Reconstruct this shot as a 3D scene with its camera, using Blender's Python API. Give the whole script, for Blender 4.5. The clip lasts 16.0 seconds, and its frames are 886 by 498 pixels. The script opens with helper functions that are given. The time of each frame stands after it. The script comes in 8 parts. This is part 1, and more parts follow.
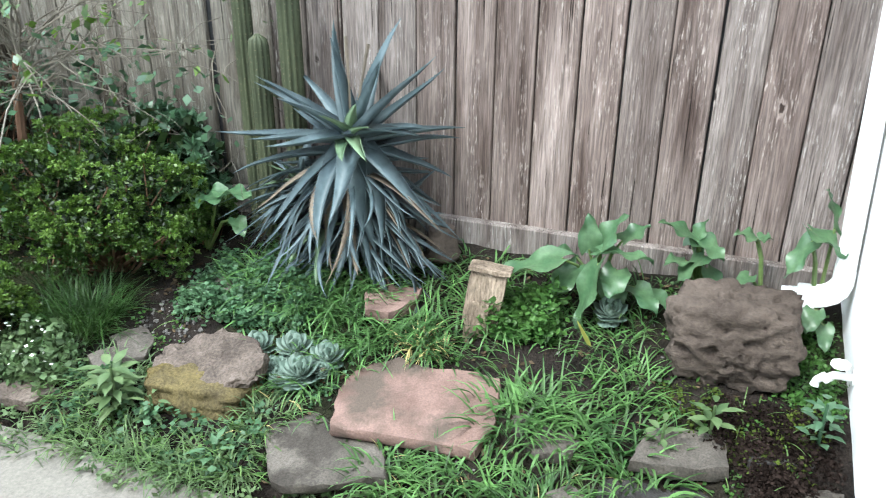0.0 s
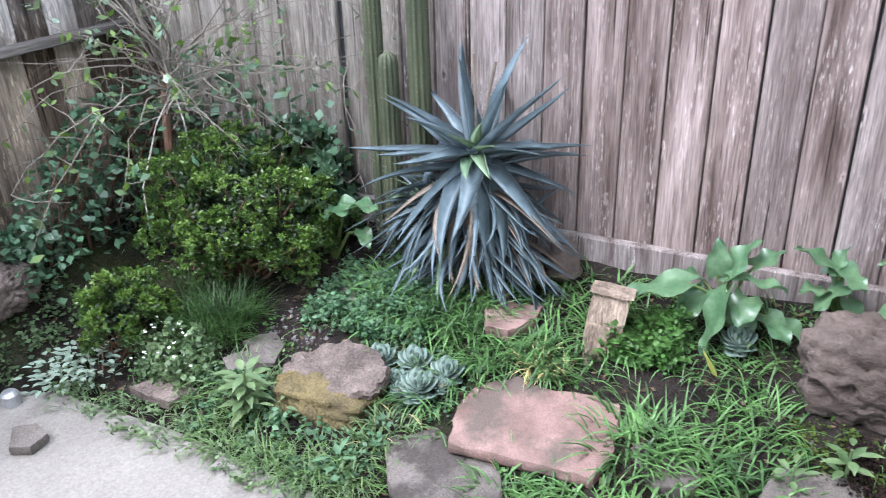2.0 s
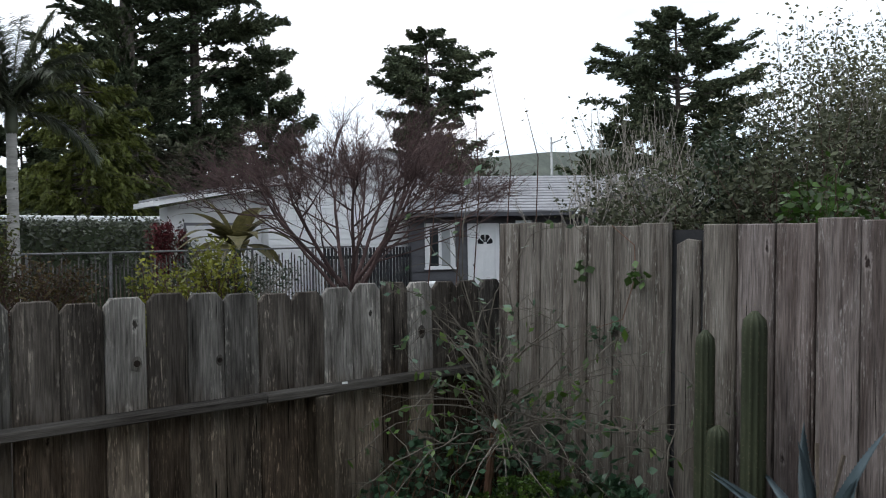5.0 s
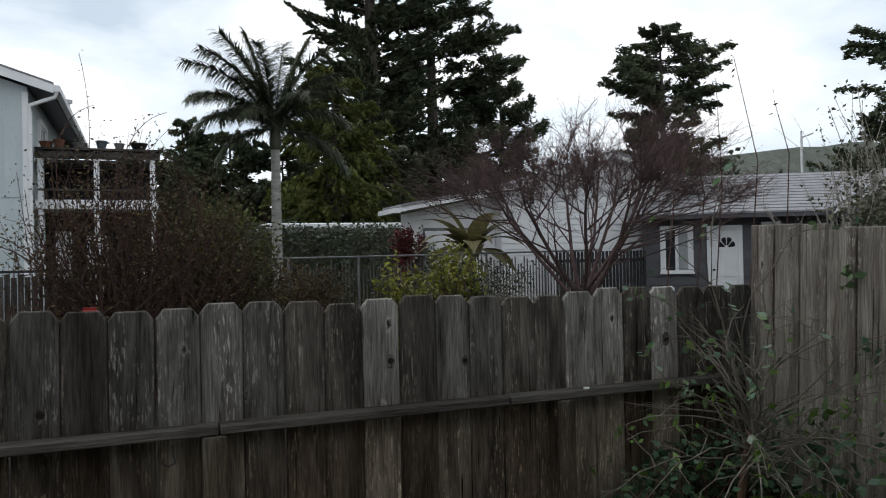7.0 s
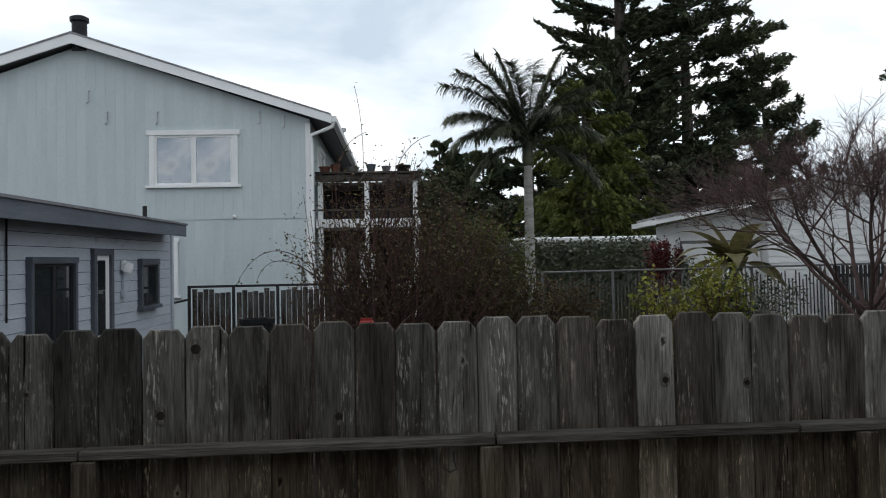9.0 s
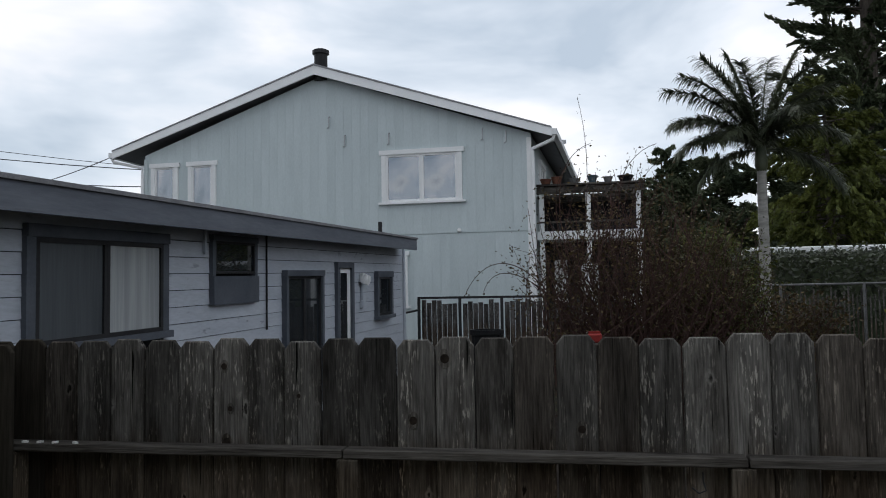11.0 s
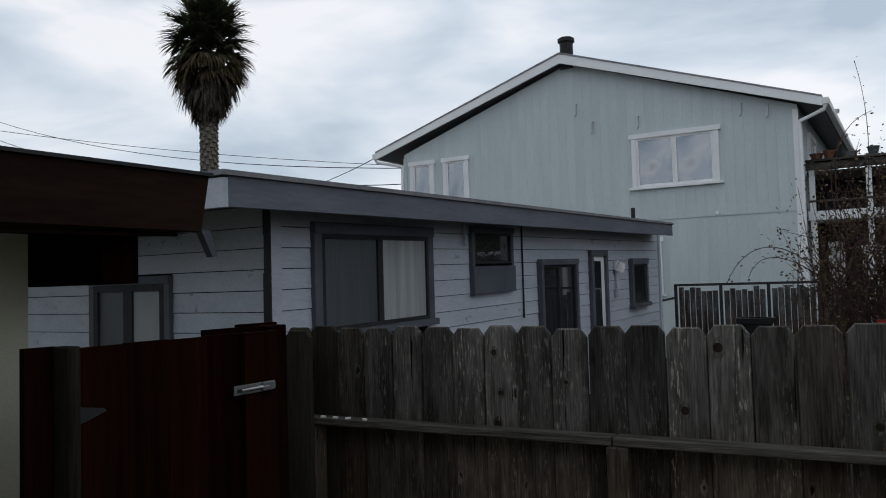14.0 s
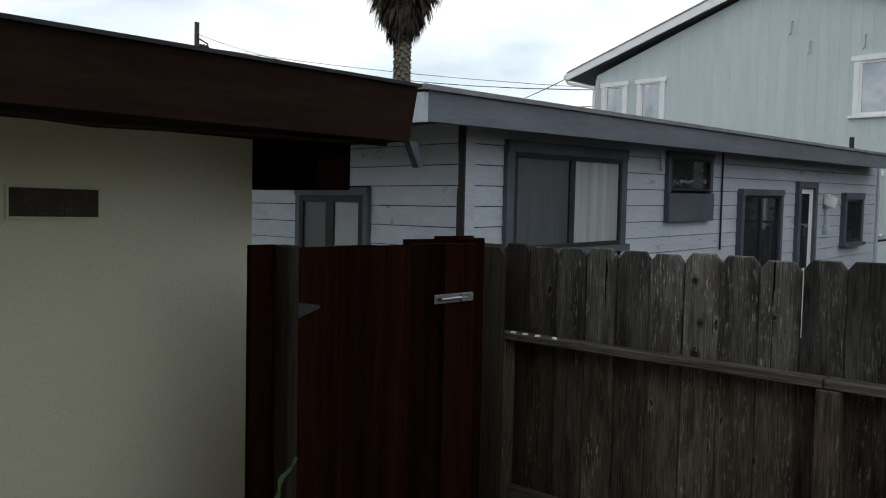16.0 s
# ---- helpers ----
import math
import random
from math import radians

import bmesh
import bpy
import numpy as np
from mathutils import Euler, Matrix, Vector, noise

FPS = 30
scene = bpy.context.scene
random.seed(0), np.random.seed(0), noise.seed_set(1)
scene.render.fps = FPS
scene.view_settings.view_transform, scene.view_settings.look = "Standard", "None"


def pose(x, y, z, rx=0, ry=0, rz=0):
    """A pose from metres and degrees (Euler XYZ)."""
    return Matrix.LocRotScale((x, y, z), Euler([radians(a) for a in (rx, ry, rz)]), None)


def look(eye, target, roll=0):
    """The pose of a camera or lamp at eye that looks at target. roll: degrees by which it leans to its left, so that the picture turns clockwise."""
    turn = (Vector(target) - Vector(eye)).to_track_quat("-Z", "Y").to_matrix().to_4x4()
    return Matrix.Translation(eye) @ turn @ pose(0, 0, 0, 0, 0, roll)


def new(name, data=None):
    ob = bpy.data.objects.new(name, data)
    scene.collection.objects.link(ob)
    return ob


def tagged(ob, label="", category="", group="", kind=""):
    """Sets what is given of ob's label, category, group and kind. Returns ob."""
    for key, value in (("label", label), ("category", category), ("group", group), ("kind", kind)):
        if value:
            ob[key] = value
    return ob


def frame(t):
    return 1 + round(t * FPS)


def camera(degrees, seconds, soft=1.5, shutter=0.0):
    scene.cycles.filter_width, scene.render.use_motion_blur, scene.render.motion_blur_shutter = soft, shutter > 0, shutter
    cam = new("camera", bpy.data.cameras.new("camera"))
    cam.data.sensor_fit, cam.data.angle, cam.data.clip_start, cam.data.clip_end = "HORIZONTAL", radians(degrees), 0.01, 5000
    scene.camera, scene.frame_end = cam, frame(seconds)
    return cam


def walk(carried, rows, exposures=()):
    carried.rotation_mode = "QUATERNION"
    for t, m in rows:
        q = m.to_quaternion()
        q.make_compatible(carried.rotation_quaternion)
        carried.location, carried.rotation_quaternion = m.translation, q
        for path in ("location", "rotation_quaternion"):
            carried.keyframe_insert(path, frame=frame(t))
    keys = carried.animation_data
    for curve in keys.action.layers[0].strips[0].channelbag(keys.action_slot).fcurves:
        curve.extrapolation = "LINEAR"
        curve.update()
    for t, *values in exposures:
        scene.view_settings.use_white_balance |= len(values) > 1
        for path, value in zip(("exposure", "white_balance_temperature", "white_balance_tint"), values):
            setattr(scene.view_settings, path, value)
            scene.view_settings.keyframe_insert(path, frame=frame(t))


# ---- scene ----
cam = camera(58.43, 16.0, soft=1.0, shutter=0.15)
PATH = [
    (0, -0.194, -0.038, 1.472, 64.64, 1.13, -70.09),
    (0.5, -0.171, -0.032, 1.455, 63.31, 1.67, -75.03),
    (1, -0.167, -0.026, 1.476, 62.14, 2.45, -75.50),
    (1.5, -0.171, -0.042, 1.524, 62.90, 2.60, -69.28),
    (2, -0.177, -0.011, 1.554, 64.37, 3.23, -61.86),
    (2.5, -0.160, -0.002, 1.536, 68.22, 3.70, -53.72),
    (3, -0.110, -0.036, 1.572, 74.35, 3.54, -48.90),
    (3.5, -0.122, -0.085, 1.591, 83.69, 1.65, -44.75),
    (3.7, -0.123, -0.080, 1.590, 86.18, 0.38, -44.90),
    (5.8, -0.143, -0.046, 1.603, 90.83, 2.54, -31.15),
    (6, -0.145, -0.046, 1.600, 90.76, 2.62, -29.53),
    (6.5, -0.154, -0.033, 1.601, 90.71, 1.69, -25.57),
    (7, -0.168, -0.024, 1.599, 90.60, 1.17, -20.60),
    (7.5, -0.181, -0.014, 1.600, 90.91, 0.92, -16.58),
    (8, -0.208, -0.011, 1.602, 91.36, 0.65, -11.48),
    (8.5, -0.228, -0.006, 1.606, 91.66, 1.22, -6.73),
    (9, -0.245, -0.013, 1.605, 91.97, 1.15, -2.71),
    (9.5, -0.262, -0.015, 1.607, 92.25, 1.66, 1.34),
    (9.7, -0.268, -0.032, 1.607, 92.64, 1.37, 3.37),
    (11.8, -0.340, -0.065, 1.617, 93.03, 1.16, 17.56),
    (12, -0.334, -0.070, 1.612, 93.04, 1.10, 18.87),
    (12.5, -0.330, -0.099, 1.614, 93.03, 0.83, 22.42),
    (13, -0.339, -0.099, 1.613, 92.98, 1.65, 25.16),
    (13.5, -0.353, -0.100, 1.613, 92.76, 1.95, 27.77),
    (14, -0.363, -0.106, 1.613, 92.66, 1.62, 30.83),
    (14.5, -0.376, -0.119, 1.604, 91.95, 1.88, 34.30),
    (15, -0.395, -0.124, 1.591, 90.22, 1.65, 39.27),
    (15.5, -0.404, -0.124, 1.590, 90.02, -1.08, 40.78),
    (16, -0.434, -0.116, 1.592, 87.16, -1.27, 43.88),
]
EXPOSURES = [(0.0, 3.14, 6150, 4), (0.5, 2.53, 6050, 11), (1.0, 2.2, 5980, 18), (1.5, 2.72, 5920, 17), (2.5, 3.47, 5780, 19), (3.0, 3.38, 5680, 20), (3.5, 3.04, 5600, 22), (3.7, 2.7, 5650, 20), (5.8, 0.45, 6450, 11), (9.7, 0.45, 6450, 10), (11.8, 0.08, 6300, 13), (14.0, 0.04, 6300, 11), (15.5, 0.25, 6500, 9), (16.0, 0.62, 6600, 9)]
walk(cam, [(t, pose(x, y, z, rx, ry, rz)) for t, x, y, z, rx, ry, rz in PATH], EXPOSURES)

# ---------------------------------------------------------------- world and light
world = bpy.data.worlds.new("overcast_sky")
scene.world = world
world.use_nodes = True
wt = world.node_tree
wt.nodes.clear()


def wnode(kind, **values):
    n = wt.nodes.new(kind)
    for key, value in values.items():
        n.inputs[key].default_value = value
    return n


w_out = wnode("ShaderNodeOutputWorld")
w_bg = wnode("ShaderNodeBackground", Strength=1.0)
w_sky = wnode("ShaderNodeTexSky")
w_sky.sky_type, w_sky.sun_disc = "NISHITA", False
w_sky.sun_elevation, w_sky.sun_rotation = radians(38), radians(20)
w_dim = wnode("ShaderNodeVectorMath")
w_dim.operation = "SCALE"
w_dim.inputs["Scale"].default_value = 0.09
w_co = wnode("ShaderNodeTexCoord")
w_map = wnode("ShaderNodeMapping", Scale=(1.5, 1.5, 4.2), Location=(0.3, 0.1, 0.0))
w_n1 = wnode("ShaderNodeTexNoise", Scale=1.9, Detail=5.0, Roughness=0.5, Distortion=0.3)
w_ramp = wnode("ShaderNodeValToRGB")
w_ramp.color_ramp.elements[0].position, w_ramp.color_ramp.elements[0].color = 0.34, (0.445, 0.525, 0.60, 1)
w_ramp.color_ramp.elements[1].position, w_ramp.color_ramp.elements[1].color = 0.62, (0.93, 0.93, 0.93, 1)
w_mid = w_ramp.color_ramp.elements.new(0.5)
w_mid.color = (0.69, 0.75, 0.80, 1)
w_mix = wnode("ShaderNodeMix", Factor=0.9)
w_mix.data_type = "RGBA"
for a, b in ((w_co.outputs["Generated"], w_map.inputs["Vector"]), (w_map.outputs["Vector"], w_n1.inputs["Vector"]),
             (w_n1.outputs["Fac"], w_ramp.inputs["Fac"]), (w_sky.outputs["Color"], w_dim.inputs[0]),
             (w_dim.outputs["Vector"], w_mix.inputs["A"]), (w_ramp.outputs["Color"], w_mix.inputs["B"]),
             (w_mix.outputs["Result"], w_bg.inputs["Color"]), (w_bg.outputs["Background"], w_out.inputs["Surface"])):
    wt.links.new(a, b)

sun_data = bpy.data.lights.new("sun", "SUN")
sun_data.energy, sun_data.angle, sun_data.color = 0.7, radians(25), (1.0, 0.97, 0.92)
sun_ob = new("sun", sun_data)
sun_ob.matrix_world = look((-6, 4, 12), (0, 0, 0))

# ---------------------------------------------------------------- kit
rng = random.Random(7)


class Shape:
    """Gathers vertices and faces of one mesh."""

    def __init__(self, m=None):
        self.v, self.f, self.m = [], [], m

    def add(self, verts, faces):
        k = len(self.v)
        self.v += [tuple(p) for p in verts]
        self.f += [tuple(i + k for i in q) for q in faces]
        return self

    def box(self, x0, x1, y0, y1, z0, z1, m=None, bevel=0.0):
        if bevel:
            return self.bevelled(x0, x1, y0, y1, z0, z1, bevel, m)
        p = [(x, y, z) for x in (x0, x1) for y in (y0, y1) for z in (z0, z1)]
        if m is not None:
            p = [m @ Vector(q) for q in p]
        return self.add(p, [(0, 1, 3, 2), (4, 6, 7, 5), (0, 4, 5, 1), (2, 3, 7, 6), (0, 2, 6, 4), (1, 5, 7, 3)])

    def slab(self, a0, a1, o0, o1, z0, z1, bevel=0.0):
        """A box drawn as (along, out, up) on a wall and placed by the shape's own pose."""
        return self.box(a0, a1, o0, o1, z0, z1, self.m, bevel)

    def bevelled(self, x0, x1, y0, y1, z0, z1, b, m=None):
        bm = bmesh.new()
        bmesh.ops.create_cube(bm, size=1.0)
        for v in bm.verts:
            v.co = Vector(((x0 + x1) / 2 + v.co.x * (x1 - x0), (y0 + y1) / 2 + v.co.y * (y1 - y0), (z0 + z1) / 2 + v.co.z * (z1 - z0)))
        bmesh.ops.bevel(bm, geom=list(bm.edges), offset=b, segments=1, affect="EDGES")
        bm.verts.index_update()
        self.add([(m @ v.co if m is not None else v.co) for v in bm.verts], [[v.index for v in q.verts] for q in bm.faces])
        bm.free()
        return self

    def prism(self, outline, d0, d1, axis="y", m=None):
        """An outline of (a, b) pulled from d0 to d1 along an axis; a, b are the other two in order."""
        n = len(outline)

        def at(a, b, d):
            q = {"x": (d, a, b), "y": (a, d, b), "z": (a, b, d)}[axis]
            return m @ Vector(q) if m is not None else q
        p = [at(a, b, d0) for a, b in outline] + [at(a, b, d1) for a, b in outline]
        faces = [tuple(range(n))[::-1], tuple(range(n, 2 * n))] + [(i, (i + 1) % n, n + (i + 1) % n, n + i) for i in range(n)]
        return self.add(p, faces)

    def tube(self, pts, radii, n=6, cap=True):
        pts = [Vector(p) for p in pts]
        if not isinstance(radii, (list, tuple)):
            radii = [radii] * len(pts)
        rings, side = [], None
        for i, p in enumerate(pts):
            d = (pts[min(i + 1, len(pts) - 1)] - pts[max(i - 1, 0)]).normalized()
            if side is None:
                side = d.orthogonal().normalized()
            side = (side - d * side.dot(d)).normalized()
            up = d.cross(side)
            rings.append([p + radii[i] * (math.cos(6.28319 * k / n) * side + math.sin(6.28319 * k / n) * up) for k in range(n)])
        k = len(rings)
        faces = [(i * n + j, i * n + (j + 1) % n, (i + 1) * n + (j + 1) % n, (i + 1) * n + j) for i in range(k - 1) for j in range(n)]
        if cap:
            faces += [tuple(range(n))[::-1], tuple((k - 1) * n + j for j in range(n))]
        return self.add([q for r in rings for q in r], faces)

    def lathe(self, profile, n=16, m=None):
        """Rings of (radius, z) round the z axis."""
        p = [(r * math.cos(6.28319 * j / n), r * math.sin(6.28319 * j / n), z) for r, z in profile for j in range(n)]
        if m is not None:
            p = [m @ Vector(q) for q in p]
        k = len(profile)
        faces = [(i * n + j, i * n + (j + 1) % n, (i + 1) * n + (j + 1) % n, (i + 1) * n + j) for i in range(k - 1) for j in range(n)]
        return self.add(p, faces + [tuple(range(n))[::-1], tuple((k - 1) * n + j for j in range(n))])

    def ribbon(self, base, way, length, width, bend=0.5, steps=6, up=(0, 0, 1), shape=None, fold=0.0, thick=0.0):
        """A leaf: a strip that starts at base along way and bends down; shape(s) gives the share of the width, fold a V section."""
        p, d, h = Vector(base), Vector(way).normalized(), length / steps
        side = d.cross(Vector(up))
        side = side.normalized() if side.length > 1e-4 else Vector((1, 0, 0))
        rows = []
        for i in range(steps + 1):
            s = i / steps
            w = width * (shape(s) if shape else (1 - s) ** 0.7) / 2
            nrm = side.cross(d).normalized()
            mid = p - nrm * (fold * w)
            rows.append((p + side * w, mid, p - side * w, mid - nrm * thick * (1 - s)))
            p = p + d * h
            d = (d + Vector((0, 0, -bend / steps))).normalized()
        cols = 4 if thick else 3
        verts = [q for r in rows for q in r[:cols]]
        faces = []
        for i in range(steps):
            a, b = i * cols, (i + 1) * cols
            faces += [(a, a + 1, b + 1, b), (a + 1, a + 2, b + 2, b + 1)]
            if thick:
                faces += [(a + 2, a + 3, b + 3, b + 2), (a + 3, a, b, b + 3)]
        return self.add(verts, faces)

    def mesh(self, name, smooth=False):
        me = bpy.data.meshes.new(name)
        me.from_pydata(self.v, [], self.f)
        if smooth:
            me.shade_smooth()
        me.update()
        return me


def cards(centres, size, flat=0.0, aspect=1.6, away=None, seed=0):
    """Small pointed leaves (one quad each) at the centres, turned at random; flat pulls them towards level, away points them outwards."""
    g = np.random.default_rng(seed)
    c = np.asarray(centres, float)
    n = len(c)
    a = g.normal(size=(n, 3))
    if away is not None:
        a = a * 0.6 + away
    a[:, 2] *= 1 - flat
    a /= np.linalg.norm(a, axis=1, keepdims=True) + 1e-9
    b = np.cross(a, g.normal(size=(n, 3)))
    if flat:
        b[:, 2] *= 1 - flat
    b /= np.linalg.norm(b, axis=1, keepdims=True) + 1e-9
    s = (size * g.uniform(0.6, 1.3, n))[:, None]
    a, b = a * s * aspect / 2, b * s / 2
    v = np.stack([c - a, c + b * 0.9 - a * 0.1, c + a, c - b * 0.9 - a * 0.1], 1).reshape(-1, 3)
    return v, np.arange(4 * n).reshape(n, 4)


def leaf_mesh(name, v, f):
    me = bpy.data.meshes.new(name)
    me.from_pydata(np.asarray(v).tolist(), [], np.asarray(f).tolist())
    return me


def clumps(centres, spread, n, seed=0):
    """n points round each centre, gathered in a ball of that spread."""
    g = np.random.default_rng(seed)
    c = np.repeat(np.asarray(centres, float), n, axis=0)
    return c + g.normal(size=c.shape) * spread


def thing(name, label="", category="", group="", kind="", at=(0, 0, 0), turn=0.0):
    ob = new(name)
    ob.matrix_world = pose(*at, 0, 0, turn)
    return tagged(ob, label, category, group, kind)


def part(name, shape, material, parent=None, label="", smooth=False, kind=""):
    me = shape if isinstance(shape, bpy.types.Mesh) else shape.mesh(name, smooth)
    if material and not me.materials:
        me.materials.append(material)
    ob = new(name, me)
    ob.parent = parent
    return tagged(ob, label, kind=kind)


def solo(name, shape, material, label, category, group="", kind="", smooth=False, at=None):
    ob = part(name, shape, material, None, smooth=smooth)
    if at is not None:
        ob.matrix_world = at
    return tagged(ob, label, category, group, kind)


# ---------------------------------------------------------------- materials
def material(name, low, high, rough=0.8, scale=(6, 6, 6), detail=6.0, fine=60.0, fine_amount=0.25, bump=0.3, metal=0.0,
             spread=0.0, patch=None, patch_scale=(3, 3, 3), patch_cut=(0.5, 0.62), spec=0.15, island=0.0, bump_size=0.01, knots=None, alt=None, along=None, cracks=None, own_tint=False, foot=None):
    """Two colours by a stretched noise, a fine grain over it, a tone of its own for each piece (spread) or loose bit (island), and patches of a third colour."""
    m = bpy.data.materials.new(name)
    m.use_nodes = True
    t = m.node_tree
    bsdf = t.nodes["Principled BSDF"]
    bsdf.inputs["Roughness"].default_value = rough
    bsdf.inputs["Metallic"].default_value = metal
    bsdf.inputs["Specular IOR Level"].default_value = spec

    def node(kind, **values):
        n = t.nodes.new(kind)
        for key, value in values.items():
            n.inputs[key].default_value = value
        return n

    def join(a, b):
        t.links.new(a, b)
    co, info = node("ShaderNodeTexCoord"), node("ShaderNodeObjectInfo")
    shift = node("ShaderNodeVectorMath")
    shift.operation = "MULTIPLY_ADD"
    shift.inputs[1].default_value = (1, 1, 1)
    rnd = node("ShaderNodeVectorMath")
    rnd.operation = "SCALE"
    rnd.inputs[0].default_value = (17.0, 23.0, 31.0)
    join(info.outputs["Random"], rnd.inputs["Scale"])
    join(co.outputs["Object"], shift.inputs[0])
    join(rnd.outputs["Vector"], shift.inputs[2])

    def noise_at(sc, det, size=1.0):
        mp = node("ShaderNodeMapping", Scale=sc)
        join(shift.outputs["Vector"], mp.inputs["Vector"])
        n = node("ShaderNodeTexNoise", Scale=size, Detail=det, Roughness=0.6)
        join(mp.outputs["Vector"], n.inputs["Vector"])
        return n.outputs["Fac"]

    def mixed(fac, a, b, blend="MIX"):
        x = node("ShaderNodeMix")
        x.data_type, x.blend_type = "RGBA", blend
        for value, socket in ((fac, x.inputs["Factor"]), (a, x.inputs["A"]), (b, x.inputs["B"])):
            if isinstance(value, (int, float)):
                socket.default_value = value
            elif isinstance(value, tuple):
                socket.default_value = (*value, 1)
            else:
                join(value, socket)
        return x.outputs["Result"]

    def cut(value, lo, hi):
        r = node("ShaderNodeMapRange")
        r.inputs["From Min"].default_value, r.inputs["From Max"].default_value = lo, hi
        join(value, r.inputs["Value"])
        return r.outputs["Result"]
    broad = noise_at(scale, detail)
    colour = mixed(cut(broad, 0.32, 0.68), low, high)
    if alt:
        colour = mixed(cut(info.outputs["Random"], 0.5, 0.75), colour, mixed(1.0, colour, alt, "MULTIPLY"))
    if patch:
        where = node("ShaderNodeMath")
        where.operation = "MULTIPLY"
        join(cut(noise_at(patch_scale, 5.0), *patch_cut), where.inputs[0])
        join(cut(noise_at(tuple(0.09 * q for q in patch_scale), 2.0), 0.45, 0.62), where.inputs[1])
        colour = mixed(where.outputs["Value"], colour, patch)
    if knots:
        mp = node("ShaderNodeMapping", Scale=knots)
        join(shift.outputs["Vector"], mp.inputs["Vector"])
        vo = node("ShaderNodeTexVoronoi", Scale=1.0)
        join(mp.outputs["Vector"], vo.inputs["Vector"])
        wob = node("ShaderNodeMath")
        wob.operation = "MULTIPLY_ADD"
        wob.inputs[1].default_value, wob.inputs[2].default_value = 0.16, -0.08
        join(noise_at((90, 90, 40), 2.0), wob.inputs[0])
        dist = node("ShaderNodeMath")
        dist.operation = "ADD"
        join(vo.outputs["Distance"], dist.inputs[0])
        join(wob.outputs["Value"], dist.inputs[1])
        ring = cut(dist.outputs["Value"], 0.135, 0.09)
        core = cut(dist.outputs["Value"], 0.075, 0.045)
        pale = tuple(min(1, 1.02 * q) for q in high)
        dark = tuple(0.6 * q for q in low)
        colour = mixed(ring, colour, pale)
        colour = mixed(core, colour, dark)
    if cracks:
        split = cut(noise_at(cracks, 2.0), 0.325, 0.285)
        colour = mixed(split, colour, tuple(0.22 * q for q in low))
    # tint below a ragged height; on the pickets it also carries the rail's shade
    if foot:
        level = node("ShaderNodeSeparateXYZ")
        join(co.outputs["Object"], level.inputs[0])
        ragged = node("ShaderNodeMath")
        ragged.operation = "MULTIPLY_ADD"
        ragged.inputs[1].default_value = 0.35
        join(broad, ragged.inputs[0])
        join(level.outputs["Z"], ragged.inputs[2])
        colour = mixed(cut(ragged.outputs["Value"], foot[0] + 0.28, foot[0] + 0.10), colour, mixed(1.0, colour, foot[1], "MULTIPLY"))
    if own_tint:
        colour = mixed(1.0, colour, info.outputs["Color"], "MULTIPLY")
    grain = noise_at(along or tuple(fine * q / max(scale) for q in scale), 3.0)
    tone = node("ShaderNodeMapRange")
    tone.inputs["To Min"].default_value, tone.inputs["To Max"].default_value = 1 - fine_amount, 1 + fine_amount
    tone.inputs["From Min"].default_value, tone.inputs["From Max"].default_value = 0.3, 0.7
    join(grain, tone.inputs["Value"])
    factor = tone.outputs["Result"]
    for amount, source in ((spread, info.outputs["Random"]), (island, None)):
        if amount:
            if source is None:
                source = node("ShaderNodeNewGeometry").outputs["Random Per Island"]
            r = node("ShaderNodeMapRange")
            r.inputs["To Min"].default_value, r.inputs["To Max"].default_value = 1 - amount, 1 + amount
            join(source, r.inputs["Value"])
            mul = node("ShaderNodeMath")
            mul.operation = "MULTIPLY"
            join(factor, mul.inputs[0])
            join(r.outputs["Result"], mul.inputs[1])
            factor = mul.outputs["Value"]
    sc = node("ShaderNodeVectorMath")
    sc.operation = "SCALE"
    join(colour, sc.inputs[0])
    join(factor, sc.inputs["Scale"])
    join(sc.outputs["Vector"], bsdf.inputs["Base Color"])
    if bump:
        bp = node("ShaderNodeBump", Strength=bump, Distance=bump_size)
        both = node("ShaderNodeMath")
        both.operation = "ADD"
        join(broad, both.inputs[0])
        join(grain, both.inputs[1])
        join(both.outputs["Value"], bp.inputs["Height"])
        join(bp.outputs["Normal"], bsdf.inputs["Normal"])
    return m


def leafy(name, low, high, rough=0.5, island=0.35, spec=0.35, through_light=0.25, scale=(8, 8, 8)):
    """Leaf material: a tone for each leaf and light that passes through."""
    m = material(name, low, high, rough, scale, 3.0, 60.0, 0.15, 0.0, island=island, spec=spec)
    t = m.node_tree
    bsdf, out = t.nodes["Principled BSDF"], t.nodes["Material Output"]
    tr, mx = t.nodes.new("ShaderNodeBsdfTranslucent"), t.nodes.new("ShaderNodeMixShader")
    t.links.new(bsdf.inputs["Base Color"].links[0].from_socket, tr.inputs["Color"])
    mx.inputs["Fac"].default_value = through_light
    t.links.new(bsdf.outputs[0], mx.inputs[1])
    t.links.new(tr.outputs[0], mx.inputs[2])
    t.links.new(mx.outputs[0], out.inputs["Surface"])
    return m


def glass_material(name, tint, rough=0.03):
    m = bpy.data.materials.new(name)
    m.use_nodes = True
    b = m.node_tree.nodes["Principled BSDF"]
    b.inputs["Base Color"].default_value = (*tint, 1)
    b.inputs["Roughness"].default_value = rough
    b.inputs["Specular IOR Level"].default_value = 0.8
    return m


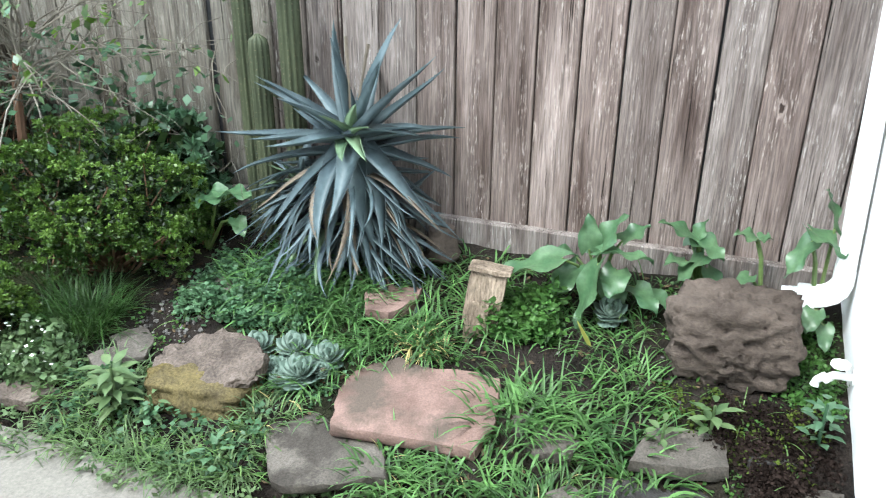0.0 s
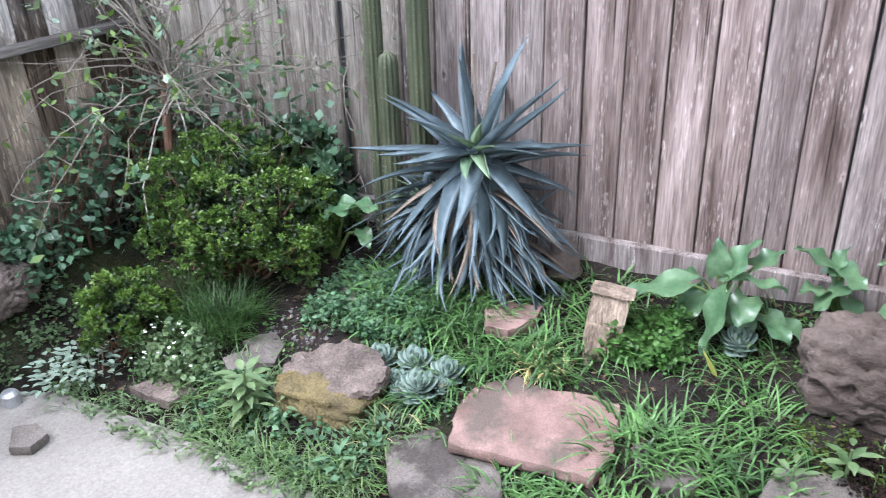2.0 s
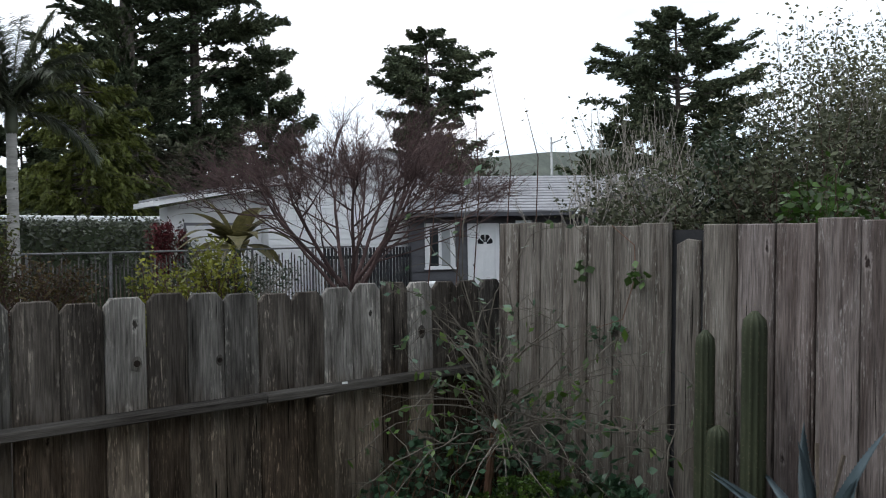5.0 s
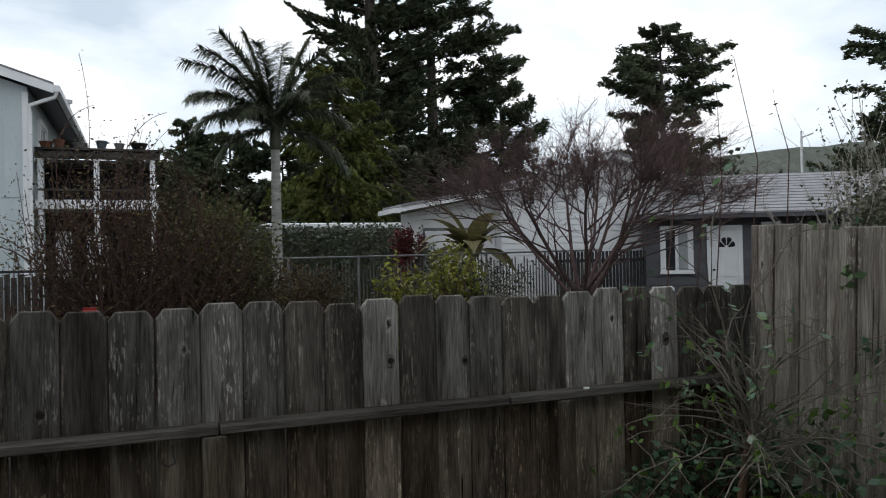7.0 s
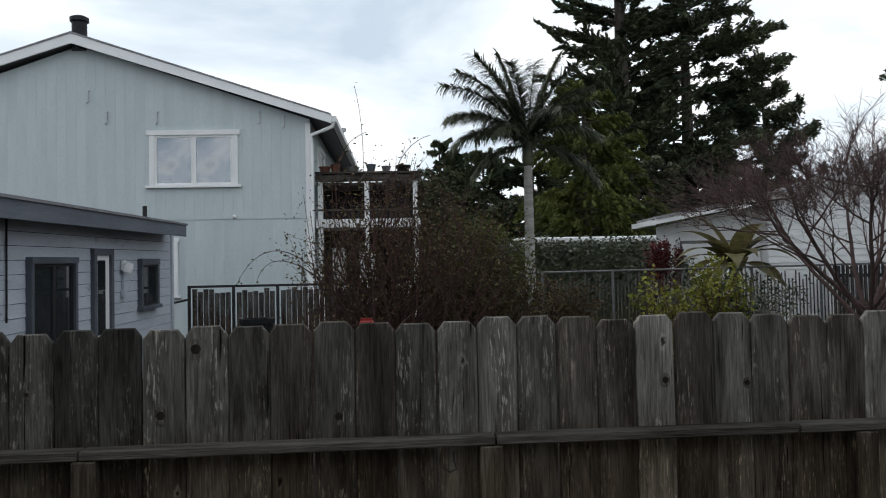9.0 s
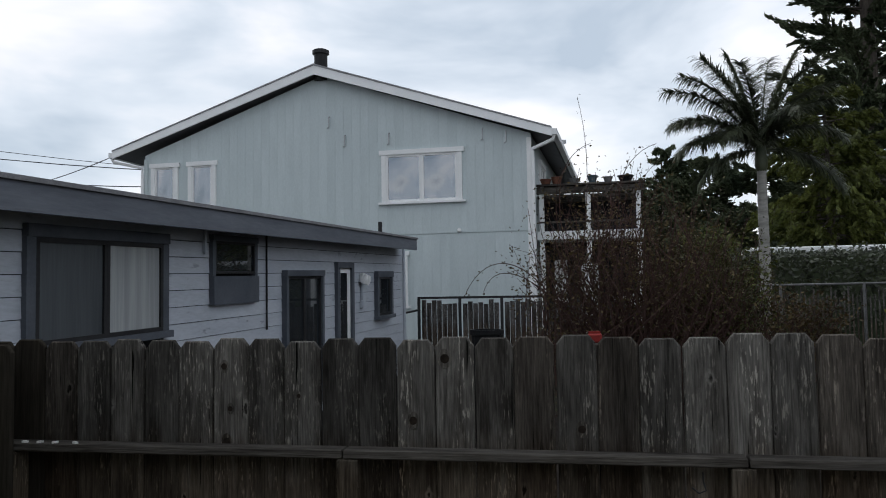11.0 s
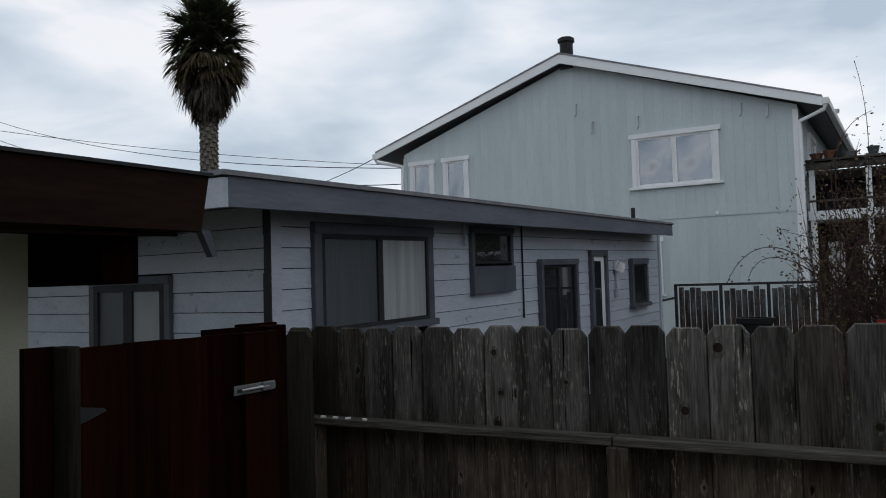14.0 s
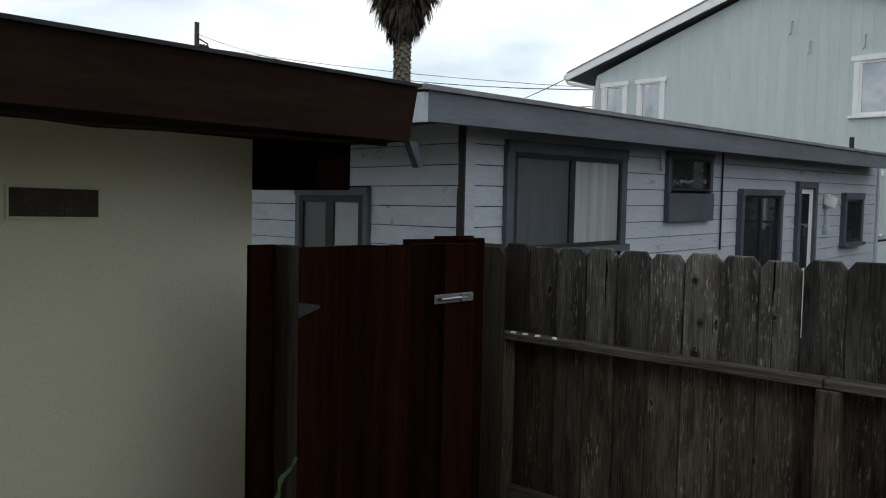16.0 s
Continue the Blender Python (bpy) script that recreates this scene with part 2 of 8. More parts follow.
# foot: browner wood below the rail, with some of the rail's shade put in
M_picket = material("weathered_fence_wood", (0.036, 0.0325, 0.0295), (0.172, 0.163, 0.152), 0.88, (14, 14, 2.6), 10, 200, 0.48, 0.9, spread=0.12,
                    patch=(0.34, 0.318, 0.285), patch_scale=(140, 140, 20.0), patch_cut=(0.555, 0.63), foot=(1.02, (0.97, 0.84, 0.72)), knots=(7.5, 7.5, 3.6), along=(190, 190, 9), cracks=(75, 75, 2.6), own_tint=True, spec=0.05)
M_tall = material("bleached_fence_wood", (0.076, 0.057, 0.050), (0.290, 0.252, 0.236), 0.88, (16, 16, 1.5), 9, 200, 0.45, 0.7, spread=0.08,
                  patch=(0.385, 0.36, 0.34), patch_scale=(190, 190, 26), patch_cut=(0.555, 0.645), knots=(7.5, 7.5, 3.4), along=(190, 190, 9), cracks=(90, 90, 2.0), own_tint=True)
M_rail = material("rail_wood", (0.030, 0.026, 0.023), (0.135, 0.124, 0.110), 0.85, (2.2, 14, 14), 8, 120, 0.4, 0.6, spread=0.15, along=(6, 210, 210), spec=0.05)
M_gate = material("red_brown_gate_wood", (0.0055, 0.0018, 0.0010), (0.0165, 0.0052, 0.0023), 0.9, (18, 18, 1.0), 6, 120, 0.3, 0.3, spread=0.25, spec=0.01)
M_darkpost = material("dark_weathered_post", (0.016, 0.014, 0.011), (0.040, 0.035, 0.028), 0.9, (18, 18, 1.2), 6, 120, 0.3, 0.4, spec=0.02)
M_soil = material("dark_soil", (0.0065, 0.005, 0.0042), (0.028, 0.0215, 0.018), 0.95, (9, 9, 9), 8, 140, 0.6, 1.0, patch=(0.045, 0.055, 0.022), patch_scale=(2.2, 2.2, 2.2))
M_concrete = material("worn_concrete", (0.12, 0.11, 0.098), (0.175, 0.162, 0.145), 0.9, (2.5, 2.5, 2.5), 8, 110, 0.18, 0.25, patch=(0.095, 0.086, 0.074), patch_scale=(5, 5, 5), patch_cut=(0.58, 0.7))
M_stucco = material("cream_stucco", (0.46, 0.45, 0.355), (0.52, 0.51, 0.40), 0.9, (1.2, 1.2, 1.2), 5, 160, 0.06, 0.35, bump_size=0.004)
M_white = material("white_paint", (0.78, 0.78, 0.78), (0.84, 0.84, 0.84), 0.55, (2, 2, 2), 4, 80, 0.03, 0.08)
M_brown = material("dark_brown_fascia", (0.015, 0.0078, 0.006), (0.027, 0.0142, 0.0105), 0.85, (3, 1, 6), 5, 60, 0.2, 0.1, spec=0.04)
M_blue = material("blue_grey_siding", (0.40, 0.43, 0.48), (0.48, 0.51, 0.56), 0.7, (3, 1.0, 5), 6, 60, 0.07, 0.15, patch=(0.24, 0.25, 0.28), patch_scale=(14, 5, 18), patch_cut=(0.60, 0.68))
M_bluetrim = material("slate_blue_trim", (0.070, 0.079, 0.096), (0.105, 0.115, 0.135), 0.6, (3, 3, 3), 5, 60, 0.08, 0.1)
M_fasciablue = material("faded_slate_fascia", (0.105, 0.116, 0.138), (0.15, 0.163, 0.188), 0.6, (3, 1, 8), 6, 60, 0.1, 0.1)
M_rust = material("rusty_wire", (0.05, 0.04, 0.028), (0.11, 0.09, 0.06), 0.8, (20, 20, 20), 4, 60, 0.2, 0.0)
M_cottage = material("dim_grey_siding", (0.088, 0.088, 0.096), (0.118, 0.118, 0.126), 0.8, (1, 3, 4), 5, 60, 0.1, 0.1)
M_sage = material("sage_grey_plywood", (0.475, 0.535, 0.545), (0.545, 0.605, 0.615), 0.8, (2, 2, 0.5), 5, 60, 0.05, 0.1)
M_trim = material("white_trim", (0.74, 0.75, 0.75), (0.82, 0.82, 0.82), 0.5, (3, 3, 3), 4, 60, 0.04, 0.05)
M_grey = material("grey_siding", (0.15, 0.15, 0.162), (0.19, 0.19, 0.20), 0.75, (1, 3, 4), 5, 60, 0.08, 0.1)
M_shingle = material("grey_shingles", (0.20, 0.20, 0.21), (0.30, 0.30, 0.31), 0.9, (3, 3, 3), 6, 60, 0.2, 0.3, island=0.15)
M_roof = material("gravel_roof", (0.16, 0.16, 0.17), (0.24, 0.24, 0.25), 0.95, (4, 4, 4), 6, 90, 0.2, 0.3)
M_dark = material("dark_metal", (0.02, 0.02, 0.022), (0.035, 0.035, 0.037), 0.5, (4, 4, 4), 4, 60, 0.15, 0.05)
M_galv = material("galvanised_metal", (0.35, 0.36, 0.37), (0.48, 0.49, 0.50), 0.4, (8, 8, 8), 4, 60, 0.1, 0.05, metal=0.8)
M_oldpipe = material("dull_old_pipe", (0.10, 0.10, 0.10), (0.17, 0.17, 0.17), 0.6, (8, 8, 8), 4, 60, 0.15, 0.05)
M_bark = material("grey_bark", (0.05, 0.042, 0.036), (0.11, 0.095, 0.08), 0.9, (9, 9, 2), 6, 60, 0.3, 0.5)
M_twig = material("bare_twigs", (0.042, 0.024, 0.020), (0.088, 0.050, 0.042), 0.85, (9, 9, 3), 4, 60, 0.2, 0.0)
M_conifer = leafy("conifer_needles", (0.034, 0.048, 0.028), (0.102, 0.120, 0.066), 0.7, 0.5, 0.15, 0.15, (0.4, 0.4, 0.4))
M_olive = leafy("olive_foliage", (0.046, 0.060, 0.013), (0.118, 0.130, 0.028), 0.6, 0.4, 0.25, 0.3, (0.5, 0.5, 0.5))
M_greyolive = leafy("dusty_olive_foliage", (0.040, 0.046, 0.026), (0.105, 0.112, 0.066), 0.6, 0.45, 0.2, 0.25, (0.5, 0.5, 0.5))
M_paleolive = leafy("pale_olive_foliage", (0.052, 0.056, 0.030), (0.140, 0.142, 0.082), 0.6, 0.45, 0.2, 0.25, (0.5, 0.5, 0.5))
M_hedge = leafy("dark_hedge", (0.022, 0.033, 0.016), (0.05, 0.07, 0.04), 0.5, 0.4, 0.35, 0.2)
M_greyhedge = leafy("grey_green_hedge", (0.044, 0.052, 0.034), (0.110, 0.122, 0.088), 0.5, 0.5, 0.35, 0.2)
M_hill = material("far_hill", (0.070, 0.082, 0.072), (0.125, 0.135, 0.112), 0.95, (0.02, 0.02, 0.02), 6, 0.3, 0.2, 0.0)

# ---------------------------------------------------------------- ground
def soft_step(v):
    v = min(max(v, 0.0), 1.0)
    return v * v * (3 - 2 * v)


TALL_X, LOW_ANGLE, LOW_Y = 2.389, 2.363, 2.75
LOW = pose(0, LOW_Y, 0, 0, 0, LOW_ANGLE)


# the bed, its board fence and the white wall lean together: the plot falls away along the board fence
LEAN = Matrix.Translation((-0.12, -0.05, 1.58)) @ Matrix.Rotation(radians(1.72), 4, Vector((0.7660, 0.6428, 0))) @ Matrix.Translation((0.12, 0.05, -1.60))


def ground_z(x, y):
    """Height of the bed: level with the path at its edge, higher at the foot of both fences."""
    if x > TALL_X + 0.1 or y > 3.0 or y < -0.6 or x < -3.2:
        return -0.02
    rise = 0.28 * min(max((x - 1.17) / 1.2, 0), 1)
    rise = max(rise, 0.27 * soft_step((y - 2.36) / 0.36))
    lump = 0.018 * noise.noise((x * 5, y * 5, 0.3)) + 0.008 * noise.noise((x * 17, y * 17, 1.3))
    inside = soft_step((max(x - 1.17, y - 2.40)) / 0.12)
    return (rise + lump) * inside - 0.06 * (1 - inside)


def lean_bed(before, more=None):
    """Leans every top-level thing made since that set of objects was taken."""
    for ob in bpy.data.objects:
        if ob not in before and ob.parent is None:
            ob.matrix_world = (more @ LEAN if more else LEAN) @ ob.matrix_world


def steps(a, b, h):
    n = max(1, round((b - a) / h))
    return [a + (b - a) * i / n for i in range(n)]


xs = [-3000, -900, -250, -80, -30, -12] + steps(-5, 0.9, 0.45) + steps(0.9, 2.5, 0.035) + [2.5, 3.2, 5, 9, 16, 30, 80, 250, 900, 3000]
ys = [-3000, -900, -200, -60, -20, -6, -2] + steps(-0.7, 2.95, 0.04) + [2.95, 3.3, 4, 6, 9, 14, 22, 40, 90, 250, 900, 3000]
gs = Shape()
gs.v = [tuple(LEAN @ Vector((x, y, ground_z(x, y)))) if -0.65 < y < 2.9 and 0.3 < x < 2.5 else (x, y, ground_z(x, y)) for y in ys for x in xs]
nx = len(xs)
gs.f = [(j * nx + i, j * nx + i + 1, (j + 1) * nx + i + 1, (j + 1) * nx + i) for j in range(len(ys) - 1) for i in range(nx - 1)]
solo("ground", gs, M_soil, "dark moist garden soil with moss and crumbs", "ground", kind="structure", smooth=True)

upright = set(bpy.data.objects)
path_slab = Shape()
path_slab.prism([(-2.25, -0.48), (1.16, -0.48), (1.175, 0.6), (1.16, 1.2), (1.19, 1.75), (1.165, 2.25), (1.10, 2.40), (0.62, 2.43), (-2.25, 2.36)], -0.12, 0.0, "z")
solo("pavement", path_slab, M_concrete, "worn grey concrete garden path with a crack", "path", kind="structure")

lean_bed(upright)

# ---------------------------------------------------------------- low dog-eared fence
PITCH = 0.142


def eased_board(outline, t, ease, axis):
    """A board with that outline and its front edges worn round; the front lies at 0, the back at t along the axis."""
    s = Shape()
    n = len(outline)
    ca, cb = sum(p[0] for p in outline) / n, sum(p[1] for p in outline) / n

    def inset(a, b, e):
        return (a - math.copysign(e, a - ca), b - math.copysign(e, b - cb))
    for e, d in ((ease, 0.0), (ease * 0.3, ease * 0.7), (0.0, ease * 2.0), (0.0, t)):
        for a, b in outline:
            a, b = inset(a, b, e)
            s.v.append((d, a, b) if axis == "x" else (a, d, b))
    s.f = [(i * n + j, i * n + (j + 1) % n, (i + 1) * n + (j + 1) % n, (i + 1) * n + j) for i in range(3) for j in range(n)] + [tuple(range(n))[::-1], tuple(3 * n + j for j in range(n))]
    return s


def picket_mesh(width, z0, z1, ear, t=0.018):
    h = width / 2
    return eased_board([(-h, z0), (h, z0), (h, z1 - ear), (h - ear * 0.8, z1), (-h + ear * 0.8, z1), (-h, z1 - ear)], t, 0.0045, "y").mesh("picket")


low_fence = thing("picket_fence", "weathered grey dog-eared picket fence with a flat rail", "fence")
low_fence.matrix_world = LOW
picket_kinds = [picket_mesh(PITCH - 0.0012 - 0.0010 * k, 0.27, 1.45 + 0.004 * k, 0.032 - 0.004 * (k % 2)) for k in range(3)]
# weathering differs from board to board: bleached ones, brown ones, a dark stain beside the gate; the low tones next to
# it stand in for that corner's shade
BLEACH_AND_SHADE = {-19: 0.42, -18: 0.5, -17: 0.62, -16: 0.85, -15: 0.7, -14: 1.15, -13: 1.5, -12: 0.85, -11: 1.05, -10: 0.6, -9: 0.62, -8: 1.0, -7: 1.2, -6: 1.05, -5: 0.62, -4: 0.8, -3: 0.55, -2: 0.68,
          -1: 1.2, 0: 1.3, 1: 0.68, 2: 0.7, 3: 0.62, 4: 1.45, 5: 0.55, 6: 0.95, 7: 0.72, 8: 0.65, 9: 0.6, 10: 1.45, 11: 1.5, 12: 0.6, 13: 1.55, 14: 0.45, 15: 0.45, 16: 0.5}
BROWN = (-19, -18, -5, -3, 2, 3, 5, 8, 9, 12, 14, 15)
for i in range(-20, 17):
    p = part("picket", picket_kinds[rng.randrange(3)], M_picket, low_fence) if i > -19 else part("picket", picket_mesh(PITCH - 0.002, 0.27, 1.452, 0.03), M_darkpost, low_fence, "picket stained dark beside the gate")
    # uneven light along the fence put into the colour: dim by the gate, bright beyond
    k = (0.84 if i < -8 else (1.02 if i < 2 else 1.24)) * BLEACH_AND_SHADE.get(i, 0.5)
    p.color = (k, k * (0.93 if i in BROWN else 1.0), k * (0.86 if i in BROWN else 0.98), 1)
    p.location = ((i + 0.5) * PITCH, rng.uniform(-0.003, 0.003), rng.uniform(-0.012, 0.008))
    p.rotation_euler = (0, radians(rng.uniform(-0.15, 0.15)), 0)
for a, b in ((-20, -9.3), (-9.26, 0.32), (0.36, 7.9), (7.94, 16.6)):
    r = Shape().box(a * PITCH, b * PITCH, -0.078, -0.003, 1.030, 1.062, bevel=0.004)
    part("rail", r, M_rail, low_fence, "flat two-by-four rail")
    k = Shape().box(a * PITCH, b * PITCH, -0.042, -0.003, 0.25, 0.375, bevel=0.004)
    part("kickboard", k, M_rail, low_fence, "horizontal kickboard at the foot")
for s in (-18.7, -9.15, 0.22, 9.65):
    p = part("post", Shape().box(s * PITCH - 0.038, s * PITCH + 0.038, -0.085, -0.004, 0.1, 1.028, bevel=0.004), M_picket, low_fence, "square wooden post")
    p.color = (0.8, 0.78, 0.72, 1)

# ---------------------------------------------------------------- tall board fence
upright = set(bpy.data.objects)
tall_fence = thing("board_fence", "tall bleached grey-brown board fence with peeling stain", "fence")
board_kinds = [eased_board([(-(PITCH - 0.0025 - 0.0014 * k) / 2, 0.375), ((PITCH - 0.0025 - 0.0014 * k) / 2, 0.375), ((PITCH - 0.0025 - 0.0014 * k) / 2, 1.722), (-(PITCH - 0.0025 - 0.0014 * k) / 2, 1.722)], 0.02, 0.004, "x").mesh("board") for k in range(3)]
BOARD_0 = 0.8465
stain = random.Random(77)
narrow = eased_board([(-0.052, 0.375), (0.058, 0.375), (0.056, 1.640), (0.01, 1.662), (-0.050, 1.655)], 0.02, 0.004, "x").mesh("board")
for k in range(-14, 11):
    p = part("board", narrow if k == -7 else board_kinds[rng.randrange(3)], M_tall, tall_fence, "split narrow board set behind its neighbours" if k == -7 else "")
    p.location = (TALL_X + (0.012 if k == -7 else rng.uniform(-0.002, 0.003)), BOARD_0 - (k + 0.5) * PITCH, rng.uniform(-0.022, 0.006) - 0.008)
    p.rotation_euler = (radians(rng.uniform(-0.12, 0.12)), 0, 0)
    tone, warm = stain.uniform(0.76, 1.08), 0.6 * stain.random() ** 2 if k < -2 else stain.random() ** 0.8
    p.color = (tone, tone * (1 - 0.10 * warm), tone * (1 - 0.13 * warm), 1) if k >= -5 else (0.92 * tone, 0.97 * tone, 0.90 * tone, 1)
# dark sheet added behind the boards so that their gaps stay dark
part("backing", Shape().box(TALL_X + 0.0215, TALL_X + 0.04, -0.6, 2.83, 0.3, 1.68), M_dark, tall_fence, "dark sheet added behind the gaps")
part("kickboard", Shape().box(TALL_X - 0.035, TALL_X + 0.005, -0.55, 0.98, 0.25, 0.372, bevel=0.004), M_tall, tall_fence, "grey horizontal kickboard")
part("kickboard", Shape().box(TALL_X - 0.03, TALL_X + 0.005, 0.985, 2.8, 0.25, 0.372, bevel=0.004), M_tall, tall_fence)
lean_bed(upright)


# knots, chips of paint and a bright slit that mark single pickets
M_knot = material("dark_knot", (0.012, 0.009, 0.007), (0.03, 0.022, 0.016), 0.8, (40, 40, 40), 4, 90, 0.3, 0.3)
M_chip = material("white_chip", (0.7, 0.7, 0.68), (0.8, 0.8, 0.78), 0.5, (40, 40, 40), 3, 60, 0.05, 0.0)
for s_, z_, r_ in ((4.72, 1.222, 0.012), (6.84, 1.203, 0.010), (13.5, 1.231, 0.014), (-6.74, 1.376, 0.017), (-7.57, 1.156, 0.015), (-3.39, 1.134, 0.014), (-12.67, 1.347, 0.012), (-12.5, 1.19, 0.010), (-10.6, 1.24, 0.008), (-12.6, 1.07, 0.014)):
    ring = Shape().lathe([(r_ * 1.7, 0.0), (r_ * 1.6, 0.0012), (r_ * 1.0, 0.0016)], 14, pose(s_ * PITCH, -0.0035, z_, 90, 0, 0) @ Matrix.Diagonal((0.85, 1.25, 1, 1)))
    k = part("knot", ring, M_picket, low_fence)
    k.color = (0.8, 0.78, 0.74, 1)
    part("knot_core", Shape().lathe([(r_, 0.0012), (r_ * 0.9, 0.0026), (r_ * 0.4, 0.0022)], 12, pose(s_ * PITCH, -0.0038, z_, 90, 0, 0)), M_knot, k, "dark knot")
for s_ in (10.35, -16.7, -17.3, -17.75, -18.2):
    tagged(part("paint_chip", Shape().box(-0.011, 0.011, -0.006, 0.006, 0, 0.007, LOW @ pose(s_ * PITCH, -0.07, 1.0625, 0, 0, rng.uniform(-30, 30))), M_chip), "small white chip lying on the rail", "chip", "white chips")
hook_ = Shape().tube([(-0.7 * PITCH, -0.095, 1.02), (-0.7 * PITCH, -0.1, 0.99), (-0.65 * PITCH, -0.11, 0.965), (-0.8 * PITCH, -0.11, 0.955), (-0.95 * PITCH, -0.1, 0.97)], 0.003, 5)
hk = solo("plant_hook", hook_, M_dark, "small rusty hook under the rail", "hook")
hk.matrix_world = LOW
# ---------------------------------------------------------------- our own house: white wall beside the bed, cream wall by the gate, brown roof edge
WALL_Y = -0.48
upright = set(bpy.data.objects)
ww = Shape().box(0.9, 2.36, WALL_Y - 0.18, WALL_Y, -0.05, 2.45)
solo("wall_south", ww, M_white, "smooth white painted house wall beside the bed", "wall", kind="structure")
PLUMB = Matrix.Translation((0, WALL_Y, 0.42)) @ Matrix.Rotation(radians(-2.6), 4, "X") @ Matrix.Translation((0, -WALL_Y, -0.42))
lean_bed(upright, PLUMB)
# unseen wall added to close the yard, cream to bounce less light than white
wc = Shape().box(-6.0, 0.897, WALL_Y - 0.18, WALL_Y - 0.003, -0.05, 2.45)
solo("wall_south_west", wc, M_stucco, "unseen cream stucco wall added behind the path", "wall", kind="structure")
WALL_X = -2.6
cw = Shape().prism([(-0.478, -0.05), (1.268, -0.05), (1.268, 1.799), (-0.478, 1.799)], WALL_X - 0.2, WALL_X, "x")
solo("wall_west", cw, M_stucco, "cream stucco house wall with a small vent", "wall", kind="structure")
# end wall, soffit and roof run on unseen to x = -13 to shade the passage
cs = Shape().box(-13.0, WALL_X - 0.201, 1.07, 1.266, -0.05, 1.79)
solo("wall_north", cs, M_stucco, "cream stucco end wall run on unseen under the eave", "wall", kind="structure")

own_roof = thing("flat_roof", "low roof with a deep dark brown fascia board", "roof")
part("fascia", Shape().prism([(-2.2, 1.772), (1.555, 1.796), (1.588, 1.962), (-2.2, 1.928)], -2.225, -2.19, "x"), M_brown, own_roof, "dark brown fascia board")
part("fascia", Shape().prism([(-13.0, 1.80), (-2.227, 1.80), (-2.227, 1.96), (-13.0, 1.95)], 1.545, 1.58, "y"), M_brown, own_roof)
part("soffit", Shape().prism([(-2.2, 1.80), (1.54, 1.802), (1.54, 1.83), (-2.2, 1.83)], -13.0, -2.228, "x"), M_brown, own_roof, "dark soffit")
part("roof_deck", Shape().prism([(-2.3, 1.930), (1.595, 1.964), (1.595, 1.974), (-2.3, 1.94)], -13.0, -2.178, "x"), M_dark, own_roof, "thin dark roofing felt with a metal drip edge")
part("cable", Shape().tube([(-2.232, -0.4, 1.77), (-2.232, 0.4, 1.776), (-2.232, 0.62, 1.764), (-2.232, 0.9, 1.773), (-2.232, 1.5, 1.786)], 0.006, 5), M_brown, own_roof, "loose cable under the eave")
part("bracket", Shape().prism([(1.565, 1.80), (1.60, 1.80), (1.625, 1.725), (1.608, 1.72)], -2.226, -2.20, "x"), M_bluetrim, own_roof, "bent metal flashing")
# beam in near-black gate wood, which stands in for the shade under the eave
part("beam", Shape().box(-2.75, -2.30, 1.30, 1.42, 1.645, 1.799, bevel=0.004), M_gate, own_roof, "boxed beam with the eave's shade in its colour")
# unseen eave added over the white wall, behind and above the path, to block skylight
part("eave", Shape().box(-6.0, 2.6, -4.0, -0.10, 2.455, 2.62), M_brown, own_roof, "unseen dark eave added over the white wall")

vent = thing("wall_vent", "rusty wire-mesh crawl vent set in stucco", "vent", at=(WALL_X + 0.001, 0.673, 1.588))
vent.scale = (1.19, 1.19, 1.19)
part("frame", Shape().box(0, 0.006, -0.1, 0.1, 0.031, 0.037).box(0, 0.006, -0.1, 0.1, -0.037, -0.031).box(0, 0.006, -0.1, -0.094, -0.031, 0.031).box(0, 0.006, 0.094, 0.1, -0.031, 0.031), M_stucco, vent)
part("backing", Shape().box(-0.001, 0.001, -0.094, 0.094, -0.031, 0.031), M_dark, vent, "dark opening")
wires = Shape()
for i in range(34):
    wires.box(0.001, 0.0025, -0.094 + i * 0.0056, -0.0928 + i * 0.0056, -0.031, 0.031)
for i in range(11):
    wires.box(0.001, 0.0025, -0.094, 0.094, -0.031 + i * 0.006, -0.0298 + i * 0.006)
part("mesh", wires, M_rust, vent, "fine wire mesh")

upright = set(bpy.data.objects)
downspout = thing("downspout", "white metal downspout with elbow and corrugated outlet", "downspout")


def fluted(cx, cy, wx, wy, ribs=4, deep=0.0022):
    """Outline of a rectangular pipe whose faces are pressed into shallow flutes."""
    ring = []
    for (ax, ay), (bx, by), (nx, ny) in (((-1, -1), (1, -1), (0, -1)), ((1, -1), (1, 1), (1, 0)), ((1, 1), (-1, 1), (0, 1)), ((-1, 1), (-1, -1), (-1, 0))):
        for k in range(ribs * 4):
            u = 0.07 + 0.86 * k / (ribs * 4 - 1)
            d = -deep * (0.5 - 0.5 * math.cos(6.28319 * ribs * (u - 0.07) / 0.86))
            ring.append((cx + wx / 2 * (ax + (bx - ax) * u) + nx * d, cy + wy / 2 * (ay + (by - ay) * u) + ny * d))
    return ring


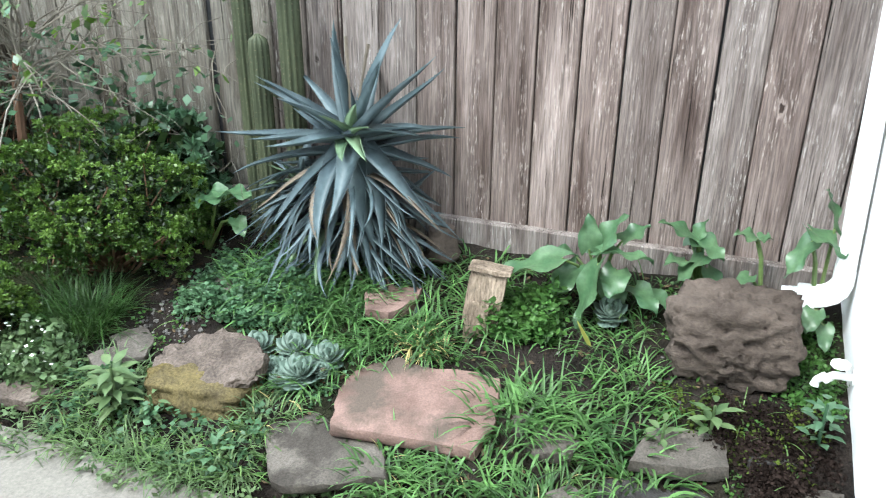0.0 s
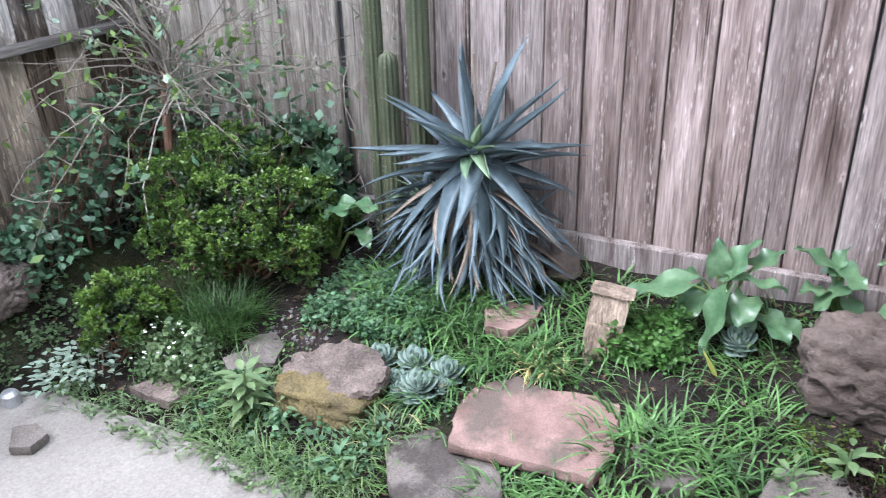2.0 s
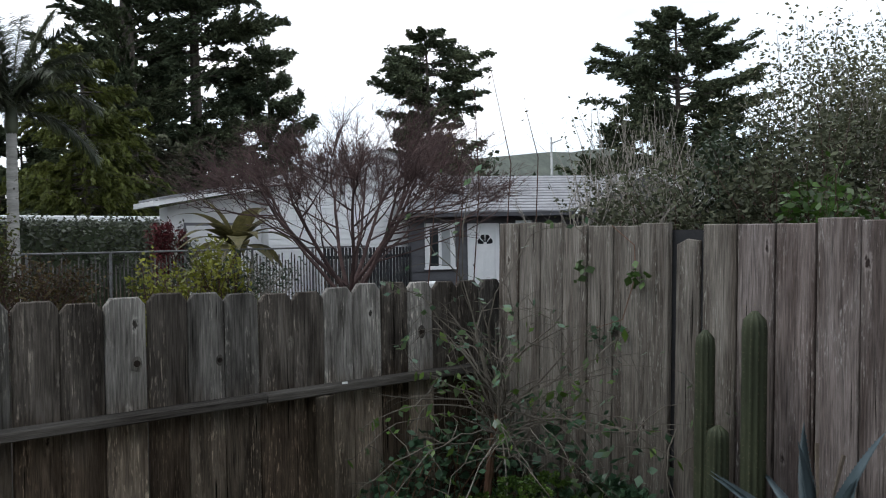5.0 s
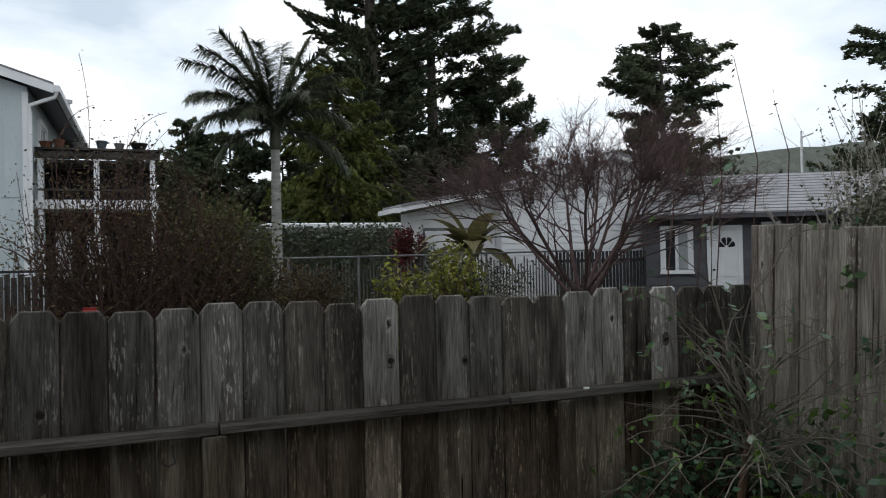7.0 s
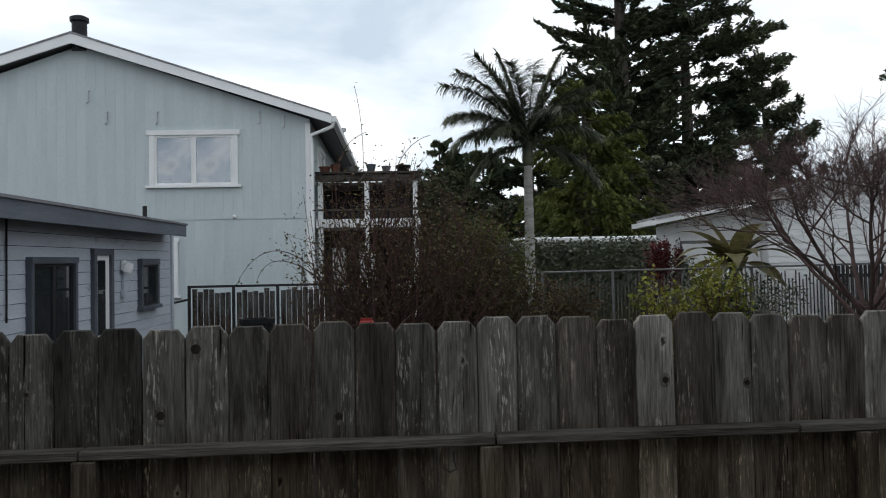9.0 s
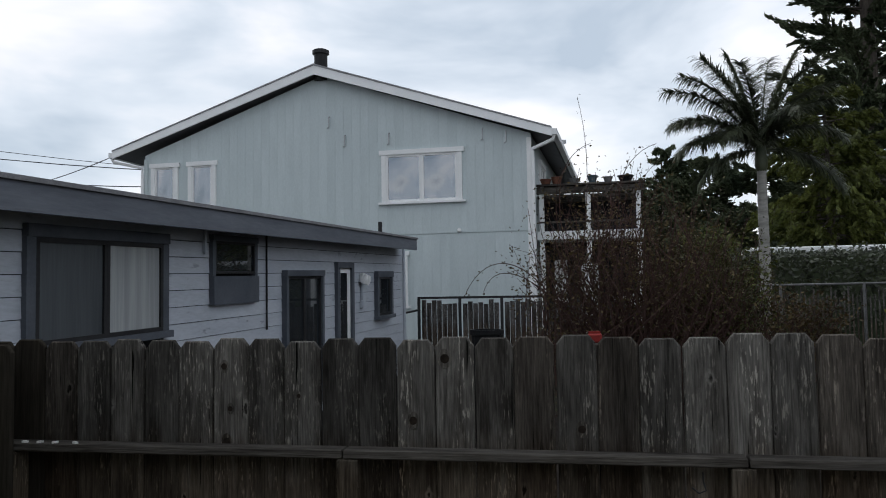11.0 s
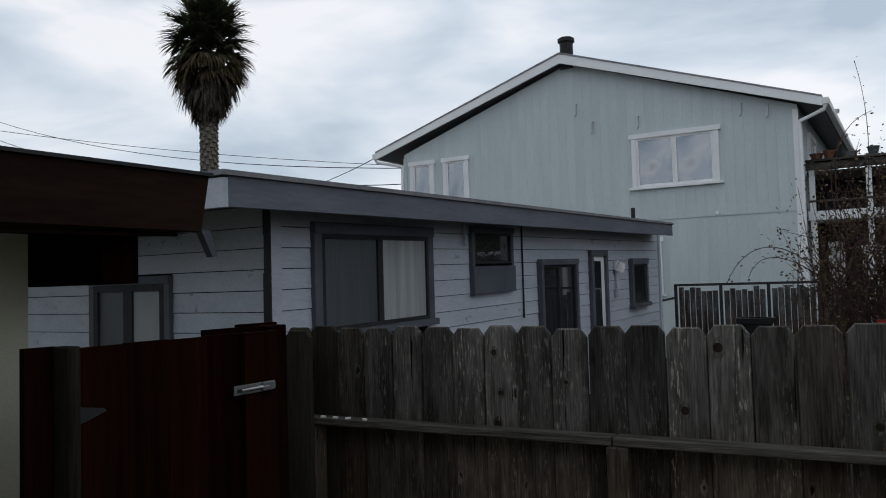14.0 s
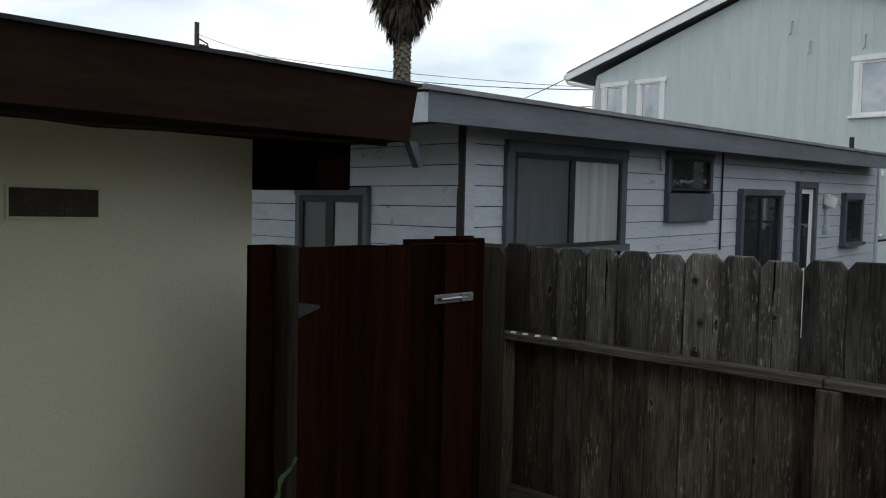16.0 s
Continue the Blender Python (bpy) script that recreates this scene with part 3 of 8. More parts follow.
def lofted(path, size, deep):
    """The fluted section carried along a bent path in the plane across the wall."""
    sh, n = Shape(), 0
    for k, (x, y, z, tilt) in enumerate(path):
        ring = fluted(0, 0, size[0], size[1], 4, deep)
        n = len(ring)
        ca, sa = math.cos(radians(tilt)), math.sin(radians(tilt))
        sh.v += [(x + q[0], y + q[1] * ca, z + q[1] * sa) for q in ring]
    sh.f = [(i * n + j, i * n + (j + 1) % n, (i + 1) * n + (j + 1) % n, (i + 1) * n + j) for i in range(len(path) - 1) for j in range(n)]
    sh.f += [tuple(range(n))[::-1], tuple((len(path) - 1) * n + j for j in range(n))]
    return sh


PIPE_Y = WALL_Y + 0.034
part("pipe", lofted([(2.163, PIPE_Y, 0.47, 0), (2.163, PIPE_Y, 2.45, 0)], (0.056, 0.050), 0.0026), M_white, downspout)
part("elbow", lofted([(2.163, PIPE_Y, 0.484, 0), (2.163, PIPE_Y, 0.44, 0), (2.165, PIPE_Y + 0.008, 0.415, 24), (2.168, PIPE_Y + 0.024, 0.395, 46), (2.172, PIPE_Y + 0.048, 0.382, 66), (2.176, PIPE_Y + 0.075, 0.375, 80)], (0.060, 0.054), 0.0016), M_white, downspout, "curved ribbed elbow")
part("collar", Shape().box(2.145, 2.209, PIPE_Y + 0.066, PIPE_Y + 0.116, 0.338, 0.402, bevel=0.004), M_white, downspout, "square sleeve below the elbow")
corr = [(2.177 + 0.004 * i / 13, PIPE_Y + 0.112 + 0.045 * i / 13, 0.368 - 0.006 * i / 13) for i in range(14)]
part("outlet", Shape().tube(corr, [0.029 + 0.004 * (i % 2) for i in range(14)], 14), M_white, downspout, "corrugated flexible outlet")
bib = thing("hose_bib", "white-painted hose tap on the wall", "tap", at=(1.910, WALL_Y, 0.270))
bib.scale = (0.27, 0.27, 0.27)
part("stem", Shape().tube([(0, 0, 0), (0, 0.05, 0), (0, 0.075, -0.02)], [0.012, 0.012, 0.014], 8), M_white, bib)
part("handle", Shape().lathe([(0.003, 0.03), (0.026, 0.032), (0.026, 0.04), (0.004, 0.042)], 8, pose(0, 0.04, 0)), M_white, bib)
part("spout", Shape().tube([(0, 0.070, -0.004), (0, 0.092, -0.022), (0, 0.096, -0.040)], [0.011, 0.011, 0.013], 8), M_white, bib)
part("flange", Shape().tube([(0, 0, 0), (0, 0.006, 0)], [0.024, 0.022], 10), M_white, bib)

lean_bed(upright, PLUMB)

# ---------------------------------------------------------------- gate between cream wall and low fence
GX = -2.15
gate = thing("gate", "dark red-brown wooden board gate with steel latch", "gate")
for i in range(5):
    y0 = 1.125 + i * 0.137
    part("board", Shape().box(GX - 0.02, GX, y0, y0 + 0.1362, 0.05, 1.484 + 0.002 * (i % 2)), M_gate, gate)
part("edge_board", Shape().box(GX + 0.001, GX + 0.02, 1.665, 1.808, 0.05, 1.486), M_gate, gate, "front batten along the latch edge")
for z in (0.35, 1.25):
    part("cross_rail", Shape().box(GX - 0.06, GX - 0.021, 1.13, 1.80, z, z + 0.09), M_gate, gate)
latch = part("latch", Shape().box(GX + 0.021, GX + 0.025, 1.615, 1.79, 1.301, 1.330, bevel=0.0015), M_oldpipe, gate, "galvanised slide bolt")
part("slot", Shape().box(GX + 0.0252, GX + 0.0262, 1.626, 1.70, 1.310, 1.320), M_dark, latch, "dark slot of the bolt")
part("bolt", Shape().tube([(GX + 0.030, 1.64, 1.315), (GX + 0.030, 1.755, 1.317)], 0.0045, 8), M_galv, latch)
part("keeper", Shape().box(GX + 0.0252, GX + 0.034, 1.728, 1.784, 1.303, 1.328, bevel=0.002), M_oldpipe, latch)
part("hinge", Shape().prism([(1.10, 1.30), (1.115, 1.34), (1.19, 1.327), (1.195, 1.32), (1.115, 1.295)], GX + 0.001, GX + 0.005, "x"), M_dark, gate, "black strap hinge")
hinge_post = Shape().box(GX - 0.05, GX + 0.012, 1.085, 1.12, -0.02, 1.49, bevel=0.004)
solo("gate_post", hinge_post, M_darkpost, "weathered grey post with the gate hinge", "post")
side = thing("side_fence", "short dark red-brown fence panels beside the gate", "fence")
for y0, y1, z1 in ((1.012, 1.108, 1.49),):
    part("board", Shape().prism([(y0, -0.02), (y1, -0.02), (y1, z1 - 0.015), (y1 - 0.015, z1), (y0, z1)], GX - 0.07, GX - 0.052, "x"), M_gate, side)
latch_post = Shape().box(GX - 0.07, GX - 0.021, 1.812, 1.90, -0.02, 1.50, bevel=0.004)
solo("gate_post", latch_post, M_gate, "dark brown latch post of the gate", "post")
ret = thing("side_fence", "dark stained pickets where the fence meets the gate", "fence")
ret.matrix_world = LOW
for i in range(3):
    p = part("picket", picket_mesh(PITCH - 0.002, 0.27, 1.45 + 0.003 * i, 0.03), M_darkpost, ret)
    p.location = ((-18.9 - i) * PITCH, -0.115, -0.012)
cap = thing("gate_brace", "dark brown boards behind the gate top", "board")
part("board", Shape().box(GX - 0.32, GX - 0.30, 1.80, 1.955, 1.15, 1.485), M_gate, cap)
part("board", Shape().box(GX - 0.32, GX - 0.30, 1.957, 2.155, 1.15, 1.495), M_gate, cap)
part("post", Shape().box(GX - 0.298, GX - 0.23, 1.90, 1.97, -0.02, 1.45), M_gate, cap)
# ---------------------------------------------------------------- neighbours' houses
M_curtain = material("pale_curtain", (0.27, 0.285, 0.29), (0.40, 0.415, 0.415), 0.9, (1, 14, 0.6), 4, 60, 0.06, 0.2)
M_dimcurtain = material("dim_net_curtain", (0.040, 0.047, 0.054), (0.078, 0.088, 0.098), 0.5, (1, 10, 0.5), 4, 60, 0.08, 0.1, spec=0.5)
M_pane = glass_material("pane_glass", (0.02, 0.024, 0.028), 0.02)
M_mirror = bpy.data.materials.new("reflecting_glass")
M_mirror.use_nodes = True
mb = M_mirror.node_tree.nodes["Principled BSDF"]
mb.inputs["Base Color"].default_value = (0.30, 0.315, 0.335, 1)
mb.inputs["Metallic"].default_value, mb.inputs["Roughness"].default_value = 0.85, 0.06
wav = M_mirror.node_tree.nodes.new("ShaderNodeTexNoise")
wav.inputs["Scale"].default_value, wav.inputs["Detail"].default_value = 1.2, 0.3
wbp = M_mirror.node_tree.nodes.new("ShaderNodeBump")
wbp.inputs["Strength"].default_value, wbp.inputs["Distance"].default_value = 0.4, 0.22
M_mirror.node_tree.links.new(wav.outputs["Fac"], wbp.inputs["Height"])
M_mirror.node_tree.links.new(wbp.outputs["Normal"], mb.inputs["Normal"])
M_pot = material("terracotta", (0.11, 0.045, 0.03), (0.17, 0.075, 0.05), 0.8, (9, 9, 9), 4, 60, 0.15, 0.1)
M_potblue = material("blue_pot", (0.05, 0.07, 0.085), (0.08, 0.105, 0.12), 0.4, (9, 9, 9), 4, 60, 0.1, 0.05)
M_red = material("red_plastic", (0.20, 0.022, 0.02), (0.25, 0.034, 0.028), 0.4, (9, 9, 9), 4, 60, 0.05, 0.0)
M_black = material("black_plastic", (0.008, 0.008, 0.009), (0.014, 0.014, 0.015), 0.5, (9, 9, 9), 4, 60, 0.1, 0.0)
M_inside = material("dark_room", (0.012, 0.013, 0.015), (0.02, 0.021, 0.023), 0.9, (2, 2, 2), 3, 40, 0.1, 0.0)


def window(house, m, a0, a1, z0, z1, trim, frame, depth=0.05, tw=0.06, fw=0.03, sashes=2, pane=None, sill=True, ears=0.0, name="window"):
    """A window on the wall plane out = 0 (outwards is minus): trim boards, sash frame, panes and sill; all its parts hang under it."""
    w = part(name, Shape(m).slab(a0 - ears, a1 + ears, -depth - 0.01, 0.02, z1 - tw, z1 + 0.002), trim, house)
    part("jamb", Shape(m).slab(a0, a0 + tw, -depth, 0.02, z0, z1 - tw - 0.001), trim, w)
    part("jamb", Shape(m).slab(a1 - tw, a1, -depth, 0.02, z0, z1 - tw - 0.001), trim, w)
    if sill:
        part("sill", Shape(m).slab(a0 - ears - 0.02, a1 + ears + 0.02, -depth - 0.03, 0.02, z0 - 0.03, z0 + 0.02), trim, w)
    b0, b1, c0, c1 = a0 + tw + 0.001, a1 - tw - 0.001, z0 + 0.021, z1 - tw - 0.001
    n = sashes
    for i in range(n):
        d0, d1 = b0 + (b1 - b0) * i / n, b0 + (b1 - b0) * (i + 1) / n
        part("sash", Shape(m).slab(d0, d0 + fw, -0.03, 0.0, c0, c1).slab(d1 - fw, d1 - 0.001, -0.03, 0.0, c0, c1).slab(d0 + fw, d1 - fw, -0.03, 0.0, c0, c0 + fw).slab(d0 + fw, d1 - fw, -0.03, 0.0, c1 - fw, c1), frame, w)
        part("pane", Shape(m).slab(d0 + fw, d1 - fw, -0.014, -0.008, c0 + fw, c1 - fw), pane[i] if isinstance(pane, list) else (pane or M_pane), w)
    return w


# blue-grey single-storey house: walls climb slightly with its sloping plinth
BX, BY0, BY1 = -3.7, 3.45, 11.93
SLOPE = 0.0215
WALL_E = Matrix(((0, -1, 0, BX), (1, 0, 0, 0), (SLOPE, 0, 1, -SLOPE * BY0), (0, 0, 0, 1)))  # along = y, out = -(x - BX)
WALL_F = pose(0, BY0, 0)
blue = thing("blue_house", "single-storey blue-grey house with lap siding and flat eaves", "house")
openings_e = [(3.86, 5.28, 0.7, 2.01), (5.96, 6.77, 1.50, 2.01), (7.39, 8.41, 0.0, 1.75), (8.89, 9.46, 0.0, 1.88), (10.42, 11.15, 1.12, 1.75)]
part("wall", Shape(WALL_E).slab(BY0 + 0.02, BY1 - 0.02, 0.03, 0.2, -0.3, 2.12), M_inside, blue, "wall core behind the siding")
LAP = 0.130


def laps(a0, a1, z_top, m, openings, count, house, mat_):
    for k in range(count):
        z1 = z_top - k * LAP
        z0 = z1 - LAP + 0.006
        cuts = sorted((o[0], o[1]) for o in openings if o[2] < z1 - 0.01 and o[3] > z0 + 0.01)
        a = a0
        for c0, c1 in cuts + [(a1, a1)]:
            if c0 - a > 0.03:
                s = Shape(m)
                pts = [(a, 0.028, z0), (c0, 0.028, z0), (c0, 0.002, z0), (a, 0.002, z0), (a, 0.028, z1), (c0, 0.028, z1), (c0, 0.008, z1), (a, 0.008, z1)]
                s.add([m @ Vector(p) for p in pts], [(0, 1, 2, 3), (7, 6, 5, 4), (3, 2, 6, 7), (1, 0, 4, 5), (0, 3, 7, 4), (2, 1, 5, 6)])
                part("siding_board", s, mat_, house)
            a = c1


laps(BY0 + 0.09, BY1 - 0.08, 2.13, WALL_E, openings_e, 15, blue, M_blue)
part("corner_board", Shape(WALL_E).slab(BY0, BY0 + 0.088, -0.02, 0.028, -0.2, 2.13), M_blue, blue, "corner board with a dark split edge")
for zc0, zc1, wd in ((0.9, 1.34, 0.014), (1.34, 1.72, 0.020), (1.72, 1.95, 0.011), (1.95, 2.12, 0.017)):
    part("split_edge", Shape().box(BX - 0.03, BX + 0.021, BY0 - wd, BY0 - 0.001, zc0, zc1), M_dark, blue, "dark rotten edge of the corner board")
part("corner_board", Shape(WALL_E).slab(BY1 - 0.078, BY1, -0.02, 0.028, -0.2, 2.13), M_blue, blue)
window(blue, WALL_E, 3.84, 5.30, 1.33 - 0.03, 2.04, M_bluetrim, M_dark, depth=0.03, tw=0.075, sashes=2, pane=[M_dimcurtain, M_curtain], ears=0.0)
part("curtain", Shape(WALL_E).slab(4.0, 4.5, 0.002, 0.008, 1.36, 1.93), M_curtain, blue, "net curtain behind the glass")
window(blue, WALL_E, 5.95, 6.78, 1.72, 2.07, M_bluetrim, M_dark, depth=0.03, tw=0.05, fw=0.02, sashes=1, sill=False)
part("panel", Shape(WALL_E).slab(5.95, 6.78, -0.045, 0.02, 1.476, 1.719), M_bluetrim, blue, "slate-blue panel under the small window")
window(blue, WALL_E, 7.385, 8.42, 0.3, 1.77, M_bluetrim, M_dark, tw=0.06, sashes=2, sill=False, pane=[M_pane, M_pane])
bdoor = part("door", Shape(WALL_E).slab(8.96, 9.39, -0.01, 0.02, 0.1, 1.80), M_trim, blue, "white glazed back door")
part("pane", Shape(WALL_E).slab(9.04, 9.26, -0.016, -0.011, 0.9, 1.74), M_pane, bdoor)
part("door_frame", Shape(WALL_E).slab(8.88, 8.959, -0.04, 0.02, 0.0, 1.87).slab(9.391, 9.47, -0.04, 0.02, 0.0, 1.87).slab(8.96, 9.39, -0.04, 0.02, 1.801, 1.87), M_bluetrim, bdoor)
window(blue, WALL_E, 10.41, 11.16, 1.12, 1.76, M_bluetrim, M_dark, tw=0.08, sashes=1)
lamp_w = part("wall_lamp", Shape(WALL_E).slab(9.78, 9.88, -0.05, 0.0, 1.64, 1.74, bevel=0.01), M_trim, blue, "white outdoor lamp with two bulbs")
part("bulb_holder", Shape().lathe([(0.02, 0.0), (0.045, -0.06), (0.05, -0.12), (0.02, -0.125)], 10, WALL_E @ pose(9.80, -0.09, 1.72, 25, 0, 0)), M_trim, lamp_w)
part("bulb_holder", Shape().lathe([(0.02, 0.0), (0.045, -0.06), (0.05, -0.12), (0.02, -0.125)], 10, WALL_E @ pose(9.93, -0.09, 1.70, 25, 15, 0)), M_trim, lamp_w)
part("conduit", Shape(WALL_E).slab(9.82, 9.845, -0.03, 0.0, 1.3, 1.64), M_blue, blue, "painted conduit pipe")
part("junction_box", Shape(WALL_E).slab(9.79, 9.88, -0.05, 0.0, 1.28, 1.38, bevel=0.006), M_blue, blue)
part("conduit", Shape(WALL_E).slab(5.83, 5.85, -0.03, -0.01, 1.9, 2.2), M_blue, blue)
part("conduit", Shape(WALL_E).slab(7.0, 7.012, -0.02, -0.005, 1.2, 2.13), M_dark, blue, "thin dark cable down the wall")
# front wall that faces the gate
part("wall", Shape(WALL_F).slab(-9.0, BX - 0.05, 0.03, 0.2, -0.3, 2.1), M_inside, blue)
laps(-9.0, BX - 0.03, 2.13, WALL_F, [(-5.37, -4.56, 0.5, 1.72)], 15, blue, M_blue)
window(blue, WALL_F, -5.38, -4.55, 0.55, 1.73, M_bluetrim, M_dark, depth=0.03, tw=0.05, fw=0.045, sashes=2, pane=[M_dimcurtain, M_curtain], sill=False)
# eaves
FX, FY0, FY1 = -3.40, 2.84, 11.6
part("fascia", Shape(Matrix(((0, -1, 0, FX), (1, 0, 0, 0), (0.0225, 0, 1, -0.0225 * FY0), (0, 0, 0, 1)))).slab(FY0, FY1, 0.0, 0.035, 2.055, 2.215), M_fasciablue, blue, "deep slate-blue fascia board")
part("fascia", Shape().box(-9.0, FX - 0.001, FY0 - 0.035, FY0, 2.05, 2.205), M_blue, blue, "pale end fascia")
roof_m = Matrix(((1, 0, 0, 0), (0, 1, 0, 0), (0, 0.0225, 1, -0.0225 * FY0), (0, 0, 0, 1)))
part("roof", Shape().box(-9.2, FX + 0.02, FY0 - 0.05, FY1 + 0.02, 2.217, 2.245, roof_m), M_roof, blue, "flat roof with pale metal edge")
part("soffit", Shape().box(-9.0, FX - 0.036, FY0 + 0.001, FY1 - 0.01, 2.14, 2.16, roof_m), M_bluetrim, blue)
part("vent_pipe", Shape().tube([(-3.7, 10.7, 2.38), (-3.7, 10.7, 2.62)], 0.03, 8), M_dark, blue, "dark roof vent pipe")
part("vent_pipe", Shape().tube([(-4.3, 8.0, 2.3), (-4.3, 8.0, 2.46)], 0.03, 8), M_galv, blue)
part("vent_pipe", Shape().lathe([(0.2, 0), (0.2, 0.12), (0.24, 0.13), (0.05, 0.2)], 12, pose(-6.2, 7.5, 2.28)), M_dark, blue)

# two-storey sage house
M_rake = material("bright_white_board", (0.82, 0.83, 0.83), (0.88, 0.88, 0.88), 0.5, (3, 3, 3), 4, 60, 0.03, 0.05)
two = thing("two_storey_house", "two-storey sage grey gabled house with white trim", "house")
TY, TX0, TX1, PEAK = 16.5, -11.3, -2.18, (-6.87, 6.50)


def gable_z(x):
    return PEAK[1] - (PEAK[1] - 4.93) * abs(x - PEAK[0]) / (abs(TX1 - PEAK[0]) if x > PEAK[0] else abs(TX0 - PEAK[0]))


part("wall", Shape().prism([(TX0 + 0.01, -0.1), (TX1 - 0.01, -0.1), (TX1 - 0.01, 4.92), (PEAK[0], 6.48), (TX0 + 0.01, 4.92)], TY + 0.012, 26.0, "y"), M_sage, two)
n_strips = 46
for i in range(n_strips):
    a0 = TX0 + (TX1 - TX0) * i / n_strips
    a1 = TX0 + (TX1 - TX0) * (i + 1) / n_strips - 0.0018
    part("siding_panel", Shape().prism([(a0, 2.87), (a1, 2.87), (a1, gable_z(a1)), (a0, gable_z(a0))], TY - 0.006, TY + 0.011, "y"), M_sage, two)
    part("siding_panel", Shape().box(a0, a1, TY, TY + 0.011, -0.1, 2.84), M_sage, two)
for sgn, xe in ((1, -1.72), (-1, -12.02)):
    ze = 4.80 if sgn > 0 else 4.86
    out = [(-6.95, 6.49), (xe, ze), (xe, ze + 0.17), (-6.95, 6.69)]
    part("fascia", Shape().prism(out if sgn > 0 else out[::-1], TY - 0.25, TY - 0.21, "y"), M_rake, two, "white rake board")
    rf = [(-6.95, 6.53), (xe - 0.03 * sgn, ze + 0.03), (xe - 0.03 * sgn, ze + 0.14), (-6.95, 6.65)]
    # the shadow under the eaves is put into the grey of this slope
    part("roof", Shape().prism(rf if sgn > 0 else rf[::-1], TY - 0.208, 26.4, "y"), M_grey, two, "roof slope with eave shadow in its grey underside")
    top = [(-6.95, 6.692), (xe, ze + 0.172), (xe, ze + 0.20), (-6.95, 6.73)]
    part("shingles", Shape().prism(top if sgn > 0 else top[::-1], TY - 0.265, 26.4, "y"), M_shingle, two, "grey shingle roof edge")
    part("gutter", Shape().box(xe - 0.005, xe + 0.11 if sgn > 0 else xe + 0.0, TY - 0.23, 26.4, ze + 0.03, ze + 0.15) if sgn > 0 else Shape().box(xe - 0.11, xe - 0.005, TY - 0.23, 26.4, ze + 0.03, ze + 0.15), M_trim, two, "white gutter")
    xw = TX1 if sgn > 0 else TX0
    part("downpipe", Shape().tube([(xe + 0.05 * sgn, TY - 0.18, ze + 0.03), (xe + 0.02 * sgn, TY - 0.16, ze - 0.06), (xw + 0.04 * sgn, TY - 0.06, ze - 0.22), (xw + 0.04 * sgn, TY - 0.05, ze - 0.4), (xw + 0.04 * sgn, TY - 0.05, 0.0)], 0.04, 6), M_trim, two, "white downpipe")
part("corner_board", Shape().box(TX1 - 0.09, TX1 + 0.012, TY - 0.03, TY - 0.007, -0.1, 4.84), M_trim, two)
part("corner_board", Shape().box(TX0 - 0.012, TX0 + 0.08, TY - 0.03, TY - 0.007, -0.1, 4.84), M_sage, two)
WALL_T = pose(0, TY - 0.006, 0)
window(two, WALL_T, -5.46, -3.66, 3.56, 4.72, M_trim, M_trim, tw=0.1, fw=0.05, pane=M_mirror, ears=0.05)
window(two, WALL_T, -11.12, -10.42, 3.5, 4.72, M_trim, M_trim, tw=0.1, fw=0.04, sashes=1, pane=M_mirror, ears=0.04)
window(two, WALL_T, -10.16, -9.45, 3.4, 4.72, M_trim, M_trim, tw=0.1, fw=0.04, sashes=1, pane=M_mirror, ears=0.04)
window(two, WALL_T, -5.5, -4.9, 1.3, 2.5, M_trim, M_trim, tw=0.09, fw=0.04, sashes=1, pane=M_mirror, ears=0.04)
for hx, hz in ((-6.67, 5.42), (-6.30, 4.98), (-5.28, 4.97), (-3.2, 4.95), (-2.7, 4.86)):
    part("hook", Shape().tube([(hx, TY - 0.01, hz + 0.14), (hx, TY - 0.07, hz + 0.12), (hx, TY - 0.07, hz - 0.1), (hx - 0.04, TY - 0.05, hz - 0.12)], 0.016, 5), M_galv, two, "small curved bracket on the wall")
part("wall_light", Shape().box(-3.78, -3.70, TY - 0.09, TY - 0.007, 2.88, 2.96, bevel=0.02), M_trim, two)
part("chimney", Shape().lathe([(0.15, 6.4), (0.15, 6.98), (0.19, 7.00), (0.19, 7.08), (0.13, 7.11)], 12, pose(-6.87, 16.5, 0)), M_dark, two, "round dark metal flue")
part("flue", Shape().tube([(-1.78, 20.0, 4.9), (-1.78, 20.0, 5.30), (-1.78, 20.0, 5.31), (-1.78, 20.0, 5.39)], [0.05, 0.05, 0.10, 0.10], 8), M_galv, two, "thin metal flue")
# upstairs windows of the side wall and the deck
WALL_S = Matrix(((0, -1, 0, TX1), (1, 0, 0, 0), (0, 0, 1, 0), (0, 0, 0, 1)))
window(two, WALL_S, 18.0, 19.2, 3.6, 4.6, M_trim, M_trim, tw=0.1, fw=0.04, pane=M_pane)
window(two, WALL_S, 21.0, 22.2, 3.6, 4.6, M_trim, M_trim, tw=0.1, fw=0.04, pane=M_pane)

deck = thing("deck", "raised wooden deck with white posts and pot-lined rail", "deck")
for dx in (-2.05, -1.05, 0.0):
    for dy in (17.2, 20.0):
        part("post", Shape().box(dx - 0.05, dx + 0.05, dy - 0.05, dy + 0.05, 0.0, 3.86), M_trim, deck)
part("floor", Shape().box(-2.15, 0.1, 17.1, 20.1, 2.70, 2.88), M_trim, deck, "white deck edge")
part("soffit_board", Shape().box(-2.15, 0.1, 17.3, 20.1, 3.62, 3.69), M_rail, deck, "shaded ceiling boards")
part("ledge", Shape().box(-2.15, 0.15, 17.05, 17.35, 3.86, 3.90), M_rail, deck, "plank ledge carrying pots")
part("beam", Shape().box(-2.15, 0.15, 17.12, 17.26, 3.70, 3.84), M_rail, deck)
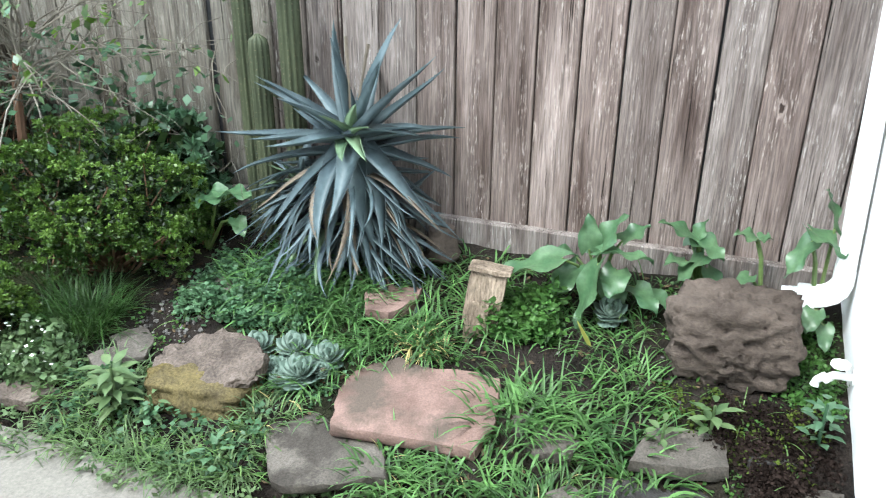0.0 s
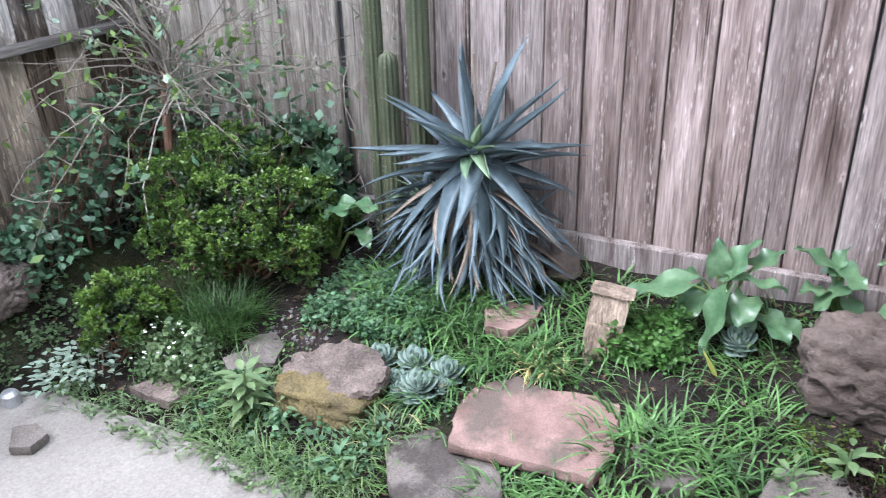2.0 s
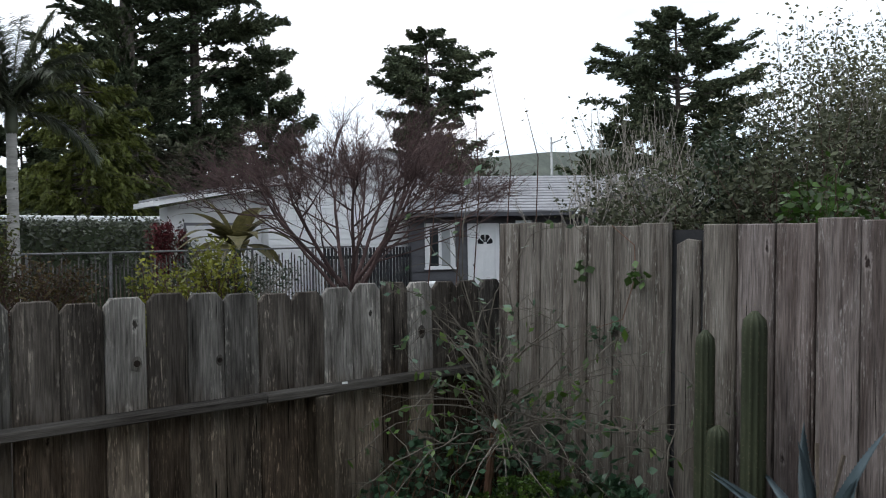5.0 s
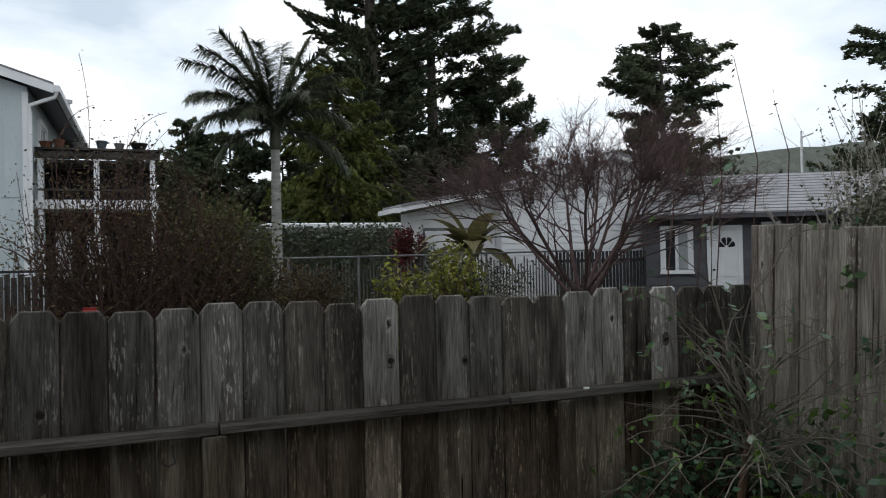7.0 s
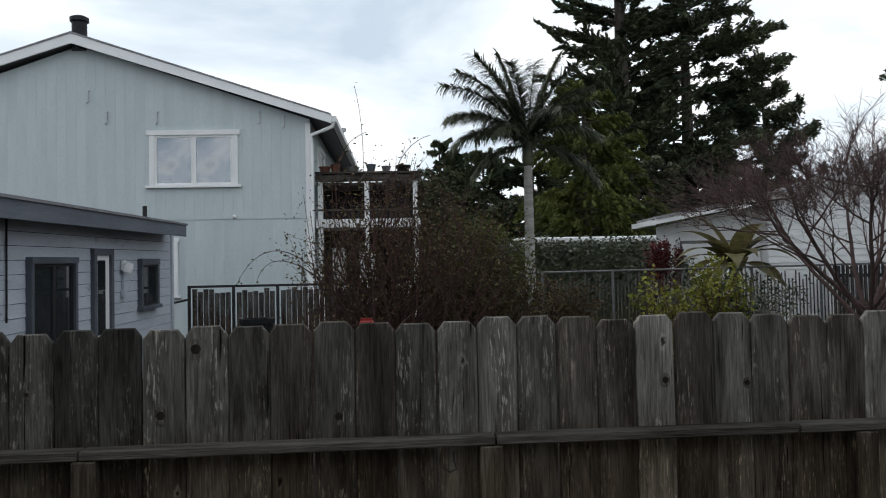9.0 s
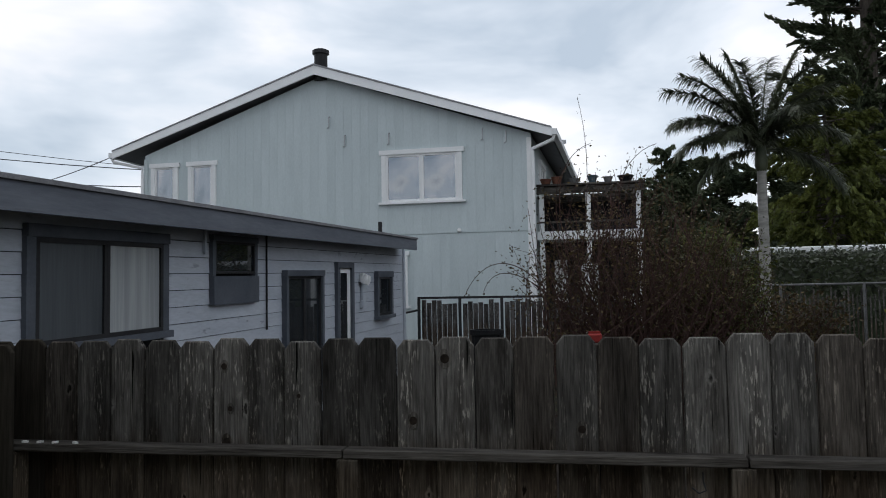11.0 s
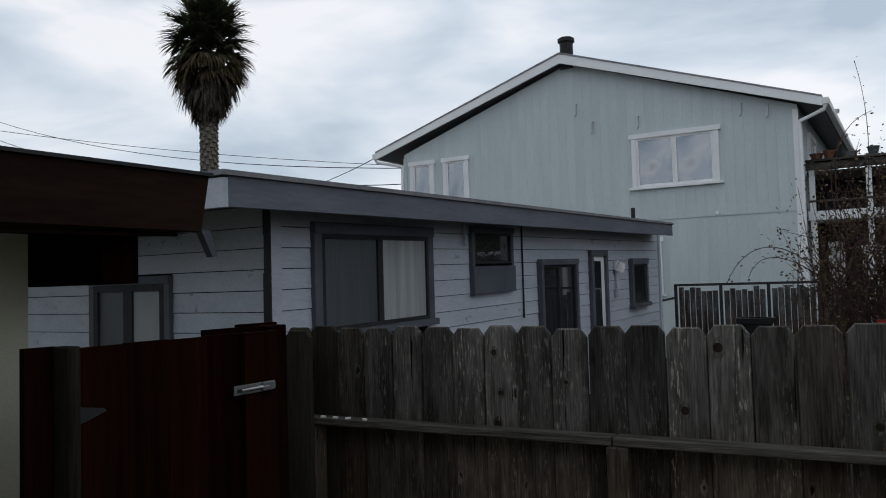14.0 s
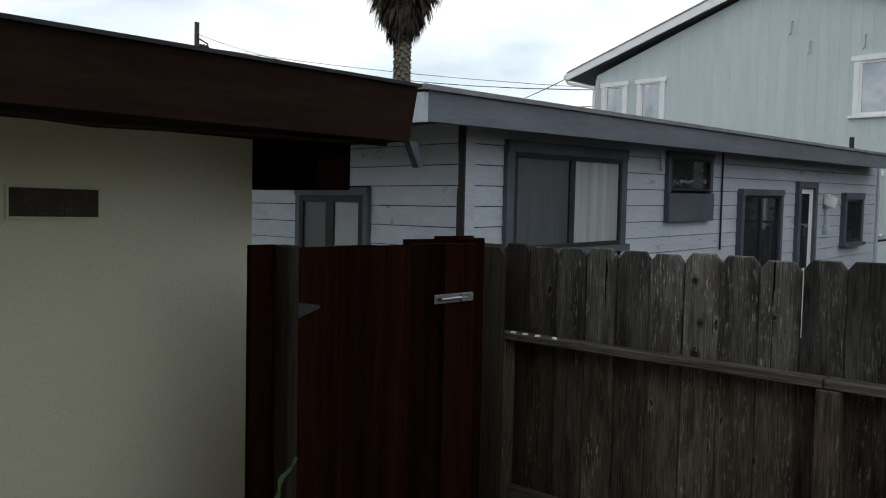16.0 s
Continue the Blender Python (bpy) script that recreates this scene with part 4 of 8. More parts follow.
for i in range(8):
    x0 = -2.1 + i * 0.28
    part("brace", Shape().box(-0.02, 0.02, 0, 0.03, -0.16, 0.16, pose(x0 + 0.1, 17.07, 3.74, 0, 40 if i % 2 else -40, 0)), M_rail, deck)
for dx in np.arange(-1.95, 0.0, 0.14):
    part("baluster", Shape().box(dx - 0.015, dx + 0.015, 17.16, 17.2, 2.88, 3.06), M_dark, deck)
part("handrail", Shape().box(-2.1, 0.05, 17.14, 17.22, 3.06, 3.10), M_rail, deck)
# near-black sheet that stands in for the shaded depth of the deck
part("back_wall", Shape().box(-2.1, 0.0, 18.3, 18.4, 0.0, 3.7), M_inside, deck, "near-black sheet for the shade behind the deck")
part("lower_panel", Shape().box(-1.3, -0.9, 18.2, 18.29, 0.3, 2.2), M_trim, deck, "pale door under the deck")
part("lower_panel", Shape().box(-1.9, -1.6, 18.2, 18.29, 1.3, 2.3), M_trim, deck)
part("lower_panel", Shape().box(-0.6, -0.1, 18.2, 18.29, 1.2, 1.5), M_trim, deck)
for i, (dx, r, h, m_) in enumerate(((-1.95, 0.15, 0.15, M_pot), (-1.72, 0.13, 0.2, M_pot), (-1.35, 0.17, 0.13, M_oldpipe), (-0.95, 0.13, 0.20, M_potblue), (-0.62, 0.12, 0.15, M_oldpipe), (-0.25, 0.2, 0.16, M_black))):
    tagged(part("flower_pot", Shape().lathe([(r * 0.7, 0), (r, h * 0.85), (r * 1.08, h * 0.86), (r * 1.08, h), (r * 0.9, h), (r * 0.85, h * 0.8)], 12, pose(dx, 17.2, 3.901) @ Matrix.Scale(0.82, 4)), m_), ("terracotta", "terracotta", "shallow grey", "blue-grey", "small grey", "black")[i] + " plant pot on the deck ledge", "plant pot", "pots on the deck")

# metal fence, pot and red box in front of the two-storey house
bars = thing("metal_fence", "dark metal fence of upright bars with a top rail", "fence")
part("rail", Shape().box(-3.88, -0.3, 13.48, 13.52, 1.49, 1.53), M_dark, bars)
part("rail", Shape().box(-3.88, -0.3, 13.48, 13.52, 0.3, 0.34), M_dark, bars)
for i, bx in enumerate(np.arange(-3.87, -0.3, 0.092)):
    bar = part("bar" if i % 8 else "post", Shape().box(bx - 0.041, bx + 0.041, 13.465, 13.478, 0.0, 1.38 + 0.1 * rng.random()) if i % 8 else Shape().box(bx - 0.025, bx + 0.025, 13.45, 13.479, 0.0, 1.53), M_picket if i % 8 else M_dark, bars)
    bar.color = (0.62, 0.62, 0.64, 1)
part("side_rail", Shape().tube([(-3.88, 13.5, 1.3), (-4.6, 13.3, 1.15), (-4.6, 13.3, 0.4)], 0.02, 6), M_dark, bars)
solo("planter", Shape().lathe([(0.11, 0.0), (0.14, 1.22), (0.155, 1.225), (0.155, 1.27), (0.135, 1.27), (0.12, 1.1)], 14, pose(-1.548, 7.0, 0)), M_black, "black round plastic planter beyond the fence", "planter")
stump = Shape().lathe([(0.10, 0.0), (0.085, 0.1), (0.08, 1.14), (0.06, 1.15)], 12, pose(-0.595, 7.0, 0))
solo("tree_stump", stump, M_bark, "dark sawn stump that carries a red crate", "stump")
solo("red_box", Shape().box(-0.062, 0.062, -0.05, 0.05, 1.151, 1.228, pose(-0.595, 7.0, 0), bevel=0.012).box(-0.05, 0.05, -0.012, 0.012, 1.229, 1.250, pose(-0.595, 7.0, 0)), M_red, "small red plastic crate with a handle", "crate")

# grey cottage: its front runs towards the tall fence
cot = thing("grey_cottage", "grey cottage with white door and shingle roof", "house", at=(11.66, 16.95, 0), turn=-30)
part("wall", Shape().box(0.0, 8.6, 0.03, 6.0, -0.1, 2.46), M_cottage, cot)
WALL_C = pose(0, 0, 0)
for k in range(11):
    z1 = 2.46 - k * 0.21
    a = 0.0
    for c0, c1 in [(c[0], c[1]) for c in ((0.40, 1.18, 1.07, 2.27), (1.52, 2.37, 0.0, 2.25), (2.82, 3.26, 1.3, 2.31)) if c[2] < z1 - 0.05 and c[3] > z1 - 0.16] + [(8.6, 8.6)]:
        pts = [(a, 0.028, z1 - 0.205), (c0, 0.028, z1 - 0.205), (c0, -0.012, z1 - 0.205), (a, -0.012, z1 - 0.205), (a, 0.028, z1), (c0, 0.028, z1), (c0, 0.008, z1), (a, 0.008, z1)]
        part("siding_board", Shape().add(pts, [(0, 1, 2, 3), (7, 6, 5, 4), (3, 2, 6, 7), (1, 0, 4, 5), (0, 3, 7, 4), (2, 1, 5, 6)]), M_cottage, cot)
        a = c1
part("corner_board", Shape().box(-0.02, 0.06, -0.03, -0.013, -0.1, 2.45), M_cottage, cot)
window(cot, WALL_C, 0.39, 1.19, 1.09, 2.27, M_trim, M_trim, tw=0.09, fw=0.04, pane=[M_pane, M_curtain])
window(cot, WALL_C, 2.82, 3.26, 1.3, 2.31, M_trim, M_trim, tw=0.08, fw=0.04, sashes=1)
cdoor = part("door", Shape().box(1.62, 2.27, -0.01, 0.02, 0.2, 2.15), M_trim, cot, "white panelled door with a fanlight")
part("door_frame", Shape().box(1.52, 1.619, -0.04, 0.02, 0.1, 2.25).box(2.271, 2.37, -0.04, 0.02, 0.1, 2.25).box(1.62, 2.27, -0.04, 0.02, 2.151, 2.25), M_trim, cdoor)
for i in range(4):
    a0, a1 = math.pi * (i + 0.10) / 4, math.pi * (i + 0.90) / 4
    arc = [(1.99 + 0.8 * r * math.cos(a), 1.70 + r * math.sin(a)) for r, a in ((0.06, a0), (0.25, a0), (0.27, (a0 + a1) / 2), (0.25, a1), (0.06, a1))]
    part("pane", Shape().prism(arc, -0.014, -0.0105, "y"), M_inside, cdoor, "fan-shaped light")
for px_, pz_, pw, ph in ((1.69, 0.98, 0.22, 0.55), (1.98, 0.98, 0.22, 0.55), (1.69, 0.32, 0.22, 0.55), (1.98, 0.32, 0.22, 0.55)):
    part("panel", Shape().box(px_, px_ + pw, -0.018, -0.0105, pz_, pz_ + ph, bevel=0.006), M_trim, cdoor)
part("handle", Shape().lathe([(0.012, 0.0), (0.03, 0.02), (0.03, 0.04), (0.012, 0.05)], 8, pose(1.68, -0.012, 1.15, 90, 0, 0)), M_dark, cdoor)
part("wall_lamp", Shape().lathe([(0.02, 0.16), (0.05, 0.12), (0.085, 0.0), (0.05, -0.03), (0.015, -0.05)], 10, pose(1.36, -0.09, 1.93)), M_bark, cot, "small dark lamp beside the door")
part("fascia", Shape().box(-0.25, 4.5, -0.48, -0.44, 2.42, 2.53), M_cottage, cot)
part("soffit", Shape().box(-0.25, 4.5, -0.439, 0.02, 2.44, 2.46), M_cottage, cot)
for k in range(13):
    y0, y1 = -0.5 + k * 0.27, -0.5 + k * 0.27 + 0.28
    z0 = 2.54 + k * 0.094
    part("shingle_course", Shape().add([(-0.3, y0, z0 + 0.025), (9.0, y0, z0 + 0.025), (9.0, y1, z0 + 0.100), (-0.3, y1, z0 + 0.100), (-0.3, y0, z0 - 0.02), (9.0, y0, z0 - 0.02), (9.0, y1, z0 + 0.07), (-0.3, y1, z0 + 0.07)], [(0, 1, 2, 3), (7, 6, 5, 4), (4, 5, 1, 0), (2, 6, 7, 3), (0, 3, 7, 4), (1, 5, 6, 2)]), M_shingle, cot)
part("roof_back", Shape().prism([(3.02, 3.72), (6.6, 2.5), (6.6, 2.6), (3.02, 3.78)], -0.3, 9.0, "x"), M_shingle, cot)
part("gable_wall", Shape().prism([(0.04, 2.461), (5.9, 2.461), (3.0, 3.62)], 0.0, 0.03, "x"), M_cottage, cot)
wing = part("wing", Shape().prism([(4.6, 0), (8.0, 0), (8.0, 2.55), (6.25, 3.48), (4.6, 2.55)], -0.55, 0.02, "y"), M_cottage, cot, "gabled wing")
part("rake", Shape().prism([(4.3, 2.44), (6.25, 3.50), (8.2, 2.44), (8.2, 2.55), (6.25, 3.62), (4.3, 2.55)], -0.68, -0.56, "y"), M_trim, wing, "white rake boards")
part("wing_roof", Shape().prism([(4.25, 2.56), (6.25, 3.63), (8.25, 2.56), (8.25, 2.60), (6.25, 3.68), (4.25, 2.60)], -0.72, 3.0, "y"), M_shingle, wing)

# white house behind
wh = thing("white_house", "white house with lap siding and grey gabled roof", "house")
WHY = 17.38
WHP = [(5.22, 2.70), (7.95, 3.20), (10.85, 4.08), (13.6, 3.33)]


def white_top(x):
    for (a, za), (b, zb) in zip(WHP, WHP[1:]):
        if a <= x <= b:
            return za + (zb - za) * (x - a) / (b - a)
    return WHP[-1][1]


part("wall", Shape().prism([(7.9, -0.1), (13.4, -0.1), (13.4, 3.3), (10.85, 4.0), (7.9, 3.1)], WHY + 0.05, 19, "y"), M_trim, wh)
part("wall", Shape().prism([(5.65, -0.1), (7.88, -0.1), (7.88, 3.1), (5.65, 2.65)], WHY + 0.35, 18.3, "y"), M_trim, wh, "garage wall set back under the eave")
for k in range(26):
    z1 = 4.0 - k * 0.15
    x0, x1 = 7.9, 13.4
    while white_top(x0) < z1 + 0.05 and x0 < 10.8:
        x0 += 0.02
    while white_top(x1) < z1 + 0.05 and x1 > 10.9:
        x1 -= 0.02
    if x1 - x0 > 0.2:
        part("siding_board", Shape().add([(x0, WHY + 0.045, z1 - 0.145), (x1, WHY + 0.045, z1 - 0.145), (x1, WHY + 0.0, z1 - 0.145), (x0, WHY + 0.0, z1 - 0.145), (x0, WHY + 0.045, z1), (x1, WHY + 0.045, z1), (x1, WHY + 0.02, z1), (x0, WHY + 0.02, z1)], [(0, 1, 2, 3), (7, 6, 5, 4), (3, 2, 6, 7), (1, 0, 4, 5), (0, 3, 7, 4), (2, 1, 5, 6)]), M_trim, wh)
part("fascia", Shape().prism([(x, z - 0.06) for x, z in WHP] + [(x, z + 0.06) for x, z in WHP[::-1]], WHY - 0.4, WHY - 0.36, "y"), M_trim, wh, "white rake boards")
part("roof", Shape().prism([(x, z + 0.062) for x, z in WHP] + [(x, z + 0.11) for x, z in WHP[::-1]], WHY - 0.44, 18.4, "y"), M_shingle, wh)
part("soffit", Shape().prism([(x, z + 0.0) for x, z in WHP] + [(x, z + 0.03) for x, z in WHP[::-1]], WHY - 0.358, 18.3, "y"), M_trim, wh)
part("gutter", Shape().box(5.1, 5.22, WHY - 0.42, 18.4, 2.62, 2.73), M_trim, wh)
gar = part("garage_door", Shape().box(6.0, 7.5, WHY + 0.30, WHY + 0.34, 0.0, 2.3), M_grey, wh, "pale garage door")
for k in range(4):
    part("panel", Shape().box(6.04, 7.46, WHY + 0.28, WHY + 0.299, 0.08 + k * 0.55, 0.58 + k * 0.55, bevel=0.008), M_trim, gar)

# white-topped vehicle or shed roof behind the hedge
solo("shed_roof", Shape().box(3.4, 8.2, 25.5, 27.5, 2.62, 2.80, bevel=0.03), M_trim, "long low white shed roof behind the hedge", "roof")
solo("shed_wall", Shape().box(3.6, 8.1, 25.8, 27.3, 0, 2.62), M_grey, "grey shed wall", "wall")

# neighbour beyond the tall fence: dark-edged gable
nb = thing("grey_shed", "grey shed with a dark roof edge beyond the fence", "shed")
part("wall", Shape().prism([(-2.0, 0), (2.05, 0), (2.05, 1.60), (0.3, 2.85), (-2.0, 2.85)], 6.0, 9.0, "x"), M_blue, nb)
part("roof", Shape().prism([(2.3, 1.50), (2.3, 1.57), (0.2, 3.07), (0.2, 3.00)], 5.75, 9.2, "x"), M_bluetrim, nb, "dark roof edge")

# slatted dark fence beside the cottage and wire fence across the gardens
slats = thing("slat_fence", "dark upright slat fence beside the cottage", "fence")
for bx in np.arange(9.1, 11.7, 0.1):
    part("slat", Shape().box(bx, bx + 0.062, 16.9, 16.93, 0.0, 1.66 + 0.02 * rng.random()), M_dark, slats)
part("rail", Shape().box(9.1, 11.7, 16.94, 16.98, 1.4, 1.48), M_dark, slats)
part("post", Shape().box(8.98, 9.07, 16.86, 16.96, 0, 1.75), M_trim, slats)
wire = thing("wire_fence", "old wire garden fence with thin galvanised posts", "fence")
part("rail", Shape().tube([(0.8, 15, 1.63), (5, 15, 1.65), (9.2, 15, 1.69)], 0.020, 6), M_oldpipe, wire)
for bx in np.arange(1.0, 9.3, 1.36):
    part("post", Shape().tube([(bx, 15.0, 0), (bx, 15.0, 1.66)], 0.025, 6), M_oldpipe, wire)
mesh_w = Shape()
for i in range(120):
    x0 = 0.8 + i * 0.07
    mesh_w.box(x0, x0 + 0.025, 15.03, 15.04, 0.0, 1.5 + 0.1 * math.sin(i * 1.7))
part("lattice", mesh_w, M_picket, wire, "thin upright laths along the wire", kind="stuff")
# ---------------------------------------------------------------- stones of the bed
upright = set(bpy.data.objects)
M_pink = material("pink_sandstone", (0.105, 0.068, 0.058), (0.235, 0.155, 0.135), 0.92, (5, 5, 5), 10, 160, 0.14, 0.45, patch=(0.085, 0.066, 0.055), patch_scale=(6, 6, 6), patch_cut=(0.47, 0.60), bump_size=0.006)
M_flag = material("grey_brown_flagstone", (0.042, 0.036, 0.031), (0.118, 0.103, 0.090), 0.8, (6, 6, 6), 10, 150, 0.34, 0.5, patch=(0.030, 0.025, 0.021), patch_scale=(7, 7, 7), patch_cut=(0.50, 0.60), bump_size=0.005, spec=0.25)
M_yellow = material("lichen_stone", (0.060, 0.048, 0.028), (0.138, 0.110, 0.048), 0.92, (11, 11, 7), 9, 120, 0.35, 0.8, patch=(0.175, 0.132, 0.026), patch_scale=(13, 13, 10), patch_cut=(0.40, 0.56))
M_stonetop = material("brown_stone_top", (0.058, 0.046, 0.040), (0.142, 0.114, 0.098), 0.9, (10, 10, 10), 8, 120, 0.35, 0.7)
M_rock = material("pitted_brown_rock", (0.048, 0.037, 0.031), (0.112, 0.088, 0.074), 0.9, (6, 6, 8), 9, 110, 0.22, 0.4, patch=(0.055, 0.042, 0.036), patch_scale=(9, 9, 9), patch_cut=(0.55, 0.66), bump_size=0.02)
M_slate = material("wet_dark_slate", (0.026, 0.024, 0.024), (0.052, 0.048, 0.048), 0.5, (8, 8, 8), 8, 110, 0.25, 0.5)
M_block = material("split_old_timber", (0.085, 0.062, 0.046), (0.36, 0.285, 0.22), 0.92, (16, 16, 3.5), 8, 140, 0.35, 0.9)
M_moss = leafy("moss", (0.035, 0.055, 0.012), (0.075, 0.105, 0.02), 0.9, 0.4, 0.1, 0.2)


def rough_stone(outline, base, height, seed, bump=0.012, sub=9, lean=(0, 0), taper=0.9):
    """A stone with an irregular outline of (x, y), broken sides and an uneven top."""
    s = Shape()
    cx, cy = sum(p[0] for p in outline) / len(outline), sum(p[1] for p in outline) / len(outline)
    ring = []
    for i, p in enumerate(outline):
        q = outline[(i + 1) % len(outline)]
        for k in range(sub):
            u = k / sub
            x, y = p[0] + (q[0] - p[0]) * u, p[1] + (q[1] - p[1]) * u
            w = 1 + bump * (2.4 * noise.noise((x * 22, y * 22, seed)) + 1.6 * noise.noise((x * 70, y * 70, seed)))
            ring.append((cx + (x - cx) * w, cy + (y - cy) * w))
    n = len(ring)
    levels = [(0.98, 0.0), (1.01, 0.35), (1.006, 0.7), (1.0, 0.93), (0.985, 1.0), (0.955, 1.0), (taper * 0.85, 1.01), (taper * 0.62, 1.0), (taper * 0.40, 1.01), (taper * 0.18, 1.0)]
    verts = []
    for sc, h in levels:
        for x, y in ring:
            px_, py_ = cx + (x - cx) * sc, cy + (y - cy) * sc
            dz = bump * (noise.noise((px_ * 14, py_ * 14, seed + h)) + 0.35 * noise.noise((px_ * 55, py_ * 55, seed))) * (1 if h > 0.2 else 0)
            side_in = bump * 1.4 * noise.noise((px_ * 22, py_ * 22, h * 3 + seed))
            px_, py_ = px_ + (px_ - cx) * side_in * 3, py_ + (py_ - cy) * side_in * 3
            verts.append((px_, py_, base + h * height + dz + (lean[0] * (px_ - cx) + lean[1] * (py_ - cy)) * h))
    faces = [(i * n + j, i * n + (j + 1) % n, (i + 1) * n + (j + 1) % n, (i + 1) * n + j) for i in range(len(levels) - 1) for j in range(n)]
    faces += [tuple((len(levels) - 1) * n + j for j in range(n)), tuple(range(n))[::-1]]
    return s.add(verts, faces)


def boulder(centre, size, seed, rough=0.2, square=0.6, turn=0.0, pits=0.0):
    bm = bmesh.new()
    bmesh.ops.create_icosphere(bm, subdivisions=5, radius=1.0)
    for v in bm.verts:
        d = v.co.normalized()
        m_ = max(abs(d.x), abs(d.y), abs(d.z))
        r = (1 - square) + square / m_ * 0.78
        r *= 1 + rough * (0.6 * noise.noise(d * 1.7 + Vector((seed, 0, 0))) + 0.35 * noise.noise(d * 5 + Vector((0, seed, 0))) + 0.16 * noise.noise(d * 12 + Vector((0, 0, seed))))
        if pits:
            r -= pits * max(0, noise.noise(d * 7.0 + Vector((seed, seed, 0))) - 0.15) + 0.5 * pits * max(0, noise.noise(d * 14.0 + Vector((seed, 1, 0))) - 0.2)
        v.co = Vector((d.x * r * size[0], d.y * r * size[1], d.z * r * size[2]))
    bmesh.ops.transform(bm, matrix=pose(*centre, 0, 0, turn), verts=bm.verts)
    me = bpy.data.meshes.new("stone")
    bm.to_mesh(me)
    bm.free()
    me.shade_smooth()
    return me


def stone(name, mesh, m, label, group=""):
    ob = solo(name, mesh, m, label, "stone", group, smooth=True)
    if name in ("flagstone", "sandstone_slab", "pebble_slab"):
        ob.data.set_sharp_from_angle(angle=radians(30))
    return ob


stone("sandstone_slab", rough_stone([(1.40, 0.86), (1.44, 0.45), (1.56, 0.425), (1.73, 0.46), (1.745, 0.55), (1.715, 0.70), (1.735, 0.79), (1.64, 0.90), (1.55, 0.905)], 0.075, 0.062, 3, 0.009, lean=(0.12, 0), taper=0.955), M_pink, "flat pink sandstone slab lying in the grass")
ys_top = rough_stone([(1.425, 1.485), (1.41, 1.36), (1.415, 1.24), (1.455, 1.155), (1.565, 1.145), (1.63, 1.25), (1.62, 1.40), (1.53, 1.50)], 0.128, 0.030, 9, 0.026, lean=(0.26, -0.08), taper=0.93)
ys = thing("lichen_boulder", "brown boulder with ochre lichen sides", "stone")
part("block", boulder((1.496, 1.325, 0.060), (0.160, 0.205, 0.100), 4.0, 0.24, 0.78, 8, 0.10), M_yellow, ys, "ochre lichen-covered body")
part("cap", ys_top, M_stonetop, ys, "rough brown top layer")
stone("pitted_rock", boulder((2.0, -0.165, 0.29), (0.150, 0.215, 0.160), 2.0, 0.26, 0.58, 4, 0.42), M_rock, "large pitted dark brown rock in the bed")
for k, (o, z, h, m, lab) in enumerate((
        ([(1.43, 1.10), (1.485, 1.03), (1.50, 0.88), (1.43, 0.71), (1.31, 0.65), (1.19, 0.87), (1.19, 0.93)], 0.02, 0.035, M_flag, "broad mossy grey-brown flagstone beside the slab"),
        ([(1.62, 0.42), (1.68, 0.395), (1.672, 0.31), (1.57, 0.19), (1.495, 0.205), (1.485, 0.30)], 0.075, 0.03, M_flag, "grey flagstone half under grass"),
        ([(1.52, 0.05), (1.66, 0.02), (1.70, -0.07), (1.695, -0.18), (1.565, -0.195), (1.525, -0.065)], 0.085, 0.04, M_flag, "pale grey flagstone at the edge of the bed"),
        ([(1.34, 0.12), (1.49, 0.11), (1.565, -0.055), (1.545, -0.20), (1.375, -0.205), (1.30, 0.065)], 0.035, 0.03, M_slate, "wet dark slate paving stone"),
        ([(1.53, -0.245), (1.585, -0.285), (1.605, -0.47), (1.445, -0.46), (1.41, -0.32)], 0.06, 0.04, M_flag, "brown flagstone near the wall"),
        ([(1.62, -0.24), (1.745, -0.235), (1.80, -0.30), (1.80, -0.46), (1.66, -0.40)], 0.085, 0.035, M_slate, "dark stone with moss by the wall"),
        ([(1.385, 0.24), (1.45, 0.19), (1.42, 0.145), (1.345, 0.17)], 0.03, 0.03, M_flag, "small grey stone by the slate"),
        ([(1.96, 1.01), (2.05, 0.98), (2.055, 0.835), (1.965, 0.83), (1.86, 0.88), (1.86, 0.96)], 0.175, 0.04, M_pink, "small pink stone among grass"),
        ([(1.46, 1.76), (1.545, 1.725), (1.46, 1.645), (1.40, 1.67)], 0.06, 0.03, M_flag, "grey stepping stone in the bed"),
        ([(1.558, 1.754), (1.665, 1.731), (1.621, 1.624), (1.506, 1.57), (1.465, 1.64), (1.552, 1.72)], 0.085, 0.02, M_flag, "flat grey stone beside the groundcover"),
        ([(1.24, 1.98), (1.24, 1.80), (1.33, 1.76), (1.37, 1.92)], 0.01, 0.04, M_stonetop, "brown stone at the path edge"),
        ([(1.0, 2.66), (0.995, 2.57), (1.09, 2.535), (1.085, 2.66)], 0.10, 0.055, M_stonetop, "pale angular stone on bare soil"),
        ([(1.86, 1.65), (1.86, 1.45), (1.98, 1.42), (2.02, 1.60)], 0.15, 0.03, M_flag, "flat brown stone under the shrub"))):
    stone("flagstone", rough_stone(o, z + 0.012, h, 20 + k, 0.013, taper=0.93), m, lab)
stone("rubble_stone", boulder((1.24, 2.60, 0.265), (0.175, 0.105, 0.092), 5.0, 0.42, 0.5, 20, 0.3), M_stonetop, "lumpy pale brown stone by the fence")
stone("rubble_stone", boulder((1.38, 2.63, 0.27), (0.05, 0.045, 0.05), 6.5, 0.3, 0.4, 50), M_stonetop, "small rounded stone by the fence")
